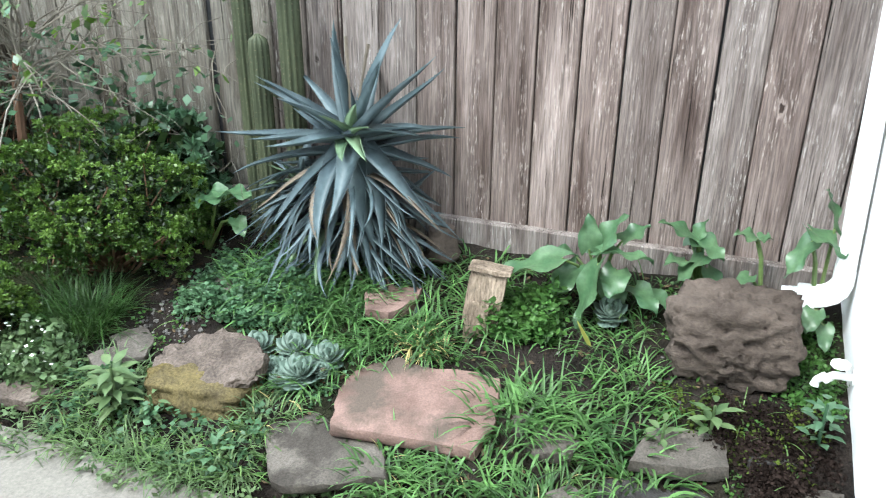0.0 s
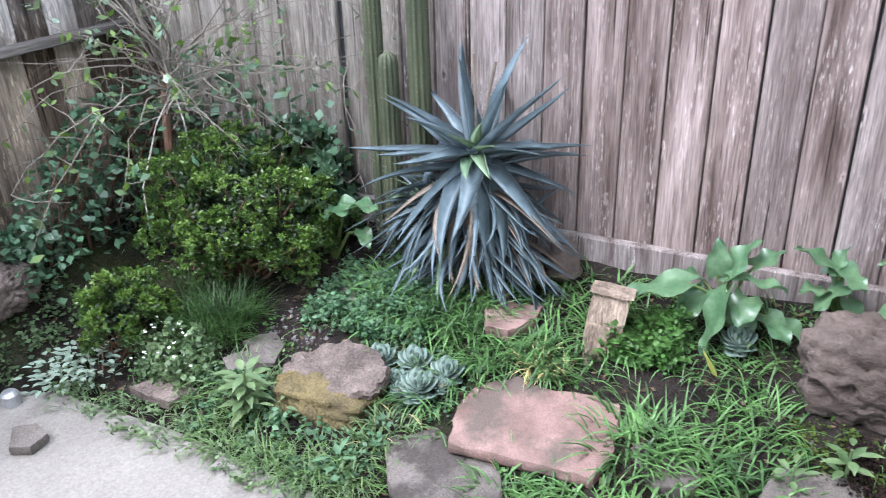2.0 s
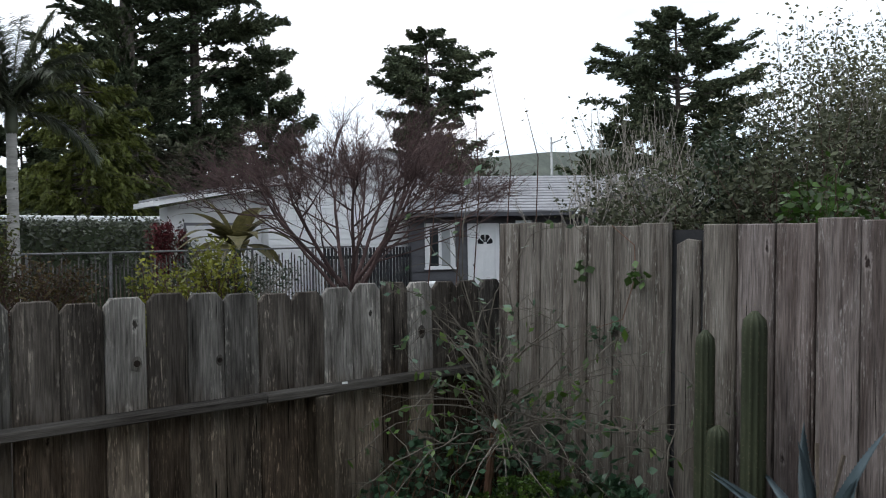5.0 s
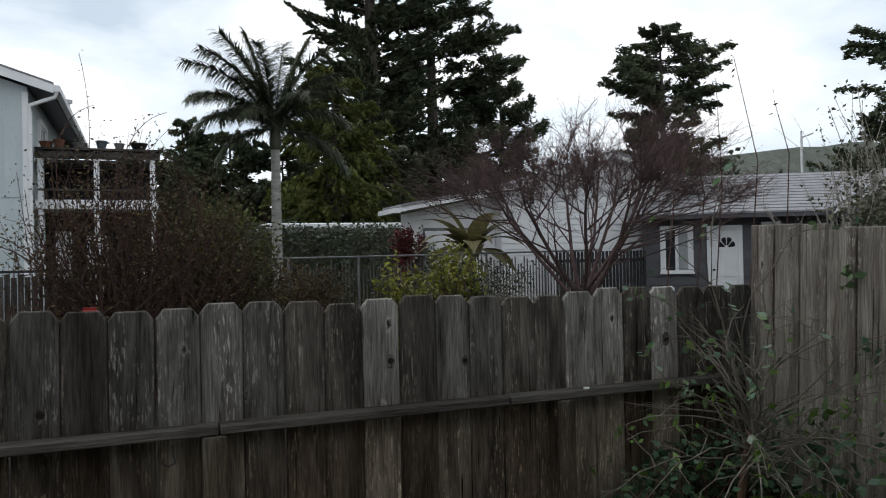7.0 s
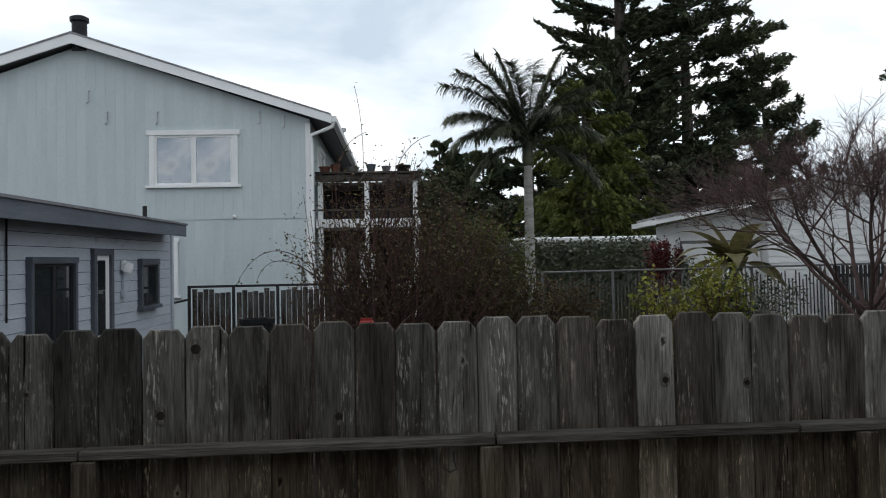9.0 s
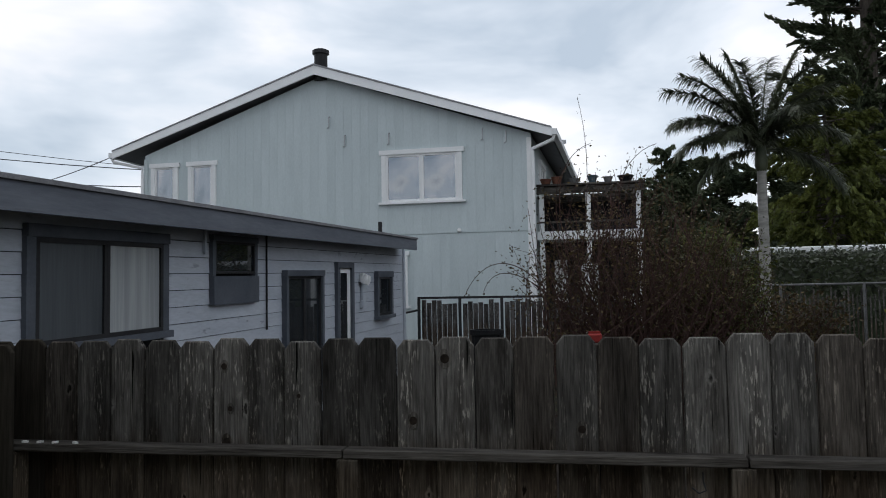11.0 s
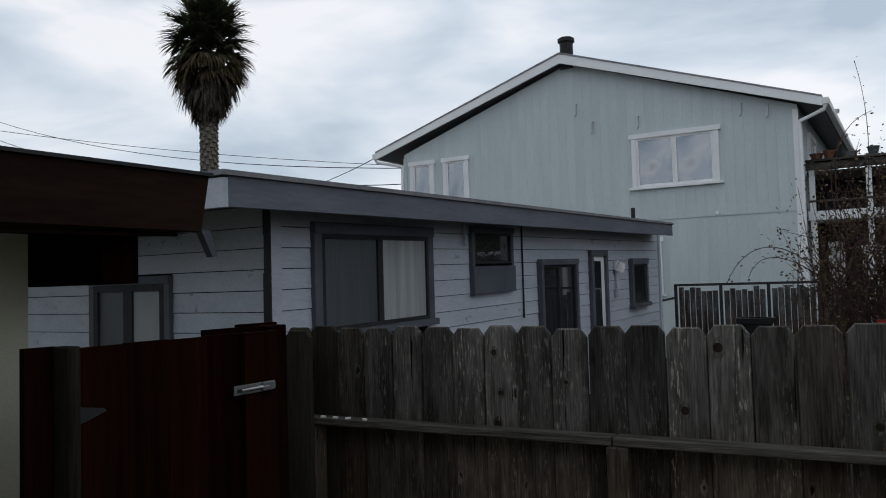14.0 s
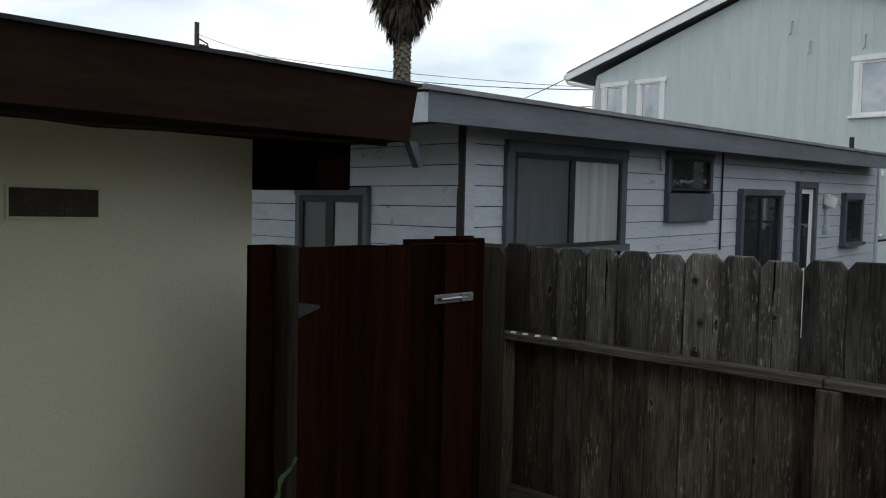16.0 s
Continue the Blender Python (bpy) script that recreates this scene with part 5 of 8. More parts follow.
stone("pebble_slab", rough_stone([(0.875, 2.10), (0.905, 2.04), (0.975, 2.05), (0.995, 2.13), (0.945, 2.18)], 0.001, 0.03, 33, 0.006), M_flag, "grey stone lying on the concrete")
solo("sprinkler_cap", Shape().lathe([(0.03, 0.0), (0.03, 0.04), (0.022, 0.05), (0.012, 0.052)], 12, pose(1.05, 2.34, 0.0)), M_galv, "small metal sprinkler head on the path", "sprinkler")

timber = thing("timber_block", "split weathered timber block leaning in the grass", "block", at=(1.935, 0.60, 0.13))
tm = pose(0, 0, 0, 7, 12, 10)


def timber_piece(x0, x1, y0, y1, z0, z1, seed):
    """A weathered length of timber: many rings whose edges are split and worn."""
    sh, rows, per = Shape(), 9, 20
    for i in range(rows):
        u = i / (rows - 1)
        for j in range(per):
            a = 6.28319 * (j + 0.5) / per
            cx_, cy_ = math.cos(a), math.sin(a)
            k = 1 / max(abs(cx_), abs(cy_))
            dent = 1 - 0.05 * abs(noise.noise((cx_ * 3, cy_ * 3 + seed, u * 1.2))) - 0.10 * max(0, noise.noise((cx_ * 9 + seed, cy_ * 9, u * 0.8)) - 0.1)
            end = 1 - 0.06 * (i in (0, rows - 1))
            q = Vector(((x0 + x1) / 2 + (x1 - x0) / 2 * cx_ * k * dent * end, (y0 + y1) / 2 + (y1 - y0) / 2 * cy_ * k * dent * end, z0 + (z1 - z0) * u + 0.008 * noise.noise((cx_ * 2, cy_ * 2, seed + u))))
            sh.v.append(tuple(tm @ q))
    sh.f = [(i * per + j, i * per + (j + 1) % per, (i + 1) * per + (j + 1) % per, (i + 1) * per + j) for i in range(rows - 1) for j in range(per)]
    sh.f += [tuple(range(per))[::-1], tuple((rows - 1) * per + j for j in range(per))]
    return sh


part("body", timber_piece(-0.040, 0.050, -0.058, 0.060, 0.07, 0.245, 1.0), M_block, timber)
part("cap", timber_piece(-0.05, 0.06, -0.07, 0.068, 0.247, 0.262, 2.0), M_block, timber, "thin board on top")
part("splinter", timber_piece(-0.040, -0.008, -0.030, 0.050, 0.0, 0.085, 3.0), M_block, timber)
part("splinter", timber_piece(-0.030, 0.025, -0.066, -0.034, -0.01, 0.090, 4.0), M_block, timber)
part("splinter", timber_piece(-0.052, -0.037, -0.02, 0.045, 0.05, 0.15, 5.0), M_block, timber, "loose split face")
clay = thing("clay_pot", "overturned brown clay pot by the fence", "plant pot", at=(2.26, 0.84, 0.26))
part("pot", Shape().lathe([(0.065, 0), (0.07, 0.015), (0.062, 0.02), (0.048, 0.11), (0.045, 0.115)], 16), M_rock, clay, smooth=True)

# gravel and crumbs
crumbs = Shape()
for i in range(420):
    cx, cy = (rng.uniform(1.62, 1.86), rng.uniform(1.48, 1.72)) if i < 160 else (rng.uniform(1.25, 2.3), rng.uniform(-0.4, 2.5))
    r = rng.uniform(0.002, 0.006)
    m_ = pose(cx, cy, ground_z(cx, cy) + r * 0.3, rng.uniform(0, 360), rng.uniform(0, 360), 0)
    crumbs.box(-r, r, -r * 0.8, r * 0.8, -r * 0.6, r * 0.6, m_)
M_gravel = material("pale_gravel", (0.06, 0.055, 0.052), (0.16, 0.15, 0.145), 0.9, (9, 9, 9), 3, 60, 0.1, 0.0, island=0.4)
solo("gravel", crumbs, M_gravel, "scattered pale gravel and soil crumbs", "gravel", kind="stuff")

M_litter = leafy("leaf_litter", (0.03, 0.02, 0.013), (0.11, 0.08, 0.05), 0.9, 0.5, 0.1, 0.1)
gl_ = np.random.default_rng(15)
lx, ly = gl_.uniform(1.2, 2.34, 1500), gl_.uniform(-0.42, 2.6, 1500)
v_, f_ = cards(np.column_stack([lx, ly, [ground_z(a, b) + 0.006 for a, b in zip(lx, ly)]]), 0.014, 0.75, 1.9, None, 16)
solo("leaf_litter", leaf_mesh("leaf_litter", v_, f_), M_litter, "brown leaf litter and bark crumbs on the soil", "litter", kind="stuff")

# ---------------------------------------------------------------- aloe
M_aloe = leafy("blue_green_aloe", (0.038, 0.060, 0.068), (0.105, 0.142, 0.158), 0.5, 0.3, 0.35, 0.05, (10, 10, 3))
M_aloeheart = leafy("pale_green_aloe_heart", (0.080, 0.138, 0.080), (0.150, 0.215, 0.125), 0.45, 0.15, 0.4, 0.1, (10, 10, 3))
M_deadleaf = leafy("withered_aloe_leaf", (0.12, 0.10, 0.08), (0.20, 0.165, 0.13), 0.9, 0.3, 0.1, 0.1)


def aloe_leaf(base, way, length, width, bend, teeth=True, curl=0.0, twist=0.0):
    """A tapering gutter-shaped leaf that sags, then lifts its tip, with teeth along both edges."""
    s = Shape()
    n = 11
    p, d = Vector(base), Vector(way).normalized()
    side = d.cross(Vector((0, 0, 1)))
    side = side.normalized() if side.length > 0.05 else Vector((0, 1, 0))
    rows = []
    for i in range(n + 1):
        u = i / n
        side = (side - d * side.dot(d)).normalized()
        nrm = side.cross(d).normalized()
        w = width / 2 * (1.0 + 0.25 * u * (1 - u)) * (1 - u) ** 0.85
        rows.append([p + side * w + nrm * w * 0.42, p, p - side * w + nrm * w * 0.42, p - nrm * width * 0.17 * (1 - u) ** 0.8])
        p = p + d * length / n
        pull = -bend * (1 if u < 0.55 else 0.35) + curl * max(0.0, u - 0.45) * 2.6
        d = (d + Vector((0, 0, pull / n)) + side * twist / n).normalized()
    s.v = [tuple(q) for r in rows for q in r]
    for i in range(n):
        a, b = i * 4, i * 4 + 4
        s.f += [(a, a + 1, b + 1, b), (a + 1, a + 2, b + 2, b + 1), (a + 2, a + 3, b + 3, b + 2), (a + 3, a, b, b + 3)]
    if teeth:
        for i in range(n - 1):
            for k in (0, 2):
                for u in (0.0, 0.33, 0.67):
                    p, q = rows[i][k], rows[i + 1][k]
                    c = p.lerp(q, u)
                    out = c - rows[i][1].lerp(rows[i + 1][1], u)
                    if out.length < 0.003:
                        continue
                    along = (q - p).normalized() * 0.0034
                    s.add([c - along, c + along, c + out.normalized() * 0.0044 + along], [(0, 1, 2)])
    return s


aloe = thing("aloe", "large blue-green toothed aloe against the fence", "plant", at=(0, 0, 0))
AC = Vector((2.147, 1.130, 0.712))
part("stem", Shape().tube([(2.22, 1.21, 0.18), (2.22, 1.20, 0.45), AC - Vector((0, 0, 0.02))], [0.045, 0.05, 0.04], 9), M_deadleaf, aloe, "thick stem hidden by old leaves")
ALOE_AXIS = Vector((-0.86, -0.26, 0.46)).normalized()


def aloe_head(centre, axis, rings, width, seed):
    """One head: whorls of leaves round an axis, each whorl (count, elevation, length, how far down the stem), kept clear of the fence."""
    g = random.Random(seed)
    up = (Vector((0, 0, 1)) - axis * axis.z).normalized()
    across = axis.cross(up)
    turn = 0.0
    for k, (count, el, length, down) in enumerate(rings):
        turn += 1.1
        for i in range(count):
            az = turn + 6.28319 * (i + g.uniform(-0.22, 0.22)) / count
            e = radians(el + g.uniform(-9, 9))
            way = (up * math.cos(az) + across * math.sin(az)) * math.cos(e) + axis * math.sin(e)
            base = centre - Vector((0, 0, down)) + way * 0.014 + Vector((0.4 * down, 0, 0))
            ln = length * g.uniform(0.84, 1.12)
            if way.x > 0.1:
                ln = min(ln, (2.372 - base.x) / way.x)
            if ln < 0.1:
                continue
            low = max(0.0, -math.cos(az))
            w = width * (0.62 if k == 0 else 1.0) * (1.0 if down < 0.08 else 0.66) * g.uniform(0.86, 1.1)
            part("leaf", aloe_leaf(base, way, ln, w, g.uniform(0.05, 0.50) + 0.45 * low, True, g.uniform(-0.8, 1.0), g.uniform(-0.7, 0.7)), M_aloeheart if k == 0 else M_aloe, aloe, smooth=True)


aloe_head(AC, ALOE_AXIS, ((5, 66, 0.20, 0.0), (5, 44, 0.31, 0.0), (8, 24, 0.385, 0.01), (11, 6, 0.41, 0.03), (11, -12, 0.39, 0.07), (13, -24, 0.34, 0.13)), 0.092, 1)
aloe_head(Vector((2.19, 1.36, 0.50)), Vector((-0.6, 0.5, 0.62)).normalized(), ((3, 65, 0.15, 0.0), (6, 30, 0.23, 0.01), (8, 0, 0.25, 0.04)), 0.044, 2)
aloe_head(Vector((2.20, 1.02, 0.44)), Vector((-0.7, -0.4, 0.58)).normalized(), ((3, 65, 0.15, 0.0), (6, 30, 0.24, 0.01), (8, 0, 0.25, 0.04)), 0.044, 3)
aloe_head(Vector((2.10, 1.22, 0.38)), Vector((-0.85, 0.1, 0.5)).normalized(), ((5, 30, 0.22, 0.0), (8, 0, 0.24, 0.03)), 0.042, 4)
for i in range(165):
    az = rng.uniform(1.15, 5.15)
    low = rng.uniform(0.10, 0.40)
    base = AC + Vector((0.05 * math.cos(az), 0.035 + 0.13 * math.sin(az), -low))
    way = Vector((math.cos(az) * rng.uniform(0.6, 1.1), math.sin(az) * 1.2, -rng.uniform(0.0, 1.1)))
    ln = min(rng.uniform(0.22, 0.40), (0.62 - low) / max(0.25, 0.35 - way.normalized().z))
    if way.x > 0.1:
        ln = min(ln, 0.2)
    part("leaf", aloe_leaf(base, way, ln, rng.uniform(0.020, 0.038), rng.uniform(0.3, 1.3), i % 2 == 0, rng.uniform(-0.6, 1.4), rng.uniform(-1.1, 1.1)), M_aloe if i % 8 else M_deadleaf, aloe, smooth=True)
for sy, h in ((0.03, 0.32), (-0.05, 0.30)):
    part("flower_stalk", Shape().tube([AC, AC + Vector((0.03, sy * 0.5, h * 0.5)), AC + Vector((0.05, sy, h))], [0.006, 0.004, 0.007], 5), M_deadleaf, aloe, "dried flower stalk")

# ---------------------------------------------------------------- columnar cacti
M_cactus = material("green_cactus", (0.036, 0.044, 0.027), (0.076, 0.085, 0.050), 0.6, (6, 6, 2), 5, 60, 0.15, 0.1)
M_spine = material("pale_spines", (0.13, 0.12, 0.075), (0.21, 0.19, 0.12), 0.7, (9, 9, 9), 3, 40, 0.1, 0.0)


def cactus(x, y, top, r, label):
    c = thing("columnar_cactus", label, "cactus", "columnar cacti by the fence")
    z0 = 0.2
    ribs, levels = 11, 26
    verts = []
    for i in range(levels + 1):
        u = i / levels
        z = z0 + (top - z0) * (u if u < 0.9 else 0.9 + (u - 0.9) * (1 - 0.25 * (u - 0.9) / 0.1) / 0.75 * 0.75)
        e = 1.0 if u < 0.93 else math.sqrt(max(0.02, 1 - ((u - 0.93) / 0.072) ** 2))
        for j in range(ribs * 4):
            a = 6.28319 * j / (ribs * 4)
            rr = r * e * (0.86 + 0.14 * math.cos(ribs * a) + 0.03 * noise.noise((a, z * 4, x)))
            verts.append((x + rr * math.cos(a), y + rr * math.sin(a), z))
    n = ribs * 4
    faces = [(i * n + j, i * n + (j + 1) % n, (i + 1) * n + (j + 1) % n, (i + 1) * n + j) for i in range(levels) for j in range(n)] + [tuple(levels * n + j for j in range(n))]
    part("column", Shape().add(verts, faces), M_cactus, c, smooth=True)
    s = Shape()
    for k in range(ribs):
        a = 6.28319 * k / ribs
        z = z0 + 0.1
        while z < top - 0.01:
            p = Vector((x + r * math.cos(a), y + r * math.sin(a), z))
            for q in range(3):
                d = Vector((math.cos(a) + rng.uniform(-0.7, 0.7), math.sin(a) + rng.uniform(-0.7, 0.7), rng.uniform(-0.5, 0.7))).normalized() * rng.uniform(0.006, 0.012)
                w = d.cross(Vector((0, 0, 1))).normalized() * 0.0008
                s.add([p - w, p + w, p + d], [(0, 1, 2)])
            z += 0.022
    part("spines", s, M_spine, c, "short pale spines", kind="stuff")


cactus(2.27, 1.60, 1.355, 0.034, "tall ribbed green columnar cactus with round tip")
cactus(2.29, 1.425, 1.435, 0.041, "tallest ribbed green columnar cactus against the fence")
cactus(2.24, 1.525, 1.03, 0.037, "short ribbed columnar cactus between two taller")

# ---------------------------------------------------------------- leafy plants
M_shrubtip = leafy("bright_shrub_tip", (0.060, 0.122, 0.016), (0.118, 0.190, 0.036), 0.4, 0.35, 0.4, 0.3)
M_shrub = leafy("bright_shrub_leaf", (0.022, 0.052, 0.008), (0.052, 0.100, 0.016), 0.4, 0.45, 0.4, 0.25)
# near-black leaf: the shade inside a shrub put into the colour
M_shrubshade = leafy("shaded_shrub_leaf", (0.006, 0.014, 0.004), (0.016, 0.032, 0.008), 0.5, 0.4, 0.3, 0.1)
M_ivy = leafy("broad_dark_leaf", (0.035, 0.085, 0.045), (0.075, 0.14, 0.075), 0.35, 0.35, 0.5, 0.2)
M_calla = leafy("calla_leaf", (0.044, 0.104, 0.048), (0.108, 0.184, 0.092), 0.33, 0.25, 0.5, 0.3, (14, 14, 14))
M_callastem = leafy("calla_stem", (0.10, 0.16, 0.05), (0.17, 0.23, 0.08), 0.4, 0.2, 0.4, 0.2)
M_yellowleaf = leafy("yellowing_leaf", (0.38, 0.38, 0.08), (0.50, 0.50, 0.14), 0.4, 0.2, 0.3, 0.3)
M_grass = leafy("green_grass", (0.034, 0.086, 0.025), (0.110, 0.215, 0.066), 0.4, 0.55, 0.35, 0.35)
M_brightgrass = leafy("young_grass", (0.062, 0.120, 0.034), (0.125, 0.20, 0.066), 0.4, 0.4, 0.35, 0.35)
M_darkgrass = leafy("dark_tuft_grass", (0.018, 0.050, 0.013), (0.048, 0.098, 0.024), 0.4, 0.4, 0.35, 0.25)
M_straw = leafy("dry_grass", (0.34, 0.28, 0.12), (0.48, 0.40, 0.20), 0.6, 0.3, 0.2, 0.3)
M_clover = leafy("fresh_groundcover", (0.034, 0.092, 0.018), (0.075, 0.155, 0.038), 0.45, 0.35, 0.3, 0.3)
M_bluecover = leafy("blue_green_groundcover", (0.042, 0.098, 0.046), (0.08, 0.15, 0.075), 0.5, 0.35, 0.3, 0.25)
M_silver = leafy("silver_green_leaf", (0.135, 0.185, 0.140), (0.225, 0.285, 0.220), 0.6, 0.2, 0.2, 0.2)
M_weed = leafy("pale_weed_leaf", (0.058, 0.104, 0.042), (0.125, 0.178, 0.080), 0.5, 0.3, 0.3, 0.3)
M_echeveria = leafy("grey_green_rosette", (0.066, 0.104, 0.083), (0.128, 0.178, 0.146), 0.5, 0.15, 0.3, 0.05)
M_stem = material("reddish_stem", (0.10, 0.055, 0.035), (0.17, 0.10, 0.07), 0.8, (9, 9, 3), 5, 60, 0.2, 0.3)
M_paletwig = material("pale_dry_twig", (0.20, 0.18, 0.155), (0.34, 0.31, 0.27), 0.85, (9, 9, 3), 4, 60, 0.2, 0.0)
M_bushtwig = material("grey_bush_twig", (0.070, 0.061, 0.049), (0.165, 0.148, 0.122), 0.85, (9, 9, 3), 4, 60, 0.2, 0.0)
M_petal = leafy("white_petal", (0.70, 0.70, 0.66), (0.80, 0.80, 0.76), 0.5, 0.1, 0.3, 0.2)


def bush(name, centre, radii, n_tips, leaf, m_out, m_in, label, seed, per=9, base_z=None, lower=-0.35, aspect=1.7, lumps=40, m_tip=None, tuft=0.014):
    """An evergreen: lumps over an ellipsoid, each lump a heap of small tufts, each tuft a whorl of leaves; brighter
    tufts where they face up, gaps and near-black inner leaves that hold the shade inside.
    """
    b = thing(name, label, "shrub")
    g = np.random.default_rng(seed)
    h = g.normal(size=(lumps * 4, 3))
    h /= np.linalg.norm(h, axis=1, keepdims=True)
    h = h[h[:, 2] > lower][:lumps]
    heads = np.asarray(centre) + h * (g.uniform(0.55, 1.04, (len(h), 1))) * np.asarray(radii)
    size = 0.20 * min(radii) * g.uniform(0.6, 1.5, len(h))
    k = g.integers(0, len(h), n_tips)
    d = g.normal(size=(n_tips, 3)) + h[k] * 0.9 + np.array([0, 0, 0.55])
    d /= np.linalg.norm(d, axis=1, keepdims=True)
    tips = heads[k] + d * (size[k] * g.uniform(0.55, 1.1, n_tips))[:, None] * np.array([1, 1, 0.8])
    root = np.array([centre[0], centre[1], base_z if base_z is not None else centre[2] - radii[2]])
    st = Shape()
    for j in range(len(heads)):
        p, mid = heads[j], (root + heads[j]) / 2 + g.normal(size=3) * 0.12 * min(radii)
        st.tube([root + g.normal(size=3) * 0.03 * np.array([1, 1, 0]), mid, p], [0.025 * min(radii), 0.016 * min(radii), 0.007 * min(radii)], 5, False)
    part("branchwork", st, M_stem, b, "woody stems", kind="stuff")
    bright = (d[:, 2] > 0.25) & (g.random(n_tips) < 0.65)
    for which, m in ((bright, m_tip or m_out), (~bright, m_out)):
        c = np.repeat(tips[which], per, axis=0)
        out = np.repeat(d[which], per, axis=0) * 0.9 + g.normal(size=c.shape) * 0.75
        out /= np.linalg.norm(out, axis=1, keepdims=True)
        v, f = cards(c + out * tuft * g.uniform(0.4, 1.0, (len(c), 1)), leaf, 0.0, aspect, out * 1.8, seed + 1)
        part("foliage", leaf_mesh("foliage", v, f), m, b, "bright shoots that face up" if m is m_tip else "leafy outer shoots")
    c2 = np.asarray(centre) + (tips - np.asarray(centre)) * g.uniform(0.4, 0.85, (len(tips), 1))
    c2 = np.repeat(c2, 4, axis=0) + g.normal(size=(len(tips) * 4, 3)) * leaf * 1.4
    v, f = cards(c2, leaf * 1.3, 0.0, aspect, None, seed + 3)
    part("inner_foliage", leaf_mesh("inner_foliage", v, f), m_in, b, "inner leaves with shade in their colour")
    return b


bush("evergreen_shrub", (1.93, 2.05, 0.40), (0.31, 0.40, 0.31), 3300, 0.0095, M_shrub, M_shrubshade, "dense small-leaved evergreen shrub with bright green tips", 21, 13, 0.12, lumps=120, m_tip=M_shrubtip, lower=-0.5)
bush("evergreen_shrub", (1.41, 2.17, 0.205), (0.155, 0.165, 0.17), 980, 0.0095, M_shrub, M_shrubshade, "small yellow-green evergreen shrub at the bed's edge", 23, 11, 0.03, lumps=46, m_tip=M_shrubtip)
bush("evergreen_shrub", (2.13, 1.77, 0.32), (0.11, 0.13, 0.11), 230, 0.0095, M_shrub, M_shrubshade, "dark low shoots of evergreen in the gap by the aloe", 24, 11, 0.15, lumps=20)
bush("evergreen_shrub", (2.20, 1.95, 0.48), (0.14, 0.22, 0.22), 260, 0.03, M_ivy, M_shrubshade, "dark broad-leaved seedling shrub in the corner", 27, 5, 0.25, tuft=0.03)


def blades(name, spots, per, length, width, m, label, seed, spread=0.05, bend=1.0, category="grass", splay=0.8):
    g = random.Random(seed)
    s = Shape()
    for x, y in spots:
        z = max(0.0, ground_z(x, y))
        for k in range(per):
            a, r = g.uniform(0, 6.283), spread * math.sqrt(g.random())
            bx, by = x + r * math.cos(a), y + r * math.sin(a)
            b = a + g.uniform(-0.8, 0.8)
            el = g.uniform(0.3, 1.7) / splay
            way = (math.cos(b), math.sin(b), el)
            s.ribbon((bx, by, z - 0.005), way, length * g.uniform(0.55, 1.2), width * g.uniform(0.7, 1.2), bend * g.uniform(0.9, 2.6), 5, fold=0.15, shape=lambda u: min(1, 0.5 + u * 3) * (1 - u) ** 0.6)
    return solo(name, s, m, label, category, kind="stuff")


def spots_in(n, x0, x1, y0, y1, seed, avoid=()):
    g = random.Random(seed)
    out = []
    while len(out) < n:
        x, y = g.uniform(x0, x1), g.uniform(y0, y1)
        if not any(a <= x <= b and c <= y <= d for a, b, c, d in avoid):
            out.append((x, y))
    return out


STONES = ((1.42, 1.75, 0.42, 0.92), (1.27, 1.63, 1.14, 1.50), (1.83, 2.16, -0.39, 0.06), (1.22, 1.48, 0.70, 1.06), (1.88, 2.05, 0.84, 1.0), (1.72, 1.91, 0.22, 0.55), (1.53, 1.66, 0.22, 0.40), (1.53, 1.70, -0.19, 0.03), (1.33, 1.54, -0.20, 0.10), (1.42, 1.60, -0.46, -0.25))
blades("grass", spots_in(70, 1.80, 2.25, 0.62, 1.50, 1, STONES), 15, 0.15, 0.0095, M_grass, "long green grass round the aloe", 31, 0.09)
blades("grass", spots_in(34, 1.86, 2.06, 0.86, 1.42, 51, STONES), 17, 0.19, 0.010, M_grass, "tall grass in front of the aloe", 52, 0.07)
blades("grass", spots_in(30, 1.46, 1.71, 0.0, 0.42, 2, STONES[:-4]), 17, 0.15, 0.010, M_grass, "tufts of long green grass between stones", 32, 0.08)
blades("grass", spots_in(46, 1.20, 1.42, 0.20, 0.72, 3, STONES), 16, 0.13, 0.009, M_grass, "grass along the front of the bed", 33, 0.08)
blades("grass", spots_in(60, 1.18, 1.48, 1.04, 1.75, 4, STONES), 17, 0.10, 0.007, M_weed, "short mixed grass by the path", 34, 0.05)
blades("grass", spots_in(22, 1.80, 2.30, 0.05, 0.62, 5, STONES), 13, 0.11, 0.007, M_grass, "grass under the calla leaves", 35, 0.05)
blades("grass", spots_in(14, 1.70, 1.92, 0.62, 0.98, 6, STONES), 16, 0.16, 0.008, M_grass, "grass behind the sandstone slab", 36, 0.04)
blades("grass", spots_in(14, 2.2, 2.34, -0.40, 0.80, 7), 12, 0.10, 0.006, M_grass, "grass at the foot of the board fence", 37, 0.04)
blades("grass", spots_in(12, 1.22, 1.6, 1.85, 2.3, 8), 12, 0.09, 0.006, M_weed, "thin weeds beside the concrete", 38, 0.05)
blades("grass", spots_in(40, 1.13, 1.24, 0.1, 2.2, 17, STONES), 9, 0.08, 0.005, M_weed, "thin grass creeping over the path edge", 48, 0.05)
blades("grass", spots_in(40, 1.18, 1.45, 1.0, 1.8, 19, STONES), 14, 0.12, 0.006, M_brightgrass, "bright tufts near the boulder", 40, 0.05)
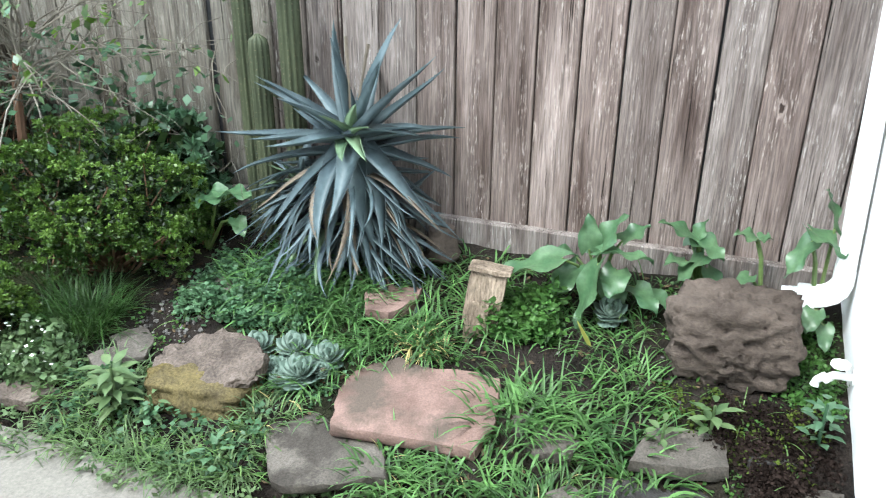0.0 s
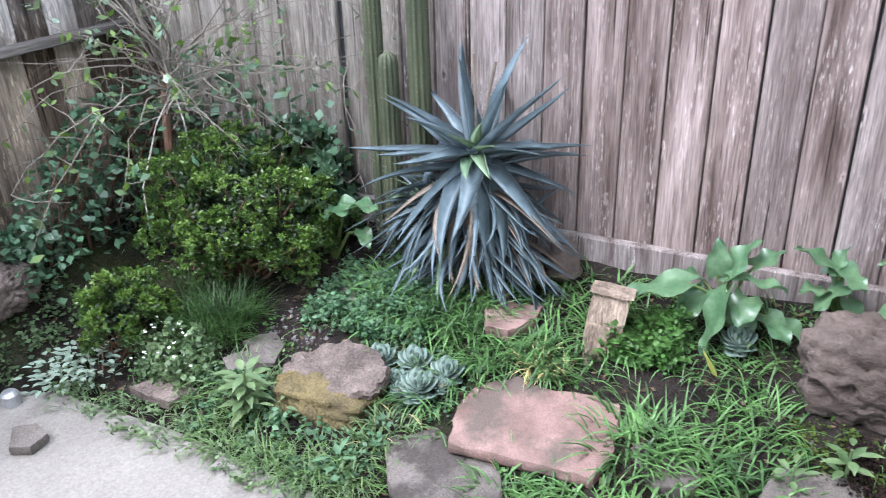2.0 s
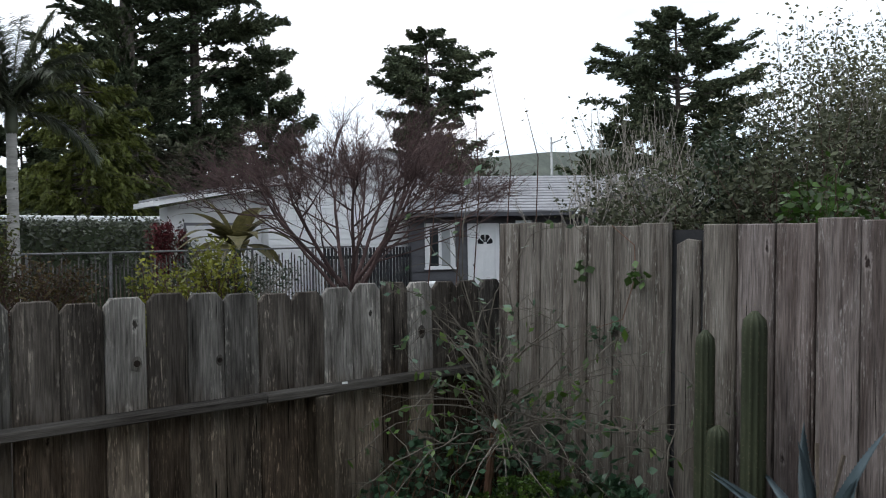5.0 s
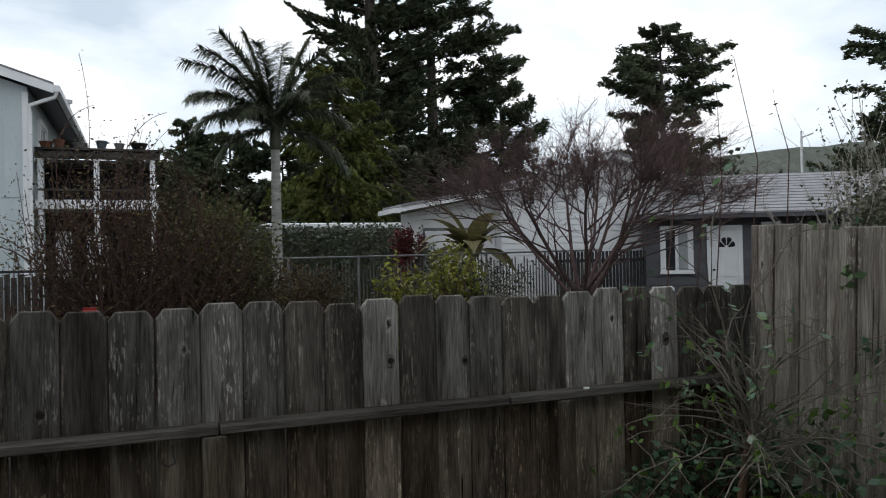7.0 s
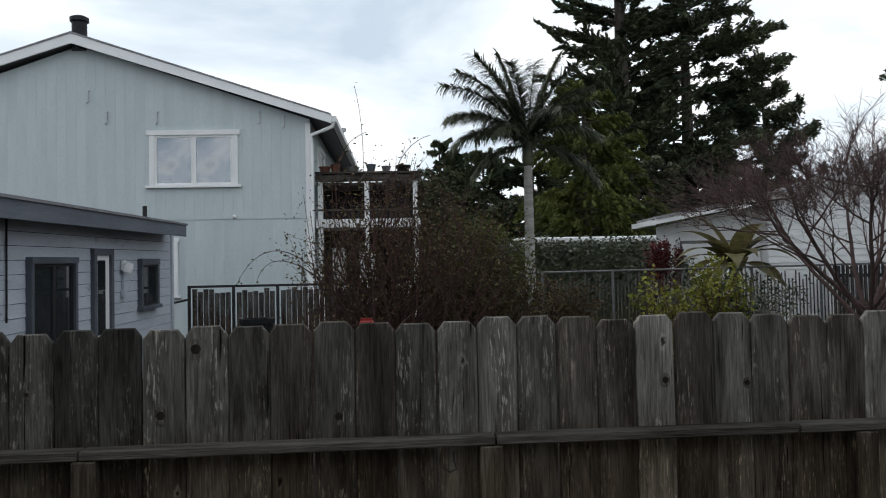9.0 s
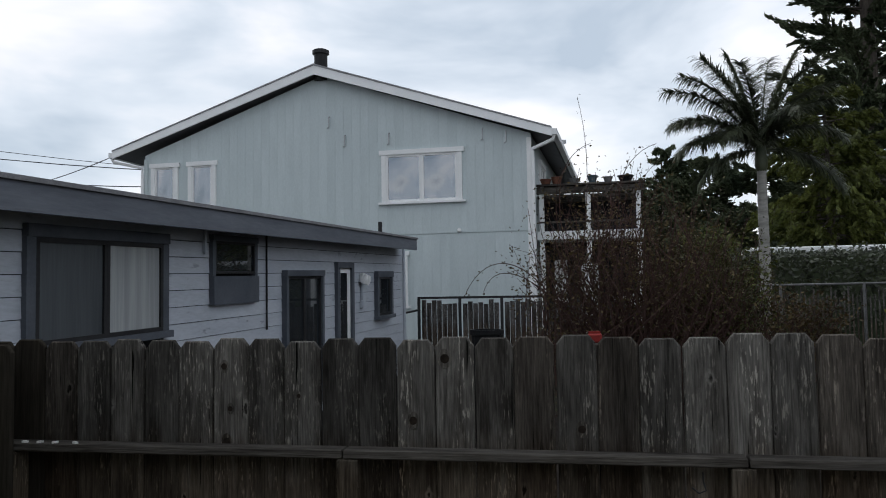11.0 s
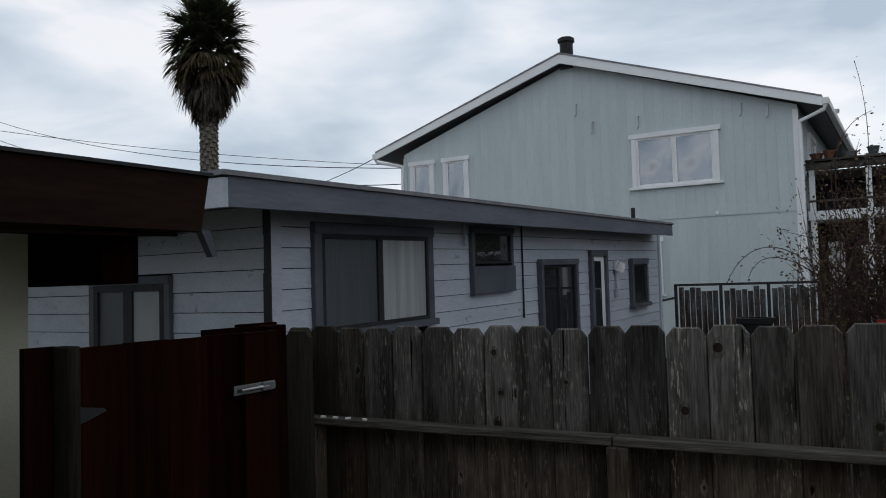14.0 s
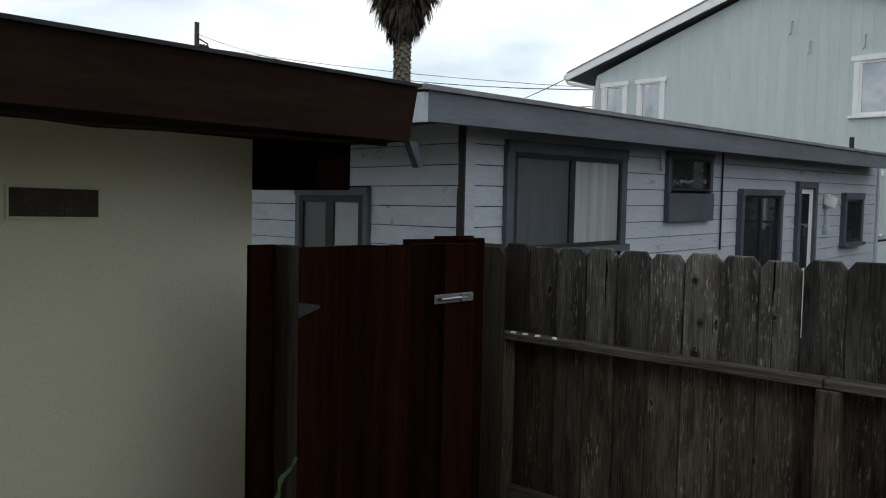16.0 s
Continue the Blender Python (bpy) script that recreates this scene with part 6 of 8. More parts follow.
blades("grass", spots_in(44, 1.22, 2.2, -0.35, 1.6, 18, STONES), 10, 0.11, 0.006, M_brightgrass, "young bright grass through the whole bed", 49, 0.05)
blades("dry_grass", [(1.80, 0.73), (1.79, 0.78), (1.82, 0.69), (1.81, 0.76)], 20, 0.13, 0.005, M_straw, "withered straw-coloured grass tuft", 41, 0.03, 1.4)
blades("dry_grass", spots_in(14, 1.22, 1.62, -0.1, 1.5, 9, STONES), 4, 0.12, 0.004, M_straw, "stray dry grass stems", 42, 0.04)
blades("grass", spots_in(30, 1.45, 1.95, 0.92, 1.2, 15, STONES), 12, 0.13, 0.008, M_grass, "grass between boulder and slab", 46, 0.07)
blades("grass", spots_in(26, 1.75, 2.1, 0.0, 0.6, 16, STONES), 12, 0.13, 0.008, M_grass, "grass below the calla lilies", 47, 0.07)
blades("tuft_grass", spots_in(34, 1.48, 1.70, 1.82, 2.10, 10), 26, 0.21, 0.005, M_darkgrass, "fine dark green tufted grass", 43, 0.04, 0.7, splay=0.6)


def cover(name, x0, x1, y0, y1, n, leaf, m, label, seed, height=0.07, flat=0.5):
    g = np.random.default_rng(seed)
    heads = np.stack([g.uniform(x0, x1, n // 14), g.uniform(y0, y1, n // 14)], 1)
    p = np.repeat(heads, 14, axis=0) + g.normal(size=(len(heads) * 14, 2)) * 0.017
    p = p[~((p[:, 0] > 1.73) & (p[:, 0] < 1.90) & (p[:, 1] > 0.25) & (p[:, 1] < 0.54))]
    lump = np.array([0.4 + 0.6 * abs(noise.noise((a * 9, b * 9, seed))) * 2 for a, b in p])
    z = np.array([max(0.0, ground_z(a, b)) for a, b in p]) + height * lump * g.uniform(0.2, 1.1, len(p))
    v, f = cards(np.column_stack([p, z]), leaf, flat, 1.25, None, seed)
    return solo(name, leaf_mesh(name, v, f), m, label, "groundcover", kind="stuff")


cover("groundcover", 1.72, 2.05, 1.15, 1.62, 5200, 0.017, M_bluecover, "mat of small blue-green fleshy leaves", 51, 0.09)
cover("groundcover", 1.91, 2.10, 0.36, 0.58, 2600, 0.02, M_clover, "fresh green clover-like groundcover", 52, 0.10)
cover("groundcover", 1.20, 2.30, -0.42, 2.1, 3600, 0.013, M_clover, "scattered low weeds over the soil", 53, 0.025)
cover("groundcover", 1.85, 2.25, -0.46, -0.33, 2000, 0.011, M_clover, "bright mossy weeds by the wall", 54, 0.03)
cover("groundcover", 1.60, 1.85, -0.42, 0.0, 1800, 0.010, M_moss, "cushions of moss between stones", 55, 0.025)
cover("groundcover", 1.50, 1.75, 0.93, 1.16, 1200, 0.013, M_bluecover, "small fleshy groundcover beside rosettes", 56, 0.03)
cover("groundcover", 0.8, 1.55, 2.45, 2.68, 1400, 0.018, M_weed, "weeds on bare soil by the fence", 57, 0.06)
cover("groundcover", 1.09, 1.26, 0.1, 2.3, 1200, 0.014, M_weed, "small weeds that hide the edge of the path", 60, 0.045)
cover("groundcover", 1.2, 1.45, 1.05, 1.75, 800, 0.018, M_bluecover, "soft grey-green weeds by the path", 50, 0.07)
cover("weeds", 1.30, 1.46, 1.78, 2.06, 1500, 0.02, M_weed, "leafy weeds with tiny white flowers", 58, 0.14, 0.3)
g_ = np.random.default_rng(59)
v_, f_ = cards(np.column_stack([g_.uniform(1.3, 1.45, 40), g_.uniform(1.8, 2.1, 40), 0.06 + g_.uniform(0.06, 0.15, 40)]), 0.014, 0.6, 1.0, None, 59)
solo("daisies", leaf_mesh("daisies", v_, f_), M_petal, "tiny white daisy flowers among weeds", "flower", kind="stuff")


def broad_leaf(s, base, way, length, width, bend, fold=0.25, steps=7, heart=True):
    s.ribbon(base, way, length, width, bend, steps, shape=(lambda u: (min(1, 0.62 + u * 2.2) if heart else math.sin(math.pi * min(1, u * 0.92 + 0.06))) * max(0, 1 - u ** 2.4) ** 0.85), fold=fold)


def calla_leaf(base, tip, width, sag, roll, g):
    """An arrow-shaped leaf with two lobes behind the stalk, a sunken midrib and a wavy margin."""
    s = Shape()
    base, tip = Vector(base), Vector(tip)
    d = tip - base
    ln = d.length
    d.normalize()
    side = d.cross(Vector((0, 0, 1)))
    side = side.normalized() if side.length > 0.15 else Vector((0, 1, 0))
    side = Matrix.Rotation(radians(roll), 3, d) @ side
    nrm = side.cross(d)
    n, ph = 11, g.uniform(0, 6)
    offs = (-1.0, -0.66, -0.33, 0.0, 0.33, 0.66, 1.0)
    for i in range(n + 1):
        u = i / n
        w = width / 2 * min(1.0, 0.55 + 2.6 * u) * max(0.0, 1 - u ** 2.2) ** 0.8
        for o in offs:
            back = -0.20 * ln * abs(o) ** 1.5 * max(0, 1 - u * 3.2)
            wave = 0.13 * width * math.sin(u * 11 + ph + o * 2) * o * o
            q = base + d * (u * ln + back) + side * w * o + nrm * (w * 0.16 * abs(o) - sag * u * u * ln + sag * 0.5 * u * ln + wave)
            s.v.append(tuple(q))
    m = len(offs)
    s.f = [(i * m + j, i * m + j + 1, (i + 1) * m + j + 1, (i + 1) * m + j) for i in range(n) for j in range(m - 1)]
    return s


def calla(foot, leaves, label, seed):
    g = random.Random(seed)
    c = thing("calla_lily", label, "plant", "calla lilies along the fence")
    foot = Vector((foot[0], foot[1], ground_z(*foot) - 0.01))
    for bx, by, bz, tx, ty, tz, w, roll in leaves:
        b = Vector((bx, by, bz))
        mid = foot.lerp(b, 0.55) + Vector((0, 0, 0.2 * (b - foot).length))
        mid.z = min(mid.z, bz)
        part("stem", Shape().tube([foot, mid, b], [0.0075, 0.006, 0.004], 6), M_callastem, c)
        part("leaf", calla_leaf(b, (tx, ty, tz), w * 1.12, g.uniform(0.05, 0.25), roll * 0.4, g), M_calla, c, smooth=True)
    return c


calla((2.19, 0.27), [(2.10, 0.375, 0.40, 2.02, 0.575, 0.355, 0.105, -12), (2.16, 0.30, 0.42, 2.19, 0.31, 0.53, 0.075, 20), (2.17, 0.275, 0.41, 2.2, 0.205, 0.545, 0.10, 25), (2.13, 0.256, 0.43, 2.10, 0.09, 0.45, 0.085, -25), (2.08, 0.255, 0.41, 2.02, 0.305, 0.20, 0.095, 30), (2.20, 0.20, 0.45, 2.25, 0.125, 0.50, 0.08, 10), (2.16, 0.23, 0.33, 2.07, 0.17, 0.25, 0.09, 15), (2.14, 0.14, 0.32, 2.05, 0.055, 0.29, 0.08, 0), (2.15, 0.33, 0.36, 2.05, 0.40, 0.27, 0.09, -10), (2.2, 0.35, 0.37, 2.18, 0.45, 0.40, 0.08, 20), (2.12, 0.20, 0.38, 2.02, 0.20, 0.33, 0.09, 0), (2.16, 0.10, 0.30, 2.12, 0.0, 0.27, 0.07, 15)], "broad-leaved green calla lily clump by the fence", 61)
calla((2.30, -0.055), [(2.27, -0.02, 0.455, 2.24, 0.088, 0.53, 0.08, -25), (2.27, -0.03, 0.46, 2.22, -0.118, 0.43, 0.085, 15), (2.26, -0.055, 0.41, 2.2, 0.025, 0.33, 0.08, 20), (2.29, -0.012, 0.43, 2.31, -0.045, 0.52, 0.07, 10), (2.28, -0.07, 0.36, 2.22, -0.13, 0.31, 0.06, 0), (2.27, 0.0, 0.38, 2.2, 0.06, 0.40, 0.07, -10)], "small calla lily clump at the fence foot", 62)
calla((2.27, -0.25), [(2.28, -0.20, 0.485, 2.27, -0.135, 0.505, 0.075, -15), (2.28, -0.205, 0.487, 2.27, -0.245, 0.50, 0.06, 15), (2.27, -0.20, 0.36, 2.2, -0.15, 0.34, 0.05, 0), (2.26, -0.19, 0.32, 2.2, -0.22, 0.29, 0.05, 0)], "calla lily with one tall leaf", 63)
calla((2.20, -0.40), [(2.2, -0.40, 0.585, 2.2, -0.368, 0.705, 0.07, 35), (2.19, -0.335, 0.575, 2.13, -0.44, 0.535, 0.085, -10), (2.18, -0.345, 0.545, 2.12, -0.285, 0.44, 0.075, 25), (2.14, -0.39, 0.34, 2.07, -0.37, 0.30, 0.06, 0), (2.13, -0.42, 0.30, 2.06, -0.43, 0.25, 0.05, 0)], "calla lily beside the white downspout", 64)
calla((2.08, 1.72), [(2.06, 1.755, 0.435, 2.05, 1.785, 0.615, 0.062, 40), (2.05, 1.765, 0.46, 2.0, 1.885, 0.43, 0.10, -20), (2.06, 1.73, 0.455, 2.06, 1.675, 0.525, 0.07, 15), (2.05, 1.605, 0.47, 1.99, 1.70, 0.44, 0.115, -10), (2.05, 1.60, 0.475, 2.03, 1.47, 0.495, 0.10, -10), (2.05, 1.56, 0.38, 2.0, 1.50, 0.34, 0.06, 0)], "calla lily with an upright leaf beside the shrub", 65)
calla((2.24, 1.94), [(2.21, 1.905, 0.58, 2.15, 2.105, 0.515, 0.09, -15), (2.23, 1.895, 0.575, 2.23, 1.86, 0.69, 0.08, 25), (2.21, 1.885, 0.565, 2.15, 1.77, 0.525, 0.09, 15), (2.2, 1.965, 0.485, 2.14, 2.055, 0.415, 0.07, 0), (2.23, 1.935, 0.575, 2.23, 1.965, 0.645, 0.06, 10), (2.2, 1.855, 0.475, 2.13, 1.785, 0.445, 0.08, 0)], "tall calla leaves against the fence corner", 66)
calla((0.82, 2.58), [(0.80, 2.55, 0.36, 0.75, 2.47, 0.33, 0.085, 0), (0.79, 2.58, 0.34, 0.69, 2.58, 0.33, 0.08, 0), (0.85, 2.55, 0.33, 0.92, 2.47, 0.29, 0.08, 0), (0.81, 2.56, 0.38, 0.79, 2.50, 0.42, 0.06, 10), (0.83, 2.53, 0.30, 0.86, 2.44, 0.25, 0.07, 0)], "calla lily seedling on bare soil", 67)
for x, y, seed in ((1.88, 0.235, 1), (1.80, 2.0, 2)):
    s = Shape()
    broad_leaf(s, (x, y, ground_z(x, y) + 0.08), (-0.25, 0.3, 0.9), 0.10, 0.055, 0.3)
    solo("fallen_leaf", s, M_yellowleaf, "single yellowing leaf standing in the grass", "leaf")


def rosette(x, y, r, seed):
    g = random.Random(seed)
    e = thing("echeveria", "grey-green succulent rosette with pointed leaves", "succulent", "succulent rosettes", at=(x, y, ground_z(x, y) + 0.035), turn=0)
    tip_to = Euler((0, radians(-42), radians(g.uniform(10, 40)))).to_matrix()
    for i in range(46):
        u = (i + 1) / 46
        a, el = i * 2.39996, radians(76 - 72 * u ** 0.7 + g.uniform(-3, 3))
        way = tip_to @ Vector((math.cos(a) * math.cos(el), math.sin(a) * math.cos(el), math.sin(el)))
        s = Shape()
        s.ribbon(way * 0.003, way, r * (0.20 + 0.78 * u), r * (0.34 + 0.42 * u), -0.65, 8, shape=lambda q: (0.50 + 0.50 * min(1, q / 0.55)) * (1.0 if q < 0.55 else max(0.03, 1 - ((q - 0.55) / 0.45) ** 3.0)), fold=0.10, thick=0.0035)
        part("leaf", s, M_echeveria, e, smooth=True)
    part("stem", Shape().lathe([(0.012, -0.07), (0.01, 0.01)], 8), M_stem, e)


for k, (x, y, r) in enumerate(((1.640, 1.235, 0.062), (1.665, 1.118, 0.070), (1.650, 0.995, 0.066), (1.570, 1.050, 0.072), (1.575, 1.135, 0.048), (1.545, 1.105, 0.036), (1.60, 0.985, 0.034))):
    rosette(x, y, r, 70 + k)
rosette(2.07, 0.20, 0.065, 90)

# broad pale weed, silver plant
def leaf_heap(name, x, y, n, ln, wd, m, label, seed, tall=0.12, spread=0.06):
    g = random.Random(seed)
    p = thing(name, label, "plant")
    z = ground_z(x, y)
    part("stem", Shape().tube([(x, y, z - 0.02), (x, y, z + tall)], [0.006, 0.004], 6), m, p)
    for i in range(n):
        a, h = i * 2.4, tall * (1 - i / n * 0.85)
        s = Shape()
        broad_leaf(s, (x + spread * g.uniform(0.1, 0.5) * math.cos(a), y + spread * g.uniform(0.1, 0.5) * math.sin(a), z + h), (math.cos(a), math.sin(a), g.uniform(0.1, 0.7)), ln * g.uniform(0.7, 1.15), wd * g.uniform(0.8, 1.2), g.uniform(0.4, 1.3), 0.3, 5, False)
        part("leaf", s, m, p, smooth=True)


leaf_heap("weed", 1.33, 1.54, 40, 0.078, 0.034, M_weed, "pale broad-leaved sow thistle in the grass", 81, 0.16)
leaf_heap("weed", 1.34, 1.42, 10, 0.06, 0.02, M_weed, "small leafy weed by the path", 82, 0.08)
leaf_heap("weed", 1.70, -0.14, 12, 0.06, 0.028, M_weed, "small leafy weed between mossy stones", 83, 0.10)
leaf_heap("weed", 1.74, -0.41, 26, 0.042, 0.024, M_ivy, "nettle-like weed beside the white wall", 84, 0.14)
leaf_heap("weed", 1.62, -0.02, 10, 0.05, 0.022, M_weed, "seedling weed on a flagstone", 85, 0.10)
M_peat = leafy("dark_red_brown_moss", (0.008, 0.006, 0.005), (0.024, 0.016, 0.0135), 0.95, 0.5, 0.05, 0.05)
cover("dead_moss", 1.47, 1.60, -0.36, -0.26, 2600, 0.010, M_peat, "dark red-brown cushion of dead moss on a flagstone", 401, 0.075, 0.2)
cover("dead_moss", 1.66, 1.84, -0.44, -0.14, 3800, 0.010, M_peat, "dark mat of dead moss and wet soil by the rock", 402, 0.035, 0.3)
cover("dead_moss", 1.55, 1.70, -0.46, -0.20, 1600, 0.009, M_peat, "dark crumbs of moss between stones", 403, 0.03, 0.3)
leaf_heap("silver_plant", 1.22, 2.30, 110, 0.036, 0.020, M_silver, "low silver-green leafy plant at the corner of the path", 86, 0.11, 0.26)
leaf_heap("silver_plant", 1.28, 2.21, 110, 0.036, 0.020, M_silver, "silver-green leafy plant spreading beside its neighbour", 87, 0.11, 0.26)
leaf_heap("weed", 1.26, 1.15, 9, 0.055, 0.02, M_bluecover, "grey-green weed at the edge of the concrete", 88, 0.07)

# broad-leaved thicket in the corner
ivy = thing("corner_thicket", "dark broad-leaved thicket climbing the fence corner", "shrub")
gi = np.random.default_rng(91)
n_iv = 1900
ib = np.column_stack([gi.uniform(1.30, 2.34, n_iv), np.zeros(n_iv), np.zeros(n_iv)])
ib[:, 1] = 2.72 - np.abs(gi.normal(size=n_iv)) * 0.14
top_z = 0.45 + 0.40 * np.clip((ib[:, 0] - 1.36) / 0.45, 0, 1)
ib[:, 2] = 0.24 + gi.random(n_iv) ** 0.8 * (top_z - 0.24)
v_, f_ = cards(ib, 0.034, 0.25, 1.25, np.tile(np.array([[-0.5, -0.9, 0.1]]), (n_iv, 1)), 92)
part("leaves", leaf_mesh("leaves", v_, f_), M_ivy, ivy, "broad glossy leaves")
it = Shape()
for k in range(34):
    x = 1.40 + 0.9 * rng.random()
    it.tube([(x, 2.66, 0.2), (x + rng.uniform(-0.05, 0.05), 2.6, 0.45), (x + rng.uniform(-0.15, 0.15), 2.5, 0.5 + 0.3 * rng.random())], [0.004, 0.003, 0.002], 4, False)
part("branchwork", it, M_stem, ivy, kind="stuff")
ib2 = np.column_stack([gi.uniform(2.12, 2.34, 420), gi.uniform(1.72, 2.6, 420), gi.uniform(0.28, 0.95, 420)])
v_, f_ = cards(ib2, 0.034, 0.25, 1.3, np.tile(np.array([[-0.9, -0.3, 0.1]]), (420, 1)), 93)
part("leaves", leaf_mesh("leaves", v_, f_), M_ivy, ivy)

# bare twiggy bush that hangs over the corner
tw = thing("twiggy_bush", "half-bare bush of arching pale twigs with few leaves", "bush")
trunk_pts = [(1.98, 2.45, 0.2), (1.985, 2.44, 0.5), (2.0, 2.42, 0.78), (2.0, 2.38, 0.95)]
part("trunk", Shape().tube(trunk_pts, [0.022, 0.018, 0.016, 0.012], 8), M_stem, tw, "reddish upright stem")
gt = random.Random(95)
twigs, tips_ = Shape(), []


def arch(p, d, length, r, depth):
    pts, rad, steps_ = [p], [r], 5
    q, way = Vector(p), Vector(d).normalized()
    for i in range(steps_):
        way = (way + Vector((gt.uniform(-0.42, 0.42), gt.uniform(-0.42, 0.42), gt.uniform(-0.36, 0.22)))).normalized()
        q = q + way * length / steps_
        if q.x > 2.36:
            q.x = 2.36
        if q.y > 2.70 and q.z < 1.5:
            q.y = 2.70
        pts.append(tuple(q))
        rad.append(r * (1 - 0.75 * (i + 1) / steps_))
        if depth and gt.random() < 0.54:
            arch(tuple(q), way + Vector((gt.uniform(-0.9, 0.6), gt.uniform(-0.8, 0.8), gt.uniform(-0.5, 0.6))), length * gt.uniform(0.35, 0.65), r * 0.5, depth - 1)
        if depth < 2 and gt.random() < 0.2:
            tips_.append(tuple(q))
    twigs.tube(pts, rad, 4, False)


for k in range(12):
    a = gt.uniform(0, 6.283)
    arch(trunk_pts[-1] if k % 2 else trunk_pts[-2], (math.cos(a) * 0.9 - 0.1, math.sin(a) * 0.9 - 0.1, gt.uniform(-0.1, 1.5)), gt.uniform(0.22, 0.46), 0.0048, 2)
for k in range(5):
    arch((2.0, 2.38, 0.9), (gt.uniform(-0.4, 0.25), gt.uniform(-0.4, 0.3), 1.6), gt.uniform(0.55, 0.75), 0.006, 2)
for k in range(11):
    arch((2.0, 2.36, gt.uniform(0.7, 0.95)), (gt.uniform(-0.5, 0.5), gt.uniform(-1.1, 0.4), gt.uniform(0.1, 1.5)), gt.uniform(0.38, 0.62), 0.0052, 2)
arch((2.0, 2.38, 0.95), (-0.1, -1.0, 0.35), 0.75, 0.005, 2)
arch((2.0, 2.38, 0.95), (0.1, -1.0, 0.55), 0.7, 0.005, 2)
arch((2.0, 2.38, 0.95), (-0.9, 0.1, 0.25), 0.6, 0.005, 2)
cane_leaves = []
for ex, ey, ez, rise in ((2.28, 1.72, 0.92, 0.10), (2.30, 1.50, 0.72, 0.16), (1.42, 2.52, 0.92, 0.08), (1.30, 2.42, 0.66, 0.14), (1.22, 2.28, 0.50, 0.16), (2.24, 1.92, 1.30, 0.04), (2.10, 2.30, 1.36, 0.0), (1.82, 2.52, 1.26, 0.03), (1.55, 2.22, 0.55, 0.14), (2.18, 1.70, 0.50, 0.12), (1.66, 2.50, 1.12, 0.06), (2.30, 2.02, 1.12, 0.06), (1.75, 2.05, 0.85, 0.10), (1.45, 2.60, 0.78, 0.12), (2.05, 1.95, 1.05, 0.07), (1.95, 2.62, 1.05, 0.05)):
    hub, tip = Vector((1.99, 2.37, gt.uniform(0.66, 0.92))), Vector((ex, ey, ez))
    pts = [hub.lerp(tip, u) + Vector((gt.uniform(-0.012, 0.012), gt.uniform(-0.012, 0.012), rise * 4 * u * (1 - u) + gt.uniform(-0.012, 0.012))) for u in np.linspace(0, 1, 11)]
    part("cane", Shape().tube(pts, [0.0038 - 0.00025 * i for i in range(11)], 5, False), M_bushtwig, tw)
    for i in range(4, 11):
        for _ in range(1 + i % 2):
            cane_leaves.append(tuple(pts[i] + Vector((gt.uniform(-0.02, 0.02), gt.uniform(-0.02, 0.02), gt.uniform(-0.035, 0.0)))))
        if gt.random() < 0.8:
            arch(tuple(pts[i]), Vector((gt.uniform(-1, 1), gt.uniform(-1, 1), gt.uniform(-0.6, 0.7))), gt.uniform(0.1, 0.25), 0.0026, 0)
cl = np.array(cane_leaves)
for k, m_ in enumerate((M_weed, M_shrubtip, M_shrubtip)):
    v_, f_ = cards(cl[k::3], 0.026, 0.1, 1.8, np.tile(np.array([[0.0, 0.0, -0.8]]), (len(cl[k::3]), 1)), 99 + k)
    part("foliage", leaf_mesh("foliage", v_, f_), m_, tw, "leaves hanging along the canes")
part("twig_tangle", twigs, M_bushtwig, tw, "fine pale arching twigs", kind="stuff")
tl = np.array(tips_)
tl = np.concatenate([tl, tl[::2] + gi.normal(size=tl[::2].shape) * 0.02])
for half, m_ in ((tl[::2], M_weed), (tl[1::2], M_ivy)):
    v_, f_ = cards(half[::2], 0.024, 0.2, 1.7, None, 96)
    part("foliage", leaf_mesh("foliage", v_, f_), m_, tw, "sparse small leaves")
for k in range(3):
    x0, y0 = (1.72, 2.30) if k == 0 else ((1.9, 2.2) if k == 1 else (2.05, 2.1))
    hang = Shape().tube([(2.0, 2.36, 0.85), ((2.0 + x0) / 2, (2.36 + y0) / 2, 0.75), (x0, y0, 0.55), (x0 - 0.01, y0, 0.36)], [0.004, 0.003, 0.003, 0.002], 4, False)
    part("twig", hang, M_paletwig, tw)
    gl = np.random.default_rng(97 + k)
    lp = np.column_stack([x0 + gl.normal(size=26) * 0.02, y0 + gl.normal(size=26) * 0.02, gl.uniform(0.34, 0.62, 26)])
    v_, f_ = cards(lp, 0.026, 0.2, 2.0, np.tile(np.array([[-0.3, 0, -0.7]]), (26, 1)), 98 + k)
    part("leaves", leaf_mesh("leaves", v_, f_), M_ivy if k else M_bluecover, tw, "hanging spray of grey-green leaves")

# leaves of a vine that reaches over the board fence
vine = thing("fence_vine", "few bright leaves of a vine over the board fence", "vine")
part("stem", Shape().tube([(2.375, 2.12, 1.70), (2.372, 2.0, 1.62), (2.37, 1.99, 1.5), (2.365, 2.05, 1.32), (2.36, 2.2, 1.27)], 0.002, 4, False), M_stem, vine)
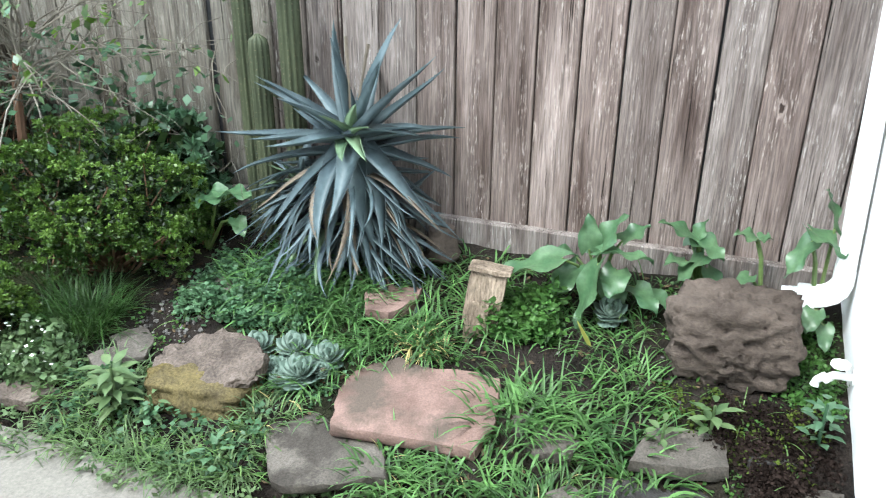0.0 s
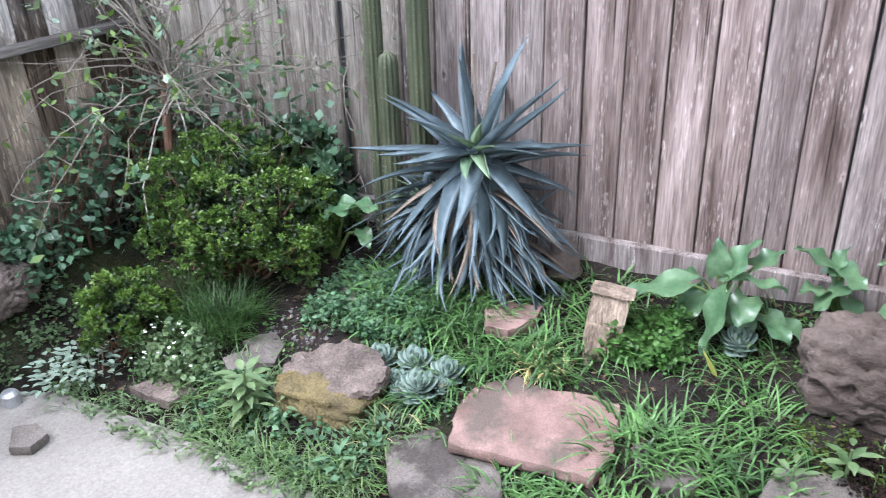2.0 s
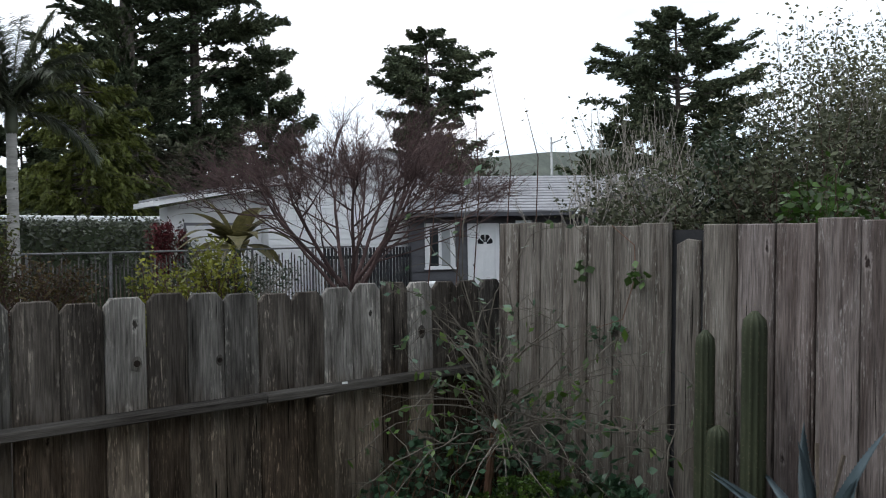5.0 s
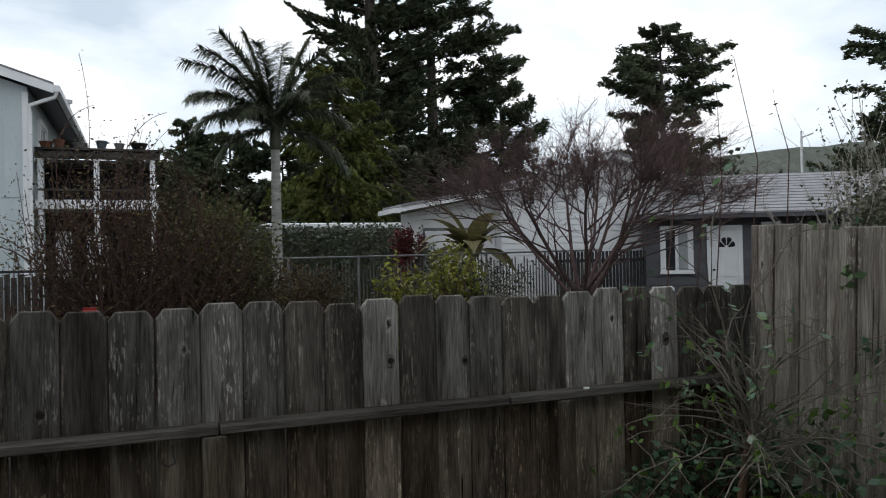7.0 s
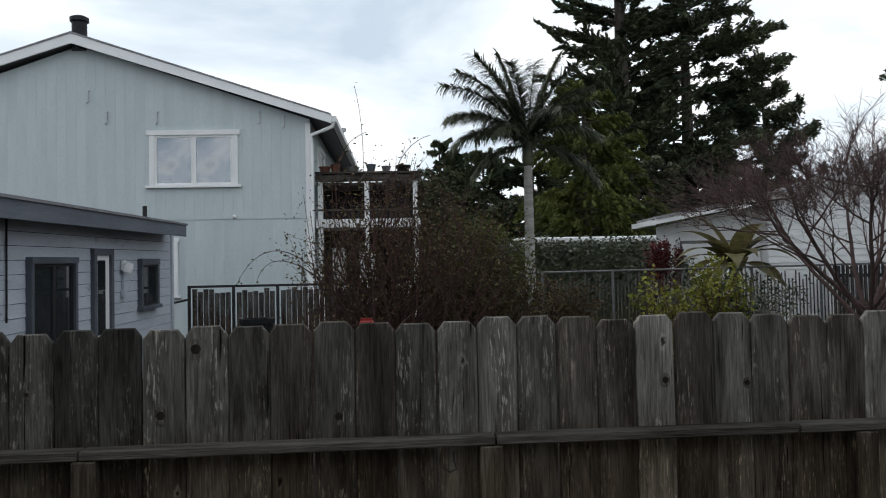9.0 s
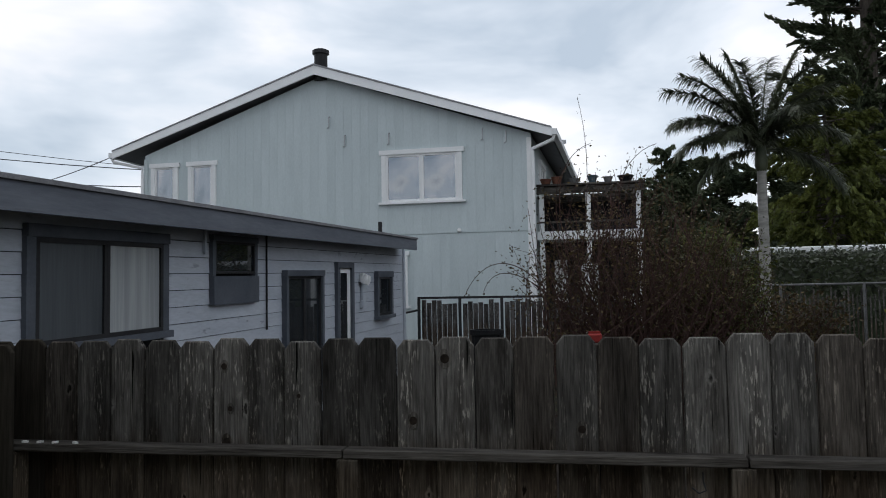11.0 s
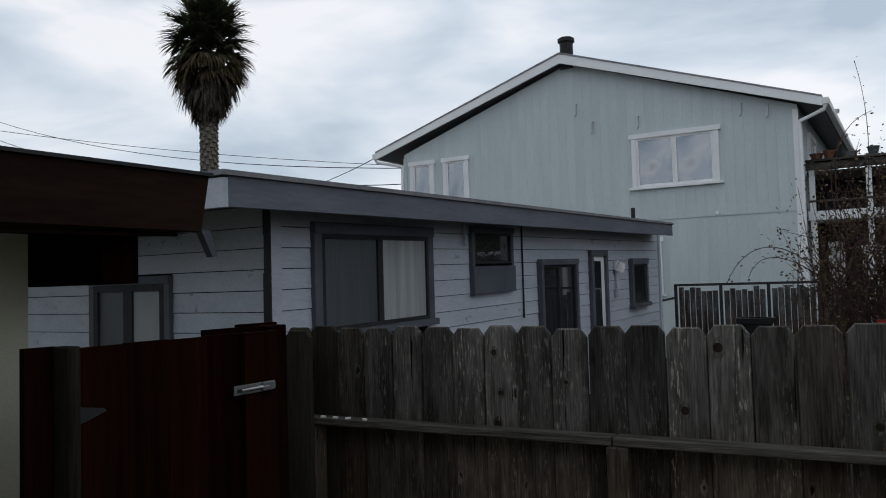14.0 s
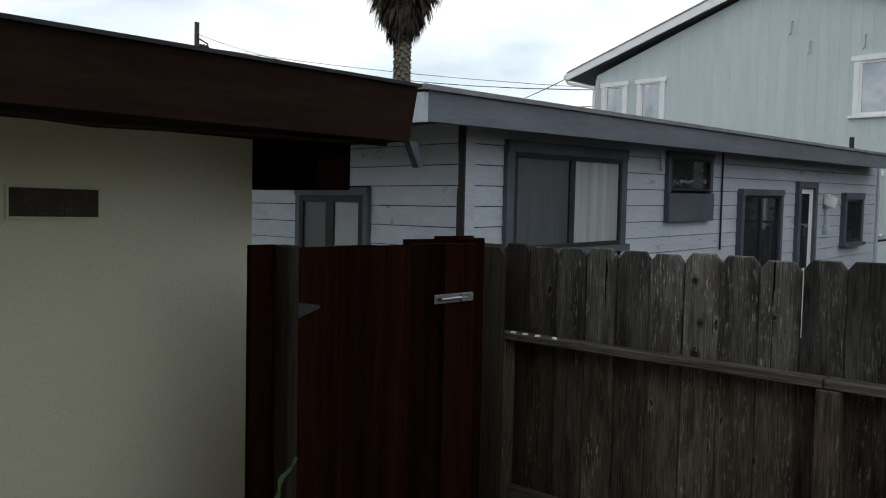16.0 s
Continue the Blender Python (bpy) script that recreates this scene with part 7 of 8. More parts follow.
for k, (y, z, n, m_) in enumerate(((1.975, 1.50, 16, M_shrub), (2.28, 1.52, 14, M_weed), (2.07, 1.285, 14, M_ivy), (2.17, 1.24, 10, M_ivy), (2.45, 0.8, 18, M_ivy))):
    g_ = np.random.default_rng(300 + k)
    v_, f_ = cards(np.column_stack([np.full(n, 2.362) + g_.normal(size=n) * 0.006, y + g_.normal(size=n) * 0.028, z + g_.normal(size=n) * 0.025]), 0.034, 0.0, 1.3, np.tile(np.array([[-0.8, 0, -0.3]]), (n, 1)), 310 + k)
    part("leaves", leaf_mesh("leaves", v_, f_), m_, vine)

lean_bed(upright)

calla((-2.10, 1.02), [(-2.09, 1.02, 0.84, -2.05, 1.04, 0.97, 0.05, 20), (-2.10, 1.01, 0.74, -2.06, 0.97, 0.84, 0.045, 0)], "yellow-green calla leaves beside the gate post", 68)
# ---------------------------------------------------------------- trees and far plants
M_redbush = leafy("reddish_foliage", (0.042, 0.031, 0.015), (0.095, 0.070, 0.030), 0.6, 0.5, 0.2, 0.25, (1, 1, 1))
M_thicketgreen = leafy("dull_thicket_leaf", (0.028, 0.030, 0.013), (0.070, 0.066, 0.026), 0.6, 0.5, 0.2, 0.25, (1, 1, 1))
M_yellowbush = leafy("yellow_green_foliage", (0.090, 0.102, 0.014), (0.225, 0.225, 0.032), 0.5, 0.4, 0.3, 0.3, (2, 2, 2))
M_palm = leafy("palm_frond", (0.038, 0.050, 0.029), (0.100, 0.112, 0.068), 0.45, 0.35, 0.35, 0.2, (1, 1, 1))
M_deadfrond = leafy("dead_palm_frond", (0.045, 0.037, 0.030), (0.105, 0.088, 0.072), 0.9, 0.4, 0.1, 0.1)
M_brownfrond = leafy("browning_palm_frond", (0.050, 0.040, 0.022), (0.110, 0.085, 0.045), 0.8, 0.4, 0.1, 0.15)
M_palmtrunk = material("ringed_palm_trunk", (0.20, 0.195, 0.18), (0.35, 0.335, 0.31), 0.85, (2, 2, 9), 5, 40, 0.15, 0.4)
M_fanfrond = leafy("dark_fan_frond", (0.026, 0.032, 0.016), (0.075, 0.075, 0.038), 0.5, 0.45, 0.3, 0.2, (1, 1, 1))
M_fibre = material("fibrous_palm_trunk", (0.09, 0.08, 0.065), (0.19, 0.17, 0.14), 0.9, (6, 6, 9), 5, 40, 0.3, 0.6)
M_banana = leafy("banana_leaf", (0.070, 0.066, 0.026), (0.165, 0.142, 0.060), 0.5, 0.4, 0.3, 0.3)
M_plum = material("purple_bare_twigs", (0.052, 0.035, 0.033), (0.112, 0.075, 0.070), 0.85, (3, 3, 3), 4, 40, 0.2, 0.0)


def conifer(name, x, y, z0, z1, radius, label, seed, n_branch=90, twigs=10, needles=50, size=0.13, shape=lambda u: 1 - u, rise=0.05, m=None, lop=(0.0, 0.0), clump=0.0, hang=0.0, aspect=2.6):
    """A conifer: tapered trunk, uneven limbs, side twigs along each limb and pointed sprays of needles along each twig, with gaps between them.
    rise lifts the limb ends, lop=(strength, bearing) makes one side longer, clump gathers needles at the twig ends, hang lets the twigs droop."""
    t = thing(name, label, "tree", at=(x, y, 0))
    g = np.random.default_rng(seed)
    h = z1 - z0
    part("trunk", Shape().tube([(0, 0, -0.1), (0.1, 0, z0 + h * 0.3), (0, 0.1, z0 + h * 0.97)], [h * 0.022 + 0.1, h * 0.016, 0.04], 8), M_bark, t)
    limbs, pts, out = Shape(), [], []
    for i in range(n_branch):
        u = (i + g.random()) / n_branch
        a = g.uniform(0, 6.283)
        r = radius * shape(u) * g.uniform(0.55, 1.12) * (1 + lop[0] * math.cos(a - radians(lop[1])))
        zz = z0 + h * u
        end = np.array((math.cos(a) * r, math.sin(a) * r, zz + r * (rise + 0.16 * g.normal())))
        start = np.array((0.0, 0.0, zz - 0.1 * r))
        mid = (start + end) / 2 + np.array((0, 0, -0.06 * r))
        limbs.tube([tuple(start), tuple(mid), tuple(end)], [0.03 + 0.008 * r, 0.025, 0.008], 4, False)
        outward = (end - start) / (np.linalg.norm(end - start) + 1e-6)
        side = np.array((-math.sin(a), math.cos(a), 0.0))
        n_t = max(3, int(twigs * (0.4 + 0.6 * r / radius)))
        for k in range(n_t):
            w = 0.18 + 0.82 * (k + g.random()) / n_t
            p = start * (1 - w) ** 2 + 2 * mid * w * (1 - w) + end * w * w
            d = outward * g.uniform(0.5, 1.1) + side * g.choice((-1, 1)) * g.uniform(0.2, 1.0) * (1.15 - w) + np.array((0, 0, g.normal() * 0.22 - hang))
            d /= np.linalg.norm(d)
            ln = (0.30 + 0.30 * (1 - w)) * min(r, 2.6) * g.uniform(0.6, 1.25)
            q = g.random(needles)
            if clump:
                q = q ** (1 - 0.7 * clump)
            puff = 0.055 * ln ** 0.5 * (1 + 2.2 * clump)
            pts.append(p + np.outer(q * ln, d) + g.normal(size=(needles, 3)) * puff * (1.25 - q[:, None] * (0.9 - 0.9 * clump)))
            out.append(np.tile(d * (1.5 - clump), (needles, 1)))
    part("branchwork", limbs, M_bark, t, kind="stuff")
    v, f = cards(np.concatenate(pts), size, 0.0, aspect, np.concatenate(out), seed)
    part("crown", leaf_mesh("crown", v, f), m or M_conifer, t, "dark needle sprays")
    return t


conifer("cypress", 11.0, 40, 2.5, 27.0, 4.3, "huge dark dense cypress with pointed tips", 101, 250, 14, 58, 0.11, lambda u: 1.0 - 0.35 * u if u < 0.75 else (1 - u) * 2.9, 0.20)
conifer("cypress", 14.9, 41.5, 3.0, 23.0, 3.5, "tall dark open-crowned conifer beside the cypress", 114, 140, 13, 60, 0.11, lambda u: 0.72 + 0.28 * math.sin(3.0 * u + 0.3) if u < 0.85 else (1 - u) * 4.4, 0.10, None, (0.25, 0), 0.35)
conifer("pine", 19.4, 42, 5.0, 13.0, 2.5, "dark pine with rounded clumps", 102, 46, 8, 90, 0.105, lambda u: math.sin(math.pi * (0.12 + 0.74 * u)), 0.25, None, (0, 0), 0.75)
conifer("conifer", 32.9, 45, 3.0, 17.0, 4.3, "dark conifer with ragged drooping limbs", 203, 120, 13, 70, 0.12, lambda u: (0.80 + 0.20 * math.sin(9.0 * u)) * (1 if u < 0.82 else 0.35 + 3.6 * (1 - u)), 0.12, None, (0.15, 0), 0.45, 0.30)
conifer("conifer", 41.0, 30, 1.0, 16.2, 8.0, "large dark conifer behind bare branches", 104, 150, 15, 62, 0.125, lambda u: (0.82 + 0.18 * math.sin(11.0 * u)) * (1 - 0.5 * u if u < 0.8 else 0.12 + 2.4 * (1 - u)), 0.16, None, (0.0, 0), 0.40, 0.12)
conifer("conifer", 36.5, 31, 2.0, 9.0, 4.0, "lower dark conifer beside the large one", 105, 70, 9, 46, 0.17, lambda u: 0.9 - 0.6 * u, 0.1)
conifer("conifer", 4.4, 46, 0.5, 8.8, 3.8, "dark rounded tree behind the palm", 106, 100, 10, 54, 0.15, lambda u: math.sin(math.pi * (0.25 + 0.7 * u)), 0.1, None, (0, 0), 0.4)
conifer("conifer", -0.6, 46, 0.5, 7.2, 3.2, "dark tree behind the deck", 107, 80, 10, 48, 0.15, lambda u: math.sin(math.pi * (0.3 + 0.65 * u)), 0.1, None, (0, 0), 0.5)
conifer("conifer", 1.9, 47, 3.0, 9.7, 2.2, "slim dark tree above its neighbours", 108, 50, 8, 40, 0.15, lambda u: math.sin(math.pi * (0.25 + 0.7 * u)), 0.2, None, (0, 0), 0.4)
conifer("pepper_tree", 6.7, 30, 1.0, 9.0, 2.5, "olive green weeping tree", 109, 130, 12, 54, 0.10, lambda u: math.sin(math.pi * (0.28 + 0.62 * u)), -0.05, M_olive, (0, 0), 0.0, 0.75, 2.2)
conifer("pepper_tree", 9.6, 33, 0.5, 6.6, 3.0, "dark olive tree under the cypress", 110, 90, 10, 52, 0.13, lambda u: math.sin(math.pi * (0.3 + 0.62 * u)), 0.0, M_greyolive, (0, 0), 0.2, 0.4, 2.0)
conifer("conifer", 7.5, 47, 0.2, 8.0, 4.6, "dark trees behind the olive tree", 113, 90, 9, 52, 0.19, lambda u: math.sin(math.pi * (0.4 + 0.5 * u)), 0.0)
conifer("conifer", 24.0, 44, 0.5, 7.0, 4.2, "dark tree behind the white house", 111, 60, 9, 40, 0.19, lambda u: math.sin(math.pi * (0.3 + 0.6 * u)), 0.1)
conifer("conifer", 16.5, 45, 0.2, 9.0, 6.0, "shadowy trees under the cypress", 112, 110, 11, 60, 0.20, lambda u: math.sin(math.pi * (0.35 + 0.6 * u)), 0.0)


def frond(base, way, length, droop, leaflets, leaf_len, g, width=0.05):
    """A feather palm frond: a bent rib and hanging leaflets on both sides."""
    rib, lv = [], Shape()
    p, d = Vector(base), Vector(way).normalized()
    steps_ = 12
    for i in range(steps_ + 1):
        rib.append(tuple(p))
        p = p + d * length / steps_
        d = (d + Vector((0, 0, -droop / steps_))).normalized()
    s = Shape().tube(rib, [0.03 * (1 - i / steps_) + 0.006 for i in range(steps_ + 1)], 4, False)
    for i in range(leaflets):
        u = 0.12 + 0.88 * i / leaflets
        k = min(int(u * steps_), steps_ - 1)
        a, b = Vector(rib[k]), Vector(rib[k + 1])
        c = a.lerp(b, u * steps_ - k)
        along = (b - a).normalized()
        for sg in (-1, 1):
            side = along.cross(Vector((0, 0, 1))).normalized() * sg
            w = (side * g.uniform(0.6, 1.1) + along * g.uniform(0.45, 0.9) + Vector((0, 0, g.uniform(-0.7, 0.6)))).normalized()
            lv.ribbon(c, w, leaf_len * (1 - 0.55 * abs(u - 0.4)) * g.uniform(0.75, 1.2), width, g.uniform(0.7, 1.8), 3)
    return s, lv


queen = thing("feather_palm", "feather palm with a pale ringed trunk", "tree", at=(2.93, 20, 0))
prof = []
for i in range(40):
    z = -0.1 + i * 0.115
    prof += [(0.145 - 0.001 * i + (0.006 if i % 2 else 0.0), z)]
part("trunk", Shape().lathe(prof, 12), M_palmtrunk, queen, "pale ringed trunk", smooth=True)
part("crown_shaft", Shape().lathe([(0.11, 4.36), (0.15, 4.5), (0.13, 4.85), (0.09, 5.2)], 10), M_palm, queen, "green leaf bases", smooth=True)
gq = random.Random(121)
for i, (az, el, ln, dr) in enumerate(((180, 62, 2.2, 0.9), (170, 40, 2.2, 1.0), (185, 22, 2.0, 1.2), (15, 75, 2.1, 0.6), (60, 80, 2.0, 0.6), (0, 60, 1.9, 1.0), (-10, 30, 1.9, 1.2), (0, 8, 2.0, 1.0), (110, 55, 2.2, 0.9), (250, 55, 2.2, 0.9), (290, 40, 2.0, 1.1), (140, 70, 2.2, 0.7), (230, 25, 1.8, 1.2), (320, 65, 2.0, 0.9), (80, 30, 1.9, 1.2), (195, 5, 1.7, 0.9), (160, 80, 2.1, 0.6), (175, 52, 2.3, 0.9), (205, 66, 2.2, 0.8), (-20, 48, 2.0, 1.0), (130, 35, 2.0, 1.1), (190, 34, 2.2, 1.0), (40, 50, 2.1, 0.9))):
    a, e = radians(az), radians(el)
    e = radians(30 + 0.62 * el) if el > 8 else e
    rb, lv = frond((0, 0, 4.85), (math.cos(a) * math.cos(e), math.sin(a) * math.cos(e), math.sin(e)), ln * (1.24 if el > 50 else 1.08), dr * 1.5, 170, 0.54, gq, 0.040)
    f_ob = part("frond", lv, M_palm, queen)
    part("rib", rb, M_palm, f_ob)

fan = thing("fan_palm", "tall fan palm with a skirt of dead fronds", "tree", at=(-27.4, 25, 0))
part("trunk", Shape().tube([(0, 0, -0.1), (0, 0, 5), (0.05, 0, 12.4)], [0.42, 0.34, 0.32], 12), M_fibre, fan, "fibrous trunk with old leaf bases")
boots = Shape()
gf = random.Random(123)
for i in range(220):
    a, z = i * 2.4, 5.0 + 6.0 * i / 220
    boots.box(-0.05, 0.09, -0.07, 0.07, -0.08, 0.1, pose(0.32 * math.cos(a), 0.32 * math.sin(a), z, 0, -25, math.degrees(a)))
part("leaf_base", boots, M_fibre, fan, "rough old leaf bases", kind="stuff")


def fan_leaf(s, base, way, stalk, blade, n, g, sag, width=0.15):
    d = Vector(way).normalized()
    hub = Vector(base) + d * stalk
    side = d.cross(Vector((0, 0, 1)))
    side = side.normalized() if side.length > 1e-3 else Vector((1, 0, 0))
    roll = radians(g.uniform(-55, 55))
    side = side * math.cos(roll) + side.cross(d) * math.sin(roll)
    s.tube([base, tuple(hub)], [0.03, 0.02], 4, False)
    for i in range(n):
        t_ = radians(-80 + 160 * i / (n - 1))
        w = d * math.cos(t_) + side * math.sin(t_) + Vector((0, 0, g.uniform(-0.1, 0.1)))
        s.ribbon(hub, w, blade * (0.72 + 0.28 * math.cos(t_)) * g.uniform(0.85, 1.1), width, sag, 4)


for i in range(54):
    u = i / 54
    el = 84 - 108 * u + gf.uniform(-8, 8)
    a = i * 2.4
    s = Shape()
    fan_leaf(s, (0, 0, 12.4 + 1.1 * (1 - u)), (math.cos(a) * math.cos(radians(el)), math.sin(a) * math.cos(radians(el)), math.sin(radians(el))), 1.15, 1.25, 24, gf, 0.25 + 0.9 * u, 0.17)
    part("frond", s, M_fanfrond, fan)
for i in range(26):
    a, el = i * 2.4 + 0.9, 70 - 80 * i / 26 + gf.uniform(-8, 8)
    s = Shape()
    fan_leaf(s, (0, 0, 12.5 + 0.5 * (1 - i / 26)), (math.cos(a) * math.cos(radians(el)), math.sin(a) * math.cos(radians(el)), math.sin(radians(el))), 0.45, 1.25, 20, gf, 0.5, 0.17)
    part("frond", s, M_fanfrond, fan)
for i in range(30):
    a = i * 2.4 + 0.5
    s = Shape()
    el = -14 - 22 * (i / 30) + gf.uniform(-8, 8)
    fan_leaf(s, (0, 0, 12.35 - 0.2 * i / 30), (math.cos(a) * math.cos(radians(el)), math.sin(a) * math.cos(radians(el)), math.sin(radians(el))), 1.2, 1.2, 18, gf, 1.7, 0.16)
    part("dead_frond", s, M_brownfrond, fan, "browning drooping frond")
for i in range(84):
    u = i / 84
    a = i * 2.4
    s = Shape()
    el = -42 - 40 * u + gf.uniform(-7, 7)
    fan_leaf(s, (0, 0, 12.1 - 0.95 * u), (math.cos(a) * math.cos(radians(el)), math.sin(a) * math.cos(radians(el)), math.sin(radians(el))), 1.0 + 0.35 * gf.random(), 1.2, 14, gf, 2.2, 0.15)
    part("dead_frond", s, M_deadfrond, fan, "dead hanging frond")

# bare plum tree
plum = thing("bare_tree", "bare purple-brown spreading tree with dense fine twigs", "tree", at=(6.95, 12.0, 0))
gp = random.Random(131)


def grow(p, d, length, r, depth):
    pts, rad = [tuple(p)], [r]
    q, w = Vector(p), Vector(d).normalized()
    for i in range(4):
        w = (w + Vector((gp.uniform(-0.14, 0.14), gp.uniform(-0.14, 0.14), gp.uniform(-0.02, 0.12)))).normalized()
        q = q + w * length / 4
        pts.append(tuple(q))
        rad.append(r * (1 - 0.42 * (i + 1) / 4))
        if 0 < depth and i >= 1:
            side = Vector((gp.uniform(-1, 1), gp.uniform(-1, 1), gp.uniform(-0.1, 0.7)))
            grow(q, w + side * 0.75, length * gp.uniform(0.55, 0.8), rad[-1] * 0.62, depth - 1)
    (limbs if depth >= 2 else fine).tube(pts, rad, 6 if depth >= 3 else (4 if depth == 2 else 3), False)


def bowed(p, q, sag, n=6):
    """Points from p to q on a bow that leaves p steeply and wanders a little."""
    p, q = Vector(p), Vector(q)
    wander = Vector((gp.uniform(-1, 1), gp.uniform(-1, 1), gp.uniform(-1, 1))) * 0.07 * (q - p).length
    return [p.lerp(q, t) + (Vector((0, 0, sag)) + wander) * 4 * t * (1 - t) for t in np.linspace(0, 1, n)]


part("trunk", Shape().tube([(0, 0, -0.1), (0.02, 0, 0.5), (0, 0, 1.0)], [0.13, 0.11, 0.09], 8), M_bark, plum)
fine = Shape()
def dome(a, out_r):
    """A point of the umbrella-shaped crown at that bearing and share of its reach."""
    z = 1.9 + 2.0 * math.sqrt(max(0.04, 1 - (0.95 * out_r) ** 2)) + gp.uniform(-0.25, 0.1)
    return Vector((math.cos(a) * 2.75 * out_r + 0.1, math.sin(a) * 2.2 * out_r, z))


def swept(p0, p3, lift, wander):
    """A limb that leaves p0 outwards, wanders and turns up towards p3."""
    d = p3 - p0
    p1 = p0 + Vector((d.x * 0.42, d.y * 0.42, d.z * (0.33 - lift)))
    p2 = p0 + Vector((d.x * 0.80, d.y * 0.80, d.z * (0.62 - lift)))
    jog = Vector((gp.uniform(-1, 1), gp.uniform(-1, 1), gp.uniform(-0.6, 0.6))) * wander
    return [p0 * (1 - t) ** 3 + (p1 + jog) * 3 * t * (1 - t) ** 2 + (p2 - jog * 0.6) * 3 * t * t * (1 - t) + p3 * t ** 3 + Vector((gp.uniform(-1, 1), gp.uniform(-1, 1), gp.uniform(-1, 1))) * 0.03 * t for t in np.linspace(0, 1, 10)]


def twiggy(path, first, many):
    """Side twigs and twiglets along a limb."""
    for i in range(first, len(path)):
        for _ in range(many if i > 3 else 1):
            o = path[i]
            if o.z < 2.35 and gp.random() < 0.7:
                continue
            away = Vector((o.x, o.y, 0.6 * (o.z - 1.0))).normalized()
            t1 = o + (away * 0.6 + Vector((gp.uniform(-1, 1), gp.uniform(-1, 1), gp.uniform(-0.5, 0.8))) * 0.8) * gp.uniform(0.3, 0.7)
            br = bowed(o, t1, 0.04, 5)
            fine.tube(br, [0.0070, 0.0056, 0.0046, 0.0036, 0.0024], 3, False)
            for b_ in br[1:]:
                for _ in range(3 if t1.z > 2.6 else 1):
                    t2 = b_ + (away * 0.35 + Vector((gp.uniform(-1, 1), gp.uniform(-1, 1), gp.uniform(-0.3, 0.95))) * 0.65) * gp.uniform(0.2, 0.42)
                    fine.tube(bowed(b_, t2, 0.02, 3), [0.0029, 0.0024, 0.0016], 3, False)


for k in range(11):
    a = k * 2.39996 + gp.uniform(-0.25, 0.25)
    reach = 0.28 + 0.42 * ((k * 0.618 + 0.3) % 1)
    end = dome(a, reach)
    end.z = 1.3 + (end.z - 1.3) * 0.72
    main = swept(Vector((0.04 * math.cos(a), 0.04 * math.sin(a), 0.62 + 0.035 * k)), end, 0.02, 0.12)
    part("limb", Shape().tube(main, [0.043 - 0.0030 * i for i in range(10)], 6, False), M_plum, plum)
    twiggy(main, 5, 2)
    for q in range(6):
        i = 3 + q
        b2 = a + gp.uniform(-0.75, 0.75)
        tip = dome(b2, min(1.0, reach + gp.uniform(0.05, 0.62)))
        sub = swept(main[i], tip, 0.08, 0.10)
        part("branch", Shape().tube(sub, [0.017 - 0.0014 * j for j in range(10)], 5, False), M_plum, plum)
        twiggy(sub, 3, 3)
part("twig_haze", fine, M_plum, plum, "dense fine purple twigs", kind="stuff")


def loose_bush(name, centre, radii, n, leaf, m, label, seed, stems=60, stem_m=None, base=None, per=1, aspect=1.7):
    """An open bush: crossing stems and scattered leaves in uneven clumps."""
    b = thing(name, label, "bush")
    g = np.random.default_rng(seed)
    base = np.array(base if base is not None else (centre[0], centre[1], 0.0))
    st, ends = Shape(), []
    for k in range(stems):
        d = g.normal(size=3)
        d /= np.linalg.norm(d)
        d[2] = abs(d[2]) if k % 3 else d[2]
        e = np.array(centre) + d * np.array(radii) * g.uniform(0.55, 1.08)
        mid = (base + e) / 2 + g.normal(size=3) * 0.26 * np.array(radii)
        ends.append((mid, e))
        st.tube([base + g.normal(size=3) * np.array([0.15, 0.15, 0]), mid, e], [0.013, 0.008, 0.003], 4, False)
    part("branchwork", st, stem_m or M_twig, b, kind="stuff")
    k = g.integers(0, stems, n)
    u = g.random((n, 1)) ** 0.7
    mids, es = np.array([q[0] for q in ends])[k], np.array([q[1] for q in ends])[k]
    p = mids * (1 - u) + es * u + g.normal(size=(n, 3)) * 0.10 * np.array(radii)
    v, f = cards(p, leaf, 0.2, aspect, None, seed)
    part("leaves", leaf_mesh("leaves", v, f), m, b)
    return b


red = loose_bush("rose_thicket", (-0.35, 10.0, 1.55), (1.45, 0.9, 1.65), 8500, 0.027, M_redbush, "sprawling reddish-brown rose thicket", 141, 420)
loose_bush("rose_thicket", (0.6, 10.6, 1.5), (1.0, 0.7, 1.4), 6500, 0.029, M_thicketgreen, "reddish thicket beside the palm", 142, 220)
loose_bush("olive_bush", (0.85, 10.9, 1.75), (0.8, 0.5, 0.8), 3600, 0.034, M_olive, "olive-leaved bush in the thicket", 143, 80)
canes = Shape()
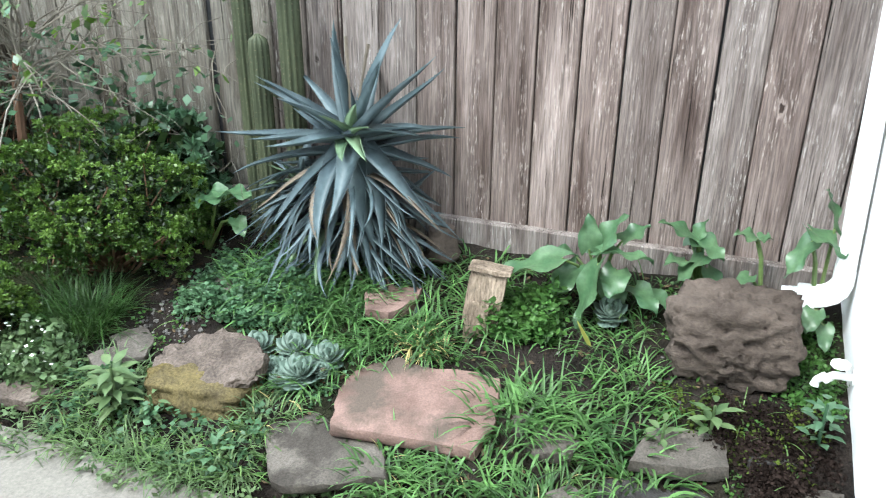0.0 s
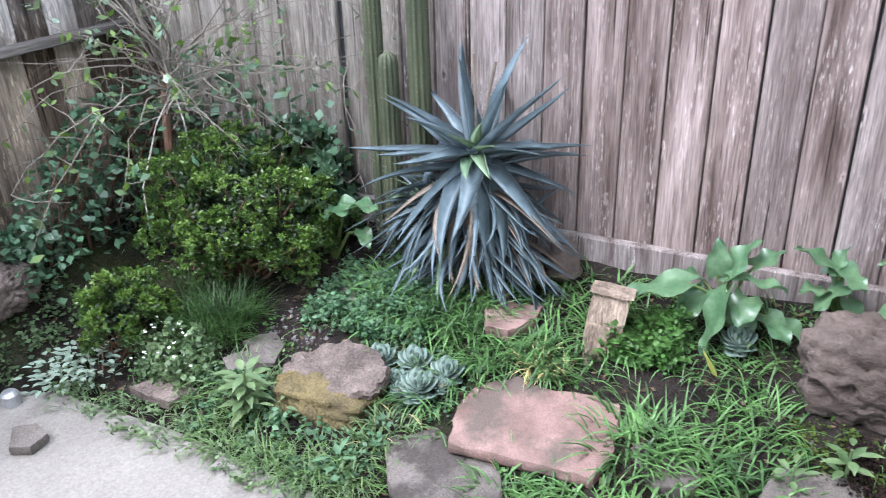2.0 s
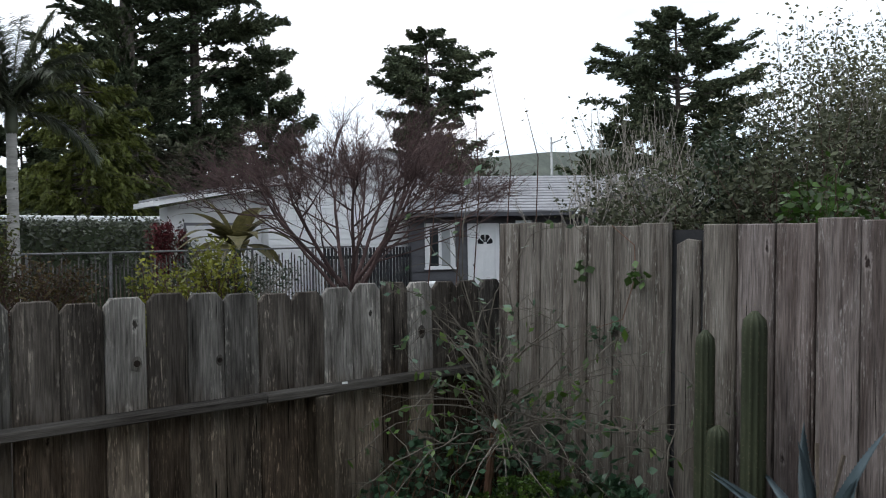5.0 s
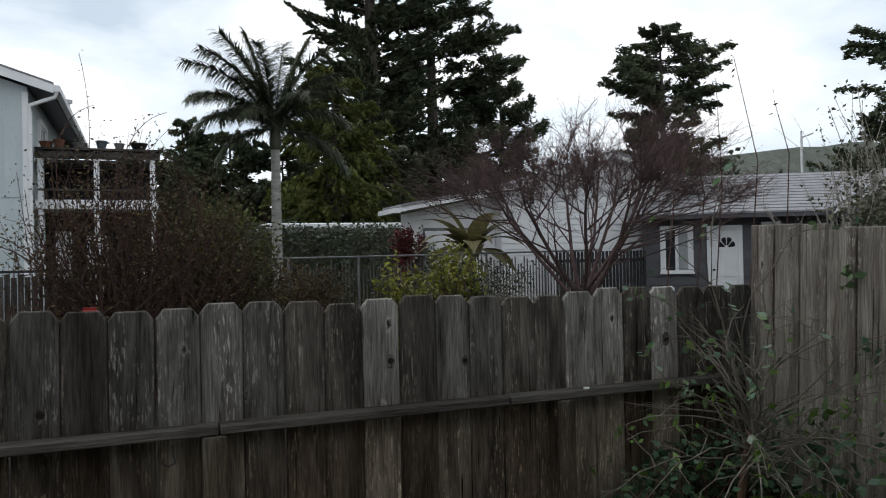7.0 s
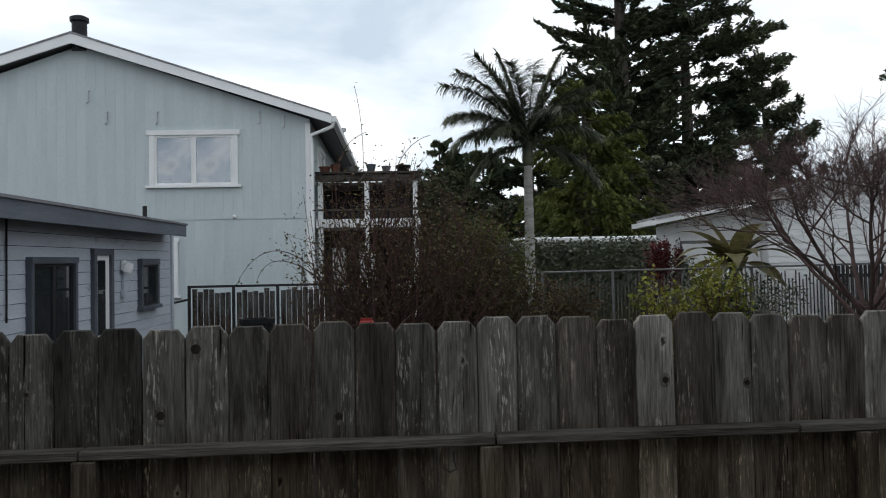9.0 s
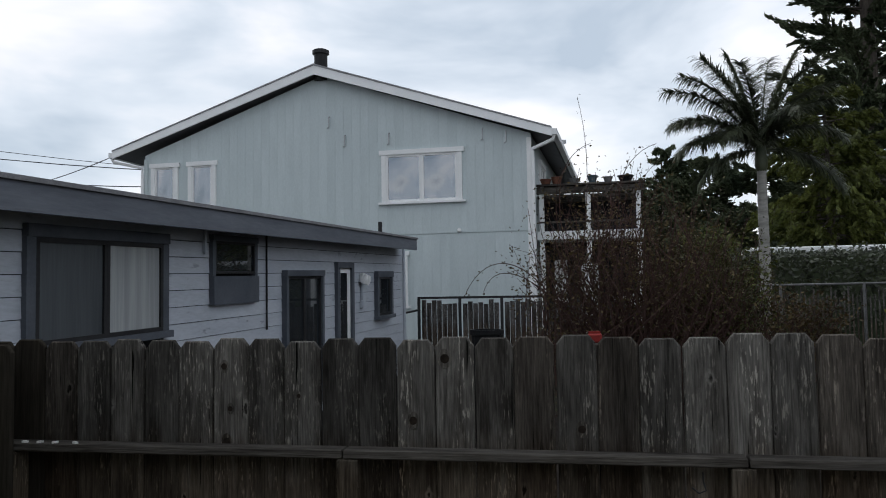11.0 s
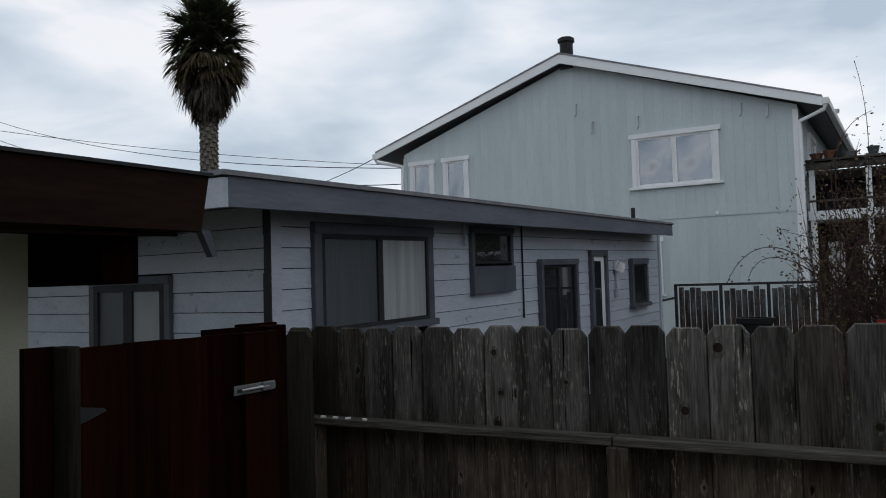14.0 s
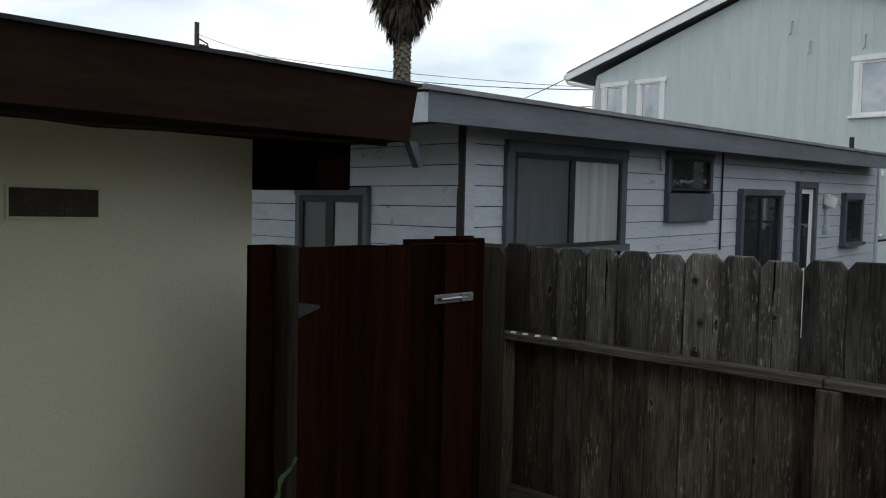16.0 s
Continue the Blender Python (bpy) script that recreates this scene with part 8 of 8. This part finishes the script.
for pts in ([(-0.9, 10, 1.6), (-0.75, 10, 2.6), (-0.68, 10, 3.3), (-0.85, 10, 4.05)], [(-0.9, 10, 1.6), (-1.3, 10, 2.9), (-1.05, 10, 3.35), (-0.7, 10, 3.45)], [(-1.2, 10, 1.5), (-1.8, 10, 2.3), (-2.2, 10, 1.9), (-2.35, 10, 1.55)], [(-1.1, 10, 1.4), (-1.7, 10, 2.0), (-2.0, 10, 1.9), (-2.1, 10, 1.6)], [(-0.6, 10, 1.7), (-0.5, 10, 2.8), (-0.3, 10, 3.3), (0.1, 10, 3.4)], [(-0.9, 10, 1.4), (-1.25, 10, 2.5), (-1.2, 10, 3.1), (-0.95, 10, 3.2)]):
    v_pts = [Vector(p) for p in pts]
    curve = [v_pts[0] * (1 - t) ** 3 + v_pts[1] * 3 * t * (1 - t) ** 2 + v_pts[2] * 3 * t * t * (1 - t) + v_pts[3] * t ** 3 for t in np.linspace(0, 1, 14)]
    canes.tube(curve, [0.009 - 0.0004 * i for i in range(14)], 4, False)
part("cane_tangle", canes, M_twig, red, "long arching canes", kind="stuff")
cp = np.array([q for i, q in enumerate(canes.v) if i % 5 == 0])
cp = np.repeat(cp, 2, axis=0) + np.random.default_rng(145).normal(size=(len(cp) * 2, 3)) * 0.022
v_, f_ = cards(cp, 0.024, 0.2, 1.6, None, 146)
part("leaves", leaf_mesh("leaves", v_, f_), M_redbush, red)

loose_bush("yellow_bush", (4.15, 11.0, 1.3), (0.55, 0.4, 0.62), 1150, 0.05, M_yellowbush, "yellow-green leafy bush behind the fence", 151, 40)
loose_bush("yellow_bush", (3.3, 10.7, 1.15), (0.55, 0.4, 0.5), 700, 0.05, M_yellowbush, "sparse yellow-green shoots behind the fence", 150, 30)
loose_bush("green_bush", (4.7, 12.2, 0.95), (0.5, 0.4, 0.6), 1100, 0.06, M_hedge, "dark green bush beside yellow leaves", 152, 30)
loose_bush("grey_bush", (5.6, 14.0, 1.1), (1.6, 0.5, 0.65), 2400, 0.04, M_hedge, "grey twiggy vines on the wire fence", 153, 140, M_paletwig)
loose_bush("grey_bush", (2.4, 14.3, 1.0), (1.2, 0.4, 0.7), 2000, 0.045, M_redbush, "brown vines along the wire fence", 154, 100)
loose_bush("round_bush", (5.6, 17.5, 1.6), (0.75, 0.6, 0.75), 2600, 0.06, M_greyhedge, "grey-green rounded bush before the garage", 155, 40)
loose_bush("red_bush", (5.05, 16.0, 2.08), (0.36, 0.3, 0.21), 2600, 0.036, material("maroon_leaf", (0.07, 0.014, 0.016), (0.12, 0.025, 0.028), 0.6, (2, 2, 2), 3, 40, 0.2, 0.0, island=0.4), "maroon-leaved bush by the white house", 156, 20, None, (5.05, 16.0, 0))
hedge = thing("hedge", "clipped dark grey-green hedge", "hedge")
gh = np.random.default_rng(157)
hp = np.column_stack([gh.uniform(2.4, 6.8, 9000), 22 + gh.uniform(-0.8, 0.6, 9000), 2.5 * gh.random(9000) ** 0.5 + 0.08 * gh.normal(size=9000)])
v_, f_ = cards(hp, 0.085, 0.2, 1.5, None, 158)
part("leaves", leaf_mesh("leaves", v_, f_), M_greyhedge, hedge)
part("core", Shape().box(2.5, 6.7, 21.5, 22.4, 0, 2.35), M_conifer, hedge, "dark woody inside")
loose_bush("fan_bush", (2.3, 26.0, 2.9), (1.0, 0.7, 0.8), 1500, 0.14, M_olive, "bright green bush behind the palm trunk", 159, 40)

# strap-leaved plant and banana
strap = Shape()
gs_ = random.Random(161)
for k in range(70):
    x, a = gs_.uniform(2.7, 4.4), gs_.uniform(0, 6.283)
    strap.ribbon((x, 10.2 + gs_.uniform(-0.2, 0.2), 0.35), (math.cos(a) * 0.5, math.sin(a) * 0.5, 1.0), gs_.uniform(0.6, 0.95), 0.05, 0.9, 5, fold=0.2)
solo("strap_plant", strap, M_yellowbush, "yellow-striped strap-leaved clump behind the fence", "plant", kind="stuff")
banana = thing("banana_plant", "banana plant with torn yellowing leaves", "plant", at=(6.35, 15.6, 0.1))
part("stem", Shape().tube([(0, 0, 0), (0, 0, 1.7)], [0.14, 0.1], 8), M_deadfrond, banana)
for az, el, ln in ((180, 40, 1.5), (160, 15, 1.4), (200, 60, 1.3), (0, 45, 1.6), (15, 20, 1.6), (340, 65, 1.4), (270, 50, 1.3), (90, 60, 1.3), (300, 20, 1.2), (230, 25, 1.3), (20, 70, 1.5), (170, 75, 1.5), (60, 35, 1.4), (120, 30, 1.4), (180, 62, 1.7), (5, 58, 1.7), (195, 48, 1.6), (350, 50, 1.6), (275, 66, 1.6), (250, 40, 1.5)):
    a, e = radians(az), radians(el)
    s = Shape()
    broad_leaf(s, (0, 0, 1.6), (math.cos(a) * math.cos(e), math.sin(a) * math.cos(e), math.sin(e)), ln * 1.0, 0.50, 1.9, 0.12, 10, False)
    part("leaf", s, M_banana, banana, "yellow-green torn leaf")

# ivy, brush and saplings beyond the tall fence
loose_bush("ivy_mound", (8.8, 6.2, 1.7), (2.2, 0.9, 0.95), 7500, 0.05, M_greyolive, "ivy-covered mound beyond the board fence", 171, 60)
loose_bush("ivy_mound", (10.8, 6.6, 2.3), (2.2, 0.9, 1.1), 5600, 0.075, M_hedge, "darker ivy mound beyond the board fence", 172, 60)
loose_bush("ivy_mound", (7.5, 3.75, 1.72), (0.75, 0.45, 0.62), 1500, 0.06, M_shrub, "bright ivy behind the board fence", 175, 40)
loose_bush("ivy_mound", (9.6, 5.0, 2.3), (1.6, 1.2, 1.2), 8000, 0.05, M_greyolive, "tall olive brush behind the board fence", 176, 60)
loose_bush("tall_brush", (12.5, 5.6, 3.2), (3.2, 1.6, 1.8), 21000, 0.042, M_paleolive, "tall pale olive brush behind the board fence", 177, 160, M_paletwig)
loose_bush("tall_brush", (9.4, 7.6, 2.6), (1.6, 0.9, 1.3), 3000, 0.04, M_greyolive, "twiggy olive brush behind the board fence", 178, 160, M_paletwig)
loose_bush("tall_brush", (14.6, 5.0, 3.6), (2.6, 2.0, 2.4), 32000, 0.050, M_paleolive, "high olive thicket beyond the board fence", 179, 160, M_paletwig)
brush = thing("bare_brush", "tangle of pale bare branches above the fence", "bush", at=(9.0, 7.0, 0.6))
gp = random.Random(173)
limbs, fine = Shape(), Shape()
for k in range(34):
    grow((gp.uniform(-2.2, 3.4), gp.uniform(-0.6, 0.6), 0.0), (gp.uniform(-0.5, 0.5), gp.uniform(-0.4, 0.4), 1.3), gp.uniform(0.9, 1.5), 0.022, 2)
part("branchwork", limbs, M_paletwig, brush, kind="stuff")
part("twig_haze", fine, M_paletwig, brush, kind="stuff")
sap = Shape()
for pts in ([(5.6, 7.0, 0.8), (5.75, 7.0, 2.3), (5.7, 7.0, 3.5)], [(6.1, 7.0, 1.2), (6.25, 7.0, 2.6), (5.95, 7.0, 3.75)], [(4.6, 6.5, 1.0), (4.75, 6.5, 2.2), (5.0, 6.5, 2.9)], [(6.6, 7.0, 1.2), (6.7, 7.0, 2.7), (6.5, 7.0, 3.3)], [(5.2, 6.8, 1.0), (5.35, 6.8, 2.2), (5.2, 6.8, 2.9)]):
    sap.tube(pts, [0.008, 0.006, 0.003], 4, False)
sp = thing("saplings", "slim bare saplings with a few leaf buds", "bush")
part("branchwork", sap, M_twig, sp, kind="stuff")
gsp = np.random.default_rng(174)
tips_p = np.array([(5.7, 7.0, 3.5), (5.95, 7.0, 3.75), (5.0, 6.5, 2.9), (6.5, 7.0, 3.3), (5.2, 6.8, 2.9)])
v_, f_ = cards(np.repeat(tips_p, 5, axis=0) + gsp.normal(size=(25, 3)) * np.array([0.015, 0.015, 0.12]) - np.array([0, 0, 0.08]), 0.026, 0.1, 2.2, None, 174)
part("leaves", leaf_mesh("leaves", v_, f_), M_redbush, sp)

# hill, pole and wires
hill = Shape()
hv, hn = [], 60
for i in range(hn + 1):
    x = 225 + 900 * i / hn
    top = 46 + 11 * noise.noise((x * 0.006, 0.2, 0)) + 3 * noise.noise((x * 0.03, 1.2, 0)) + 8 * math.exp(-((x - 330) / 150) ** 2)
    hv += [(x, 240, -1), (x, 300, top), (x, 420, top * 0.9), (x, 520, -1)]
hill.add(hv, [(i * 4 + j, (i + 1) * 4 + j, (i + 1) * 4 + j + 1, i * 4 + j + 1) for i in range(hn) for j in range(3)])
solo("hill", hill, M_hill, "low grassy hill on the horizon", "hill", kind="structure", smooth=True)
hw = np.random.default_rng(181)
hx = hw.uniform(150, 480, 9000)
v_, f_ = cards(np.column_stack([hx, hw.uniform(235, 280, 9000), 8 + 22 * hw.random(9000) ** 1.5 + 9 * np.sin(hx * 0.07) + 4 * np.sin(hx * 0.31)]), 2.2, 0.2, 1.3, None, 182)
solo("far_woods", leaf_mesh("far_woods", v_, f_), M_hedge, "dark woods on the lower hillside", "wood", kind="stuff")

pole = thing("utility_pole", "wooden utility pole with a bracket and wires", "pole", at=(-55.2, 30, 0))
part("mast", Shape().tube([(0, 0, 0), (0, 0, 15.1)], [0.26, 0.18], 8), M_bark, pole)
part("bracket", Shape().tube([(0, 0, 14.0), (1.6, 0, 13.3)], 0.06, 5), M_dark, pole)
for k in range(3):
    part("insulator", Shape().lathe([(0.1, 0), (0.14, 0.1), (0.08, 0.25)], 8, pose(0.6 + 0.45 * k, 0, 13.2 - 0.1 * k)), M_dark, pole)
for k, (p, q, sagk) in enumerate((((-55, 30, 14.2), (-12.0, 24, 5.6), 1.2), ((-55, 30, 13.3), (0, 60, 9.0), 1.6), ((-55, 30, 13.0), (-12.0, 24, 5.2), 1.5), ((-27.5, 28.8, 6.3), (-12.02, 16.28, 4.92), 0.25))):
    wire_pts = [Vector(p).lerp(Vector(q), t) - Vector((0, 0, sagk * 4 * t * (1 - t))) for t in np.linspace(0, 1, 16)]
    solo("power_line", Shape().tube(wire_pts, 0.022 if k < 3 else 0.012, 4, False), M_dark, "thin dark overhead power line", "cable", "power lines")
lamp_pole = thing("street_lamp", "thin street lamp post beyond the cottage", "street lamp", at=(36.0, 36.0, 0))
part("post", Shape().tube([(0, 0, 0), (0, 0, 8.0), (0.0, 0, 8.6)], [0.1, 0.08, 0.06], 6), M_trim, lamp_pole)
part("arm", Shape().tube([(0, 0, 8.2), (0.9, 0, 8.5)], 0.05, 5), M_trim, lamp_pole)

solo("white_pot", Shape().lathe([(0.10, 0.25), (0.13, 0.6), (0.15, 0.62), (0.15, 0.75), (0.09, 0.80)], 12, pose(11.5, 15.8, 0)).box(-0.2, 0.2, -0.2, 0.2, 0, 0.25, pose(11.5, 15.8, 0)), M_trim, "white pot on a pale block by the cottage", "plant pot")
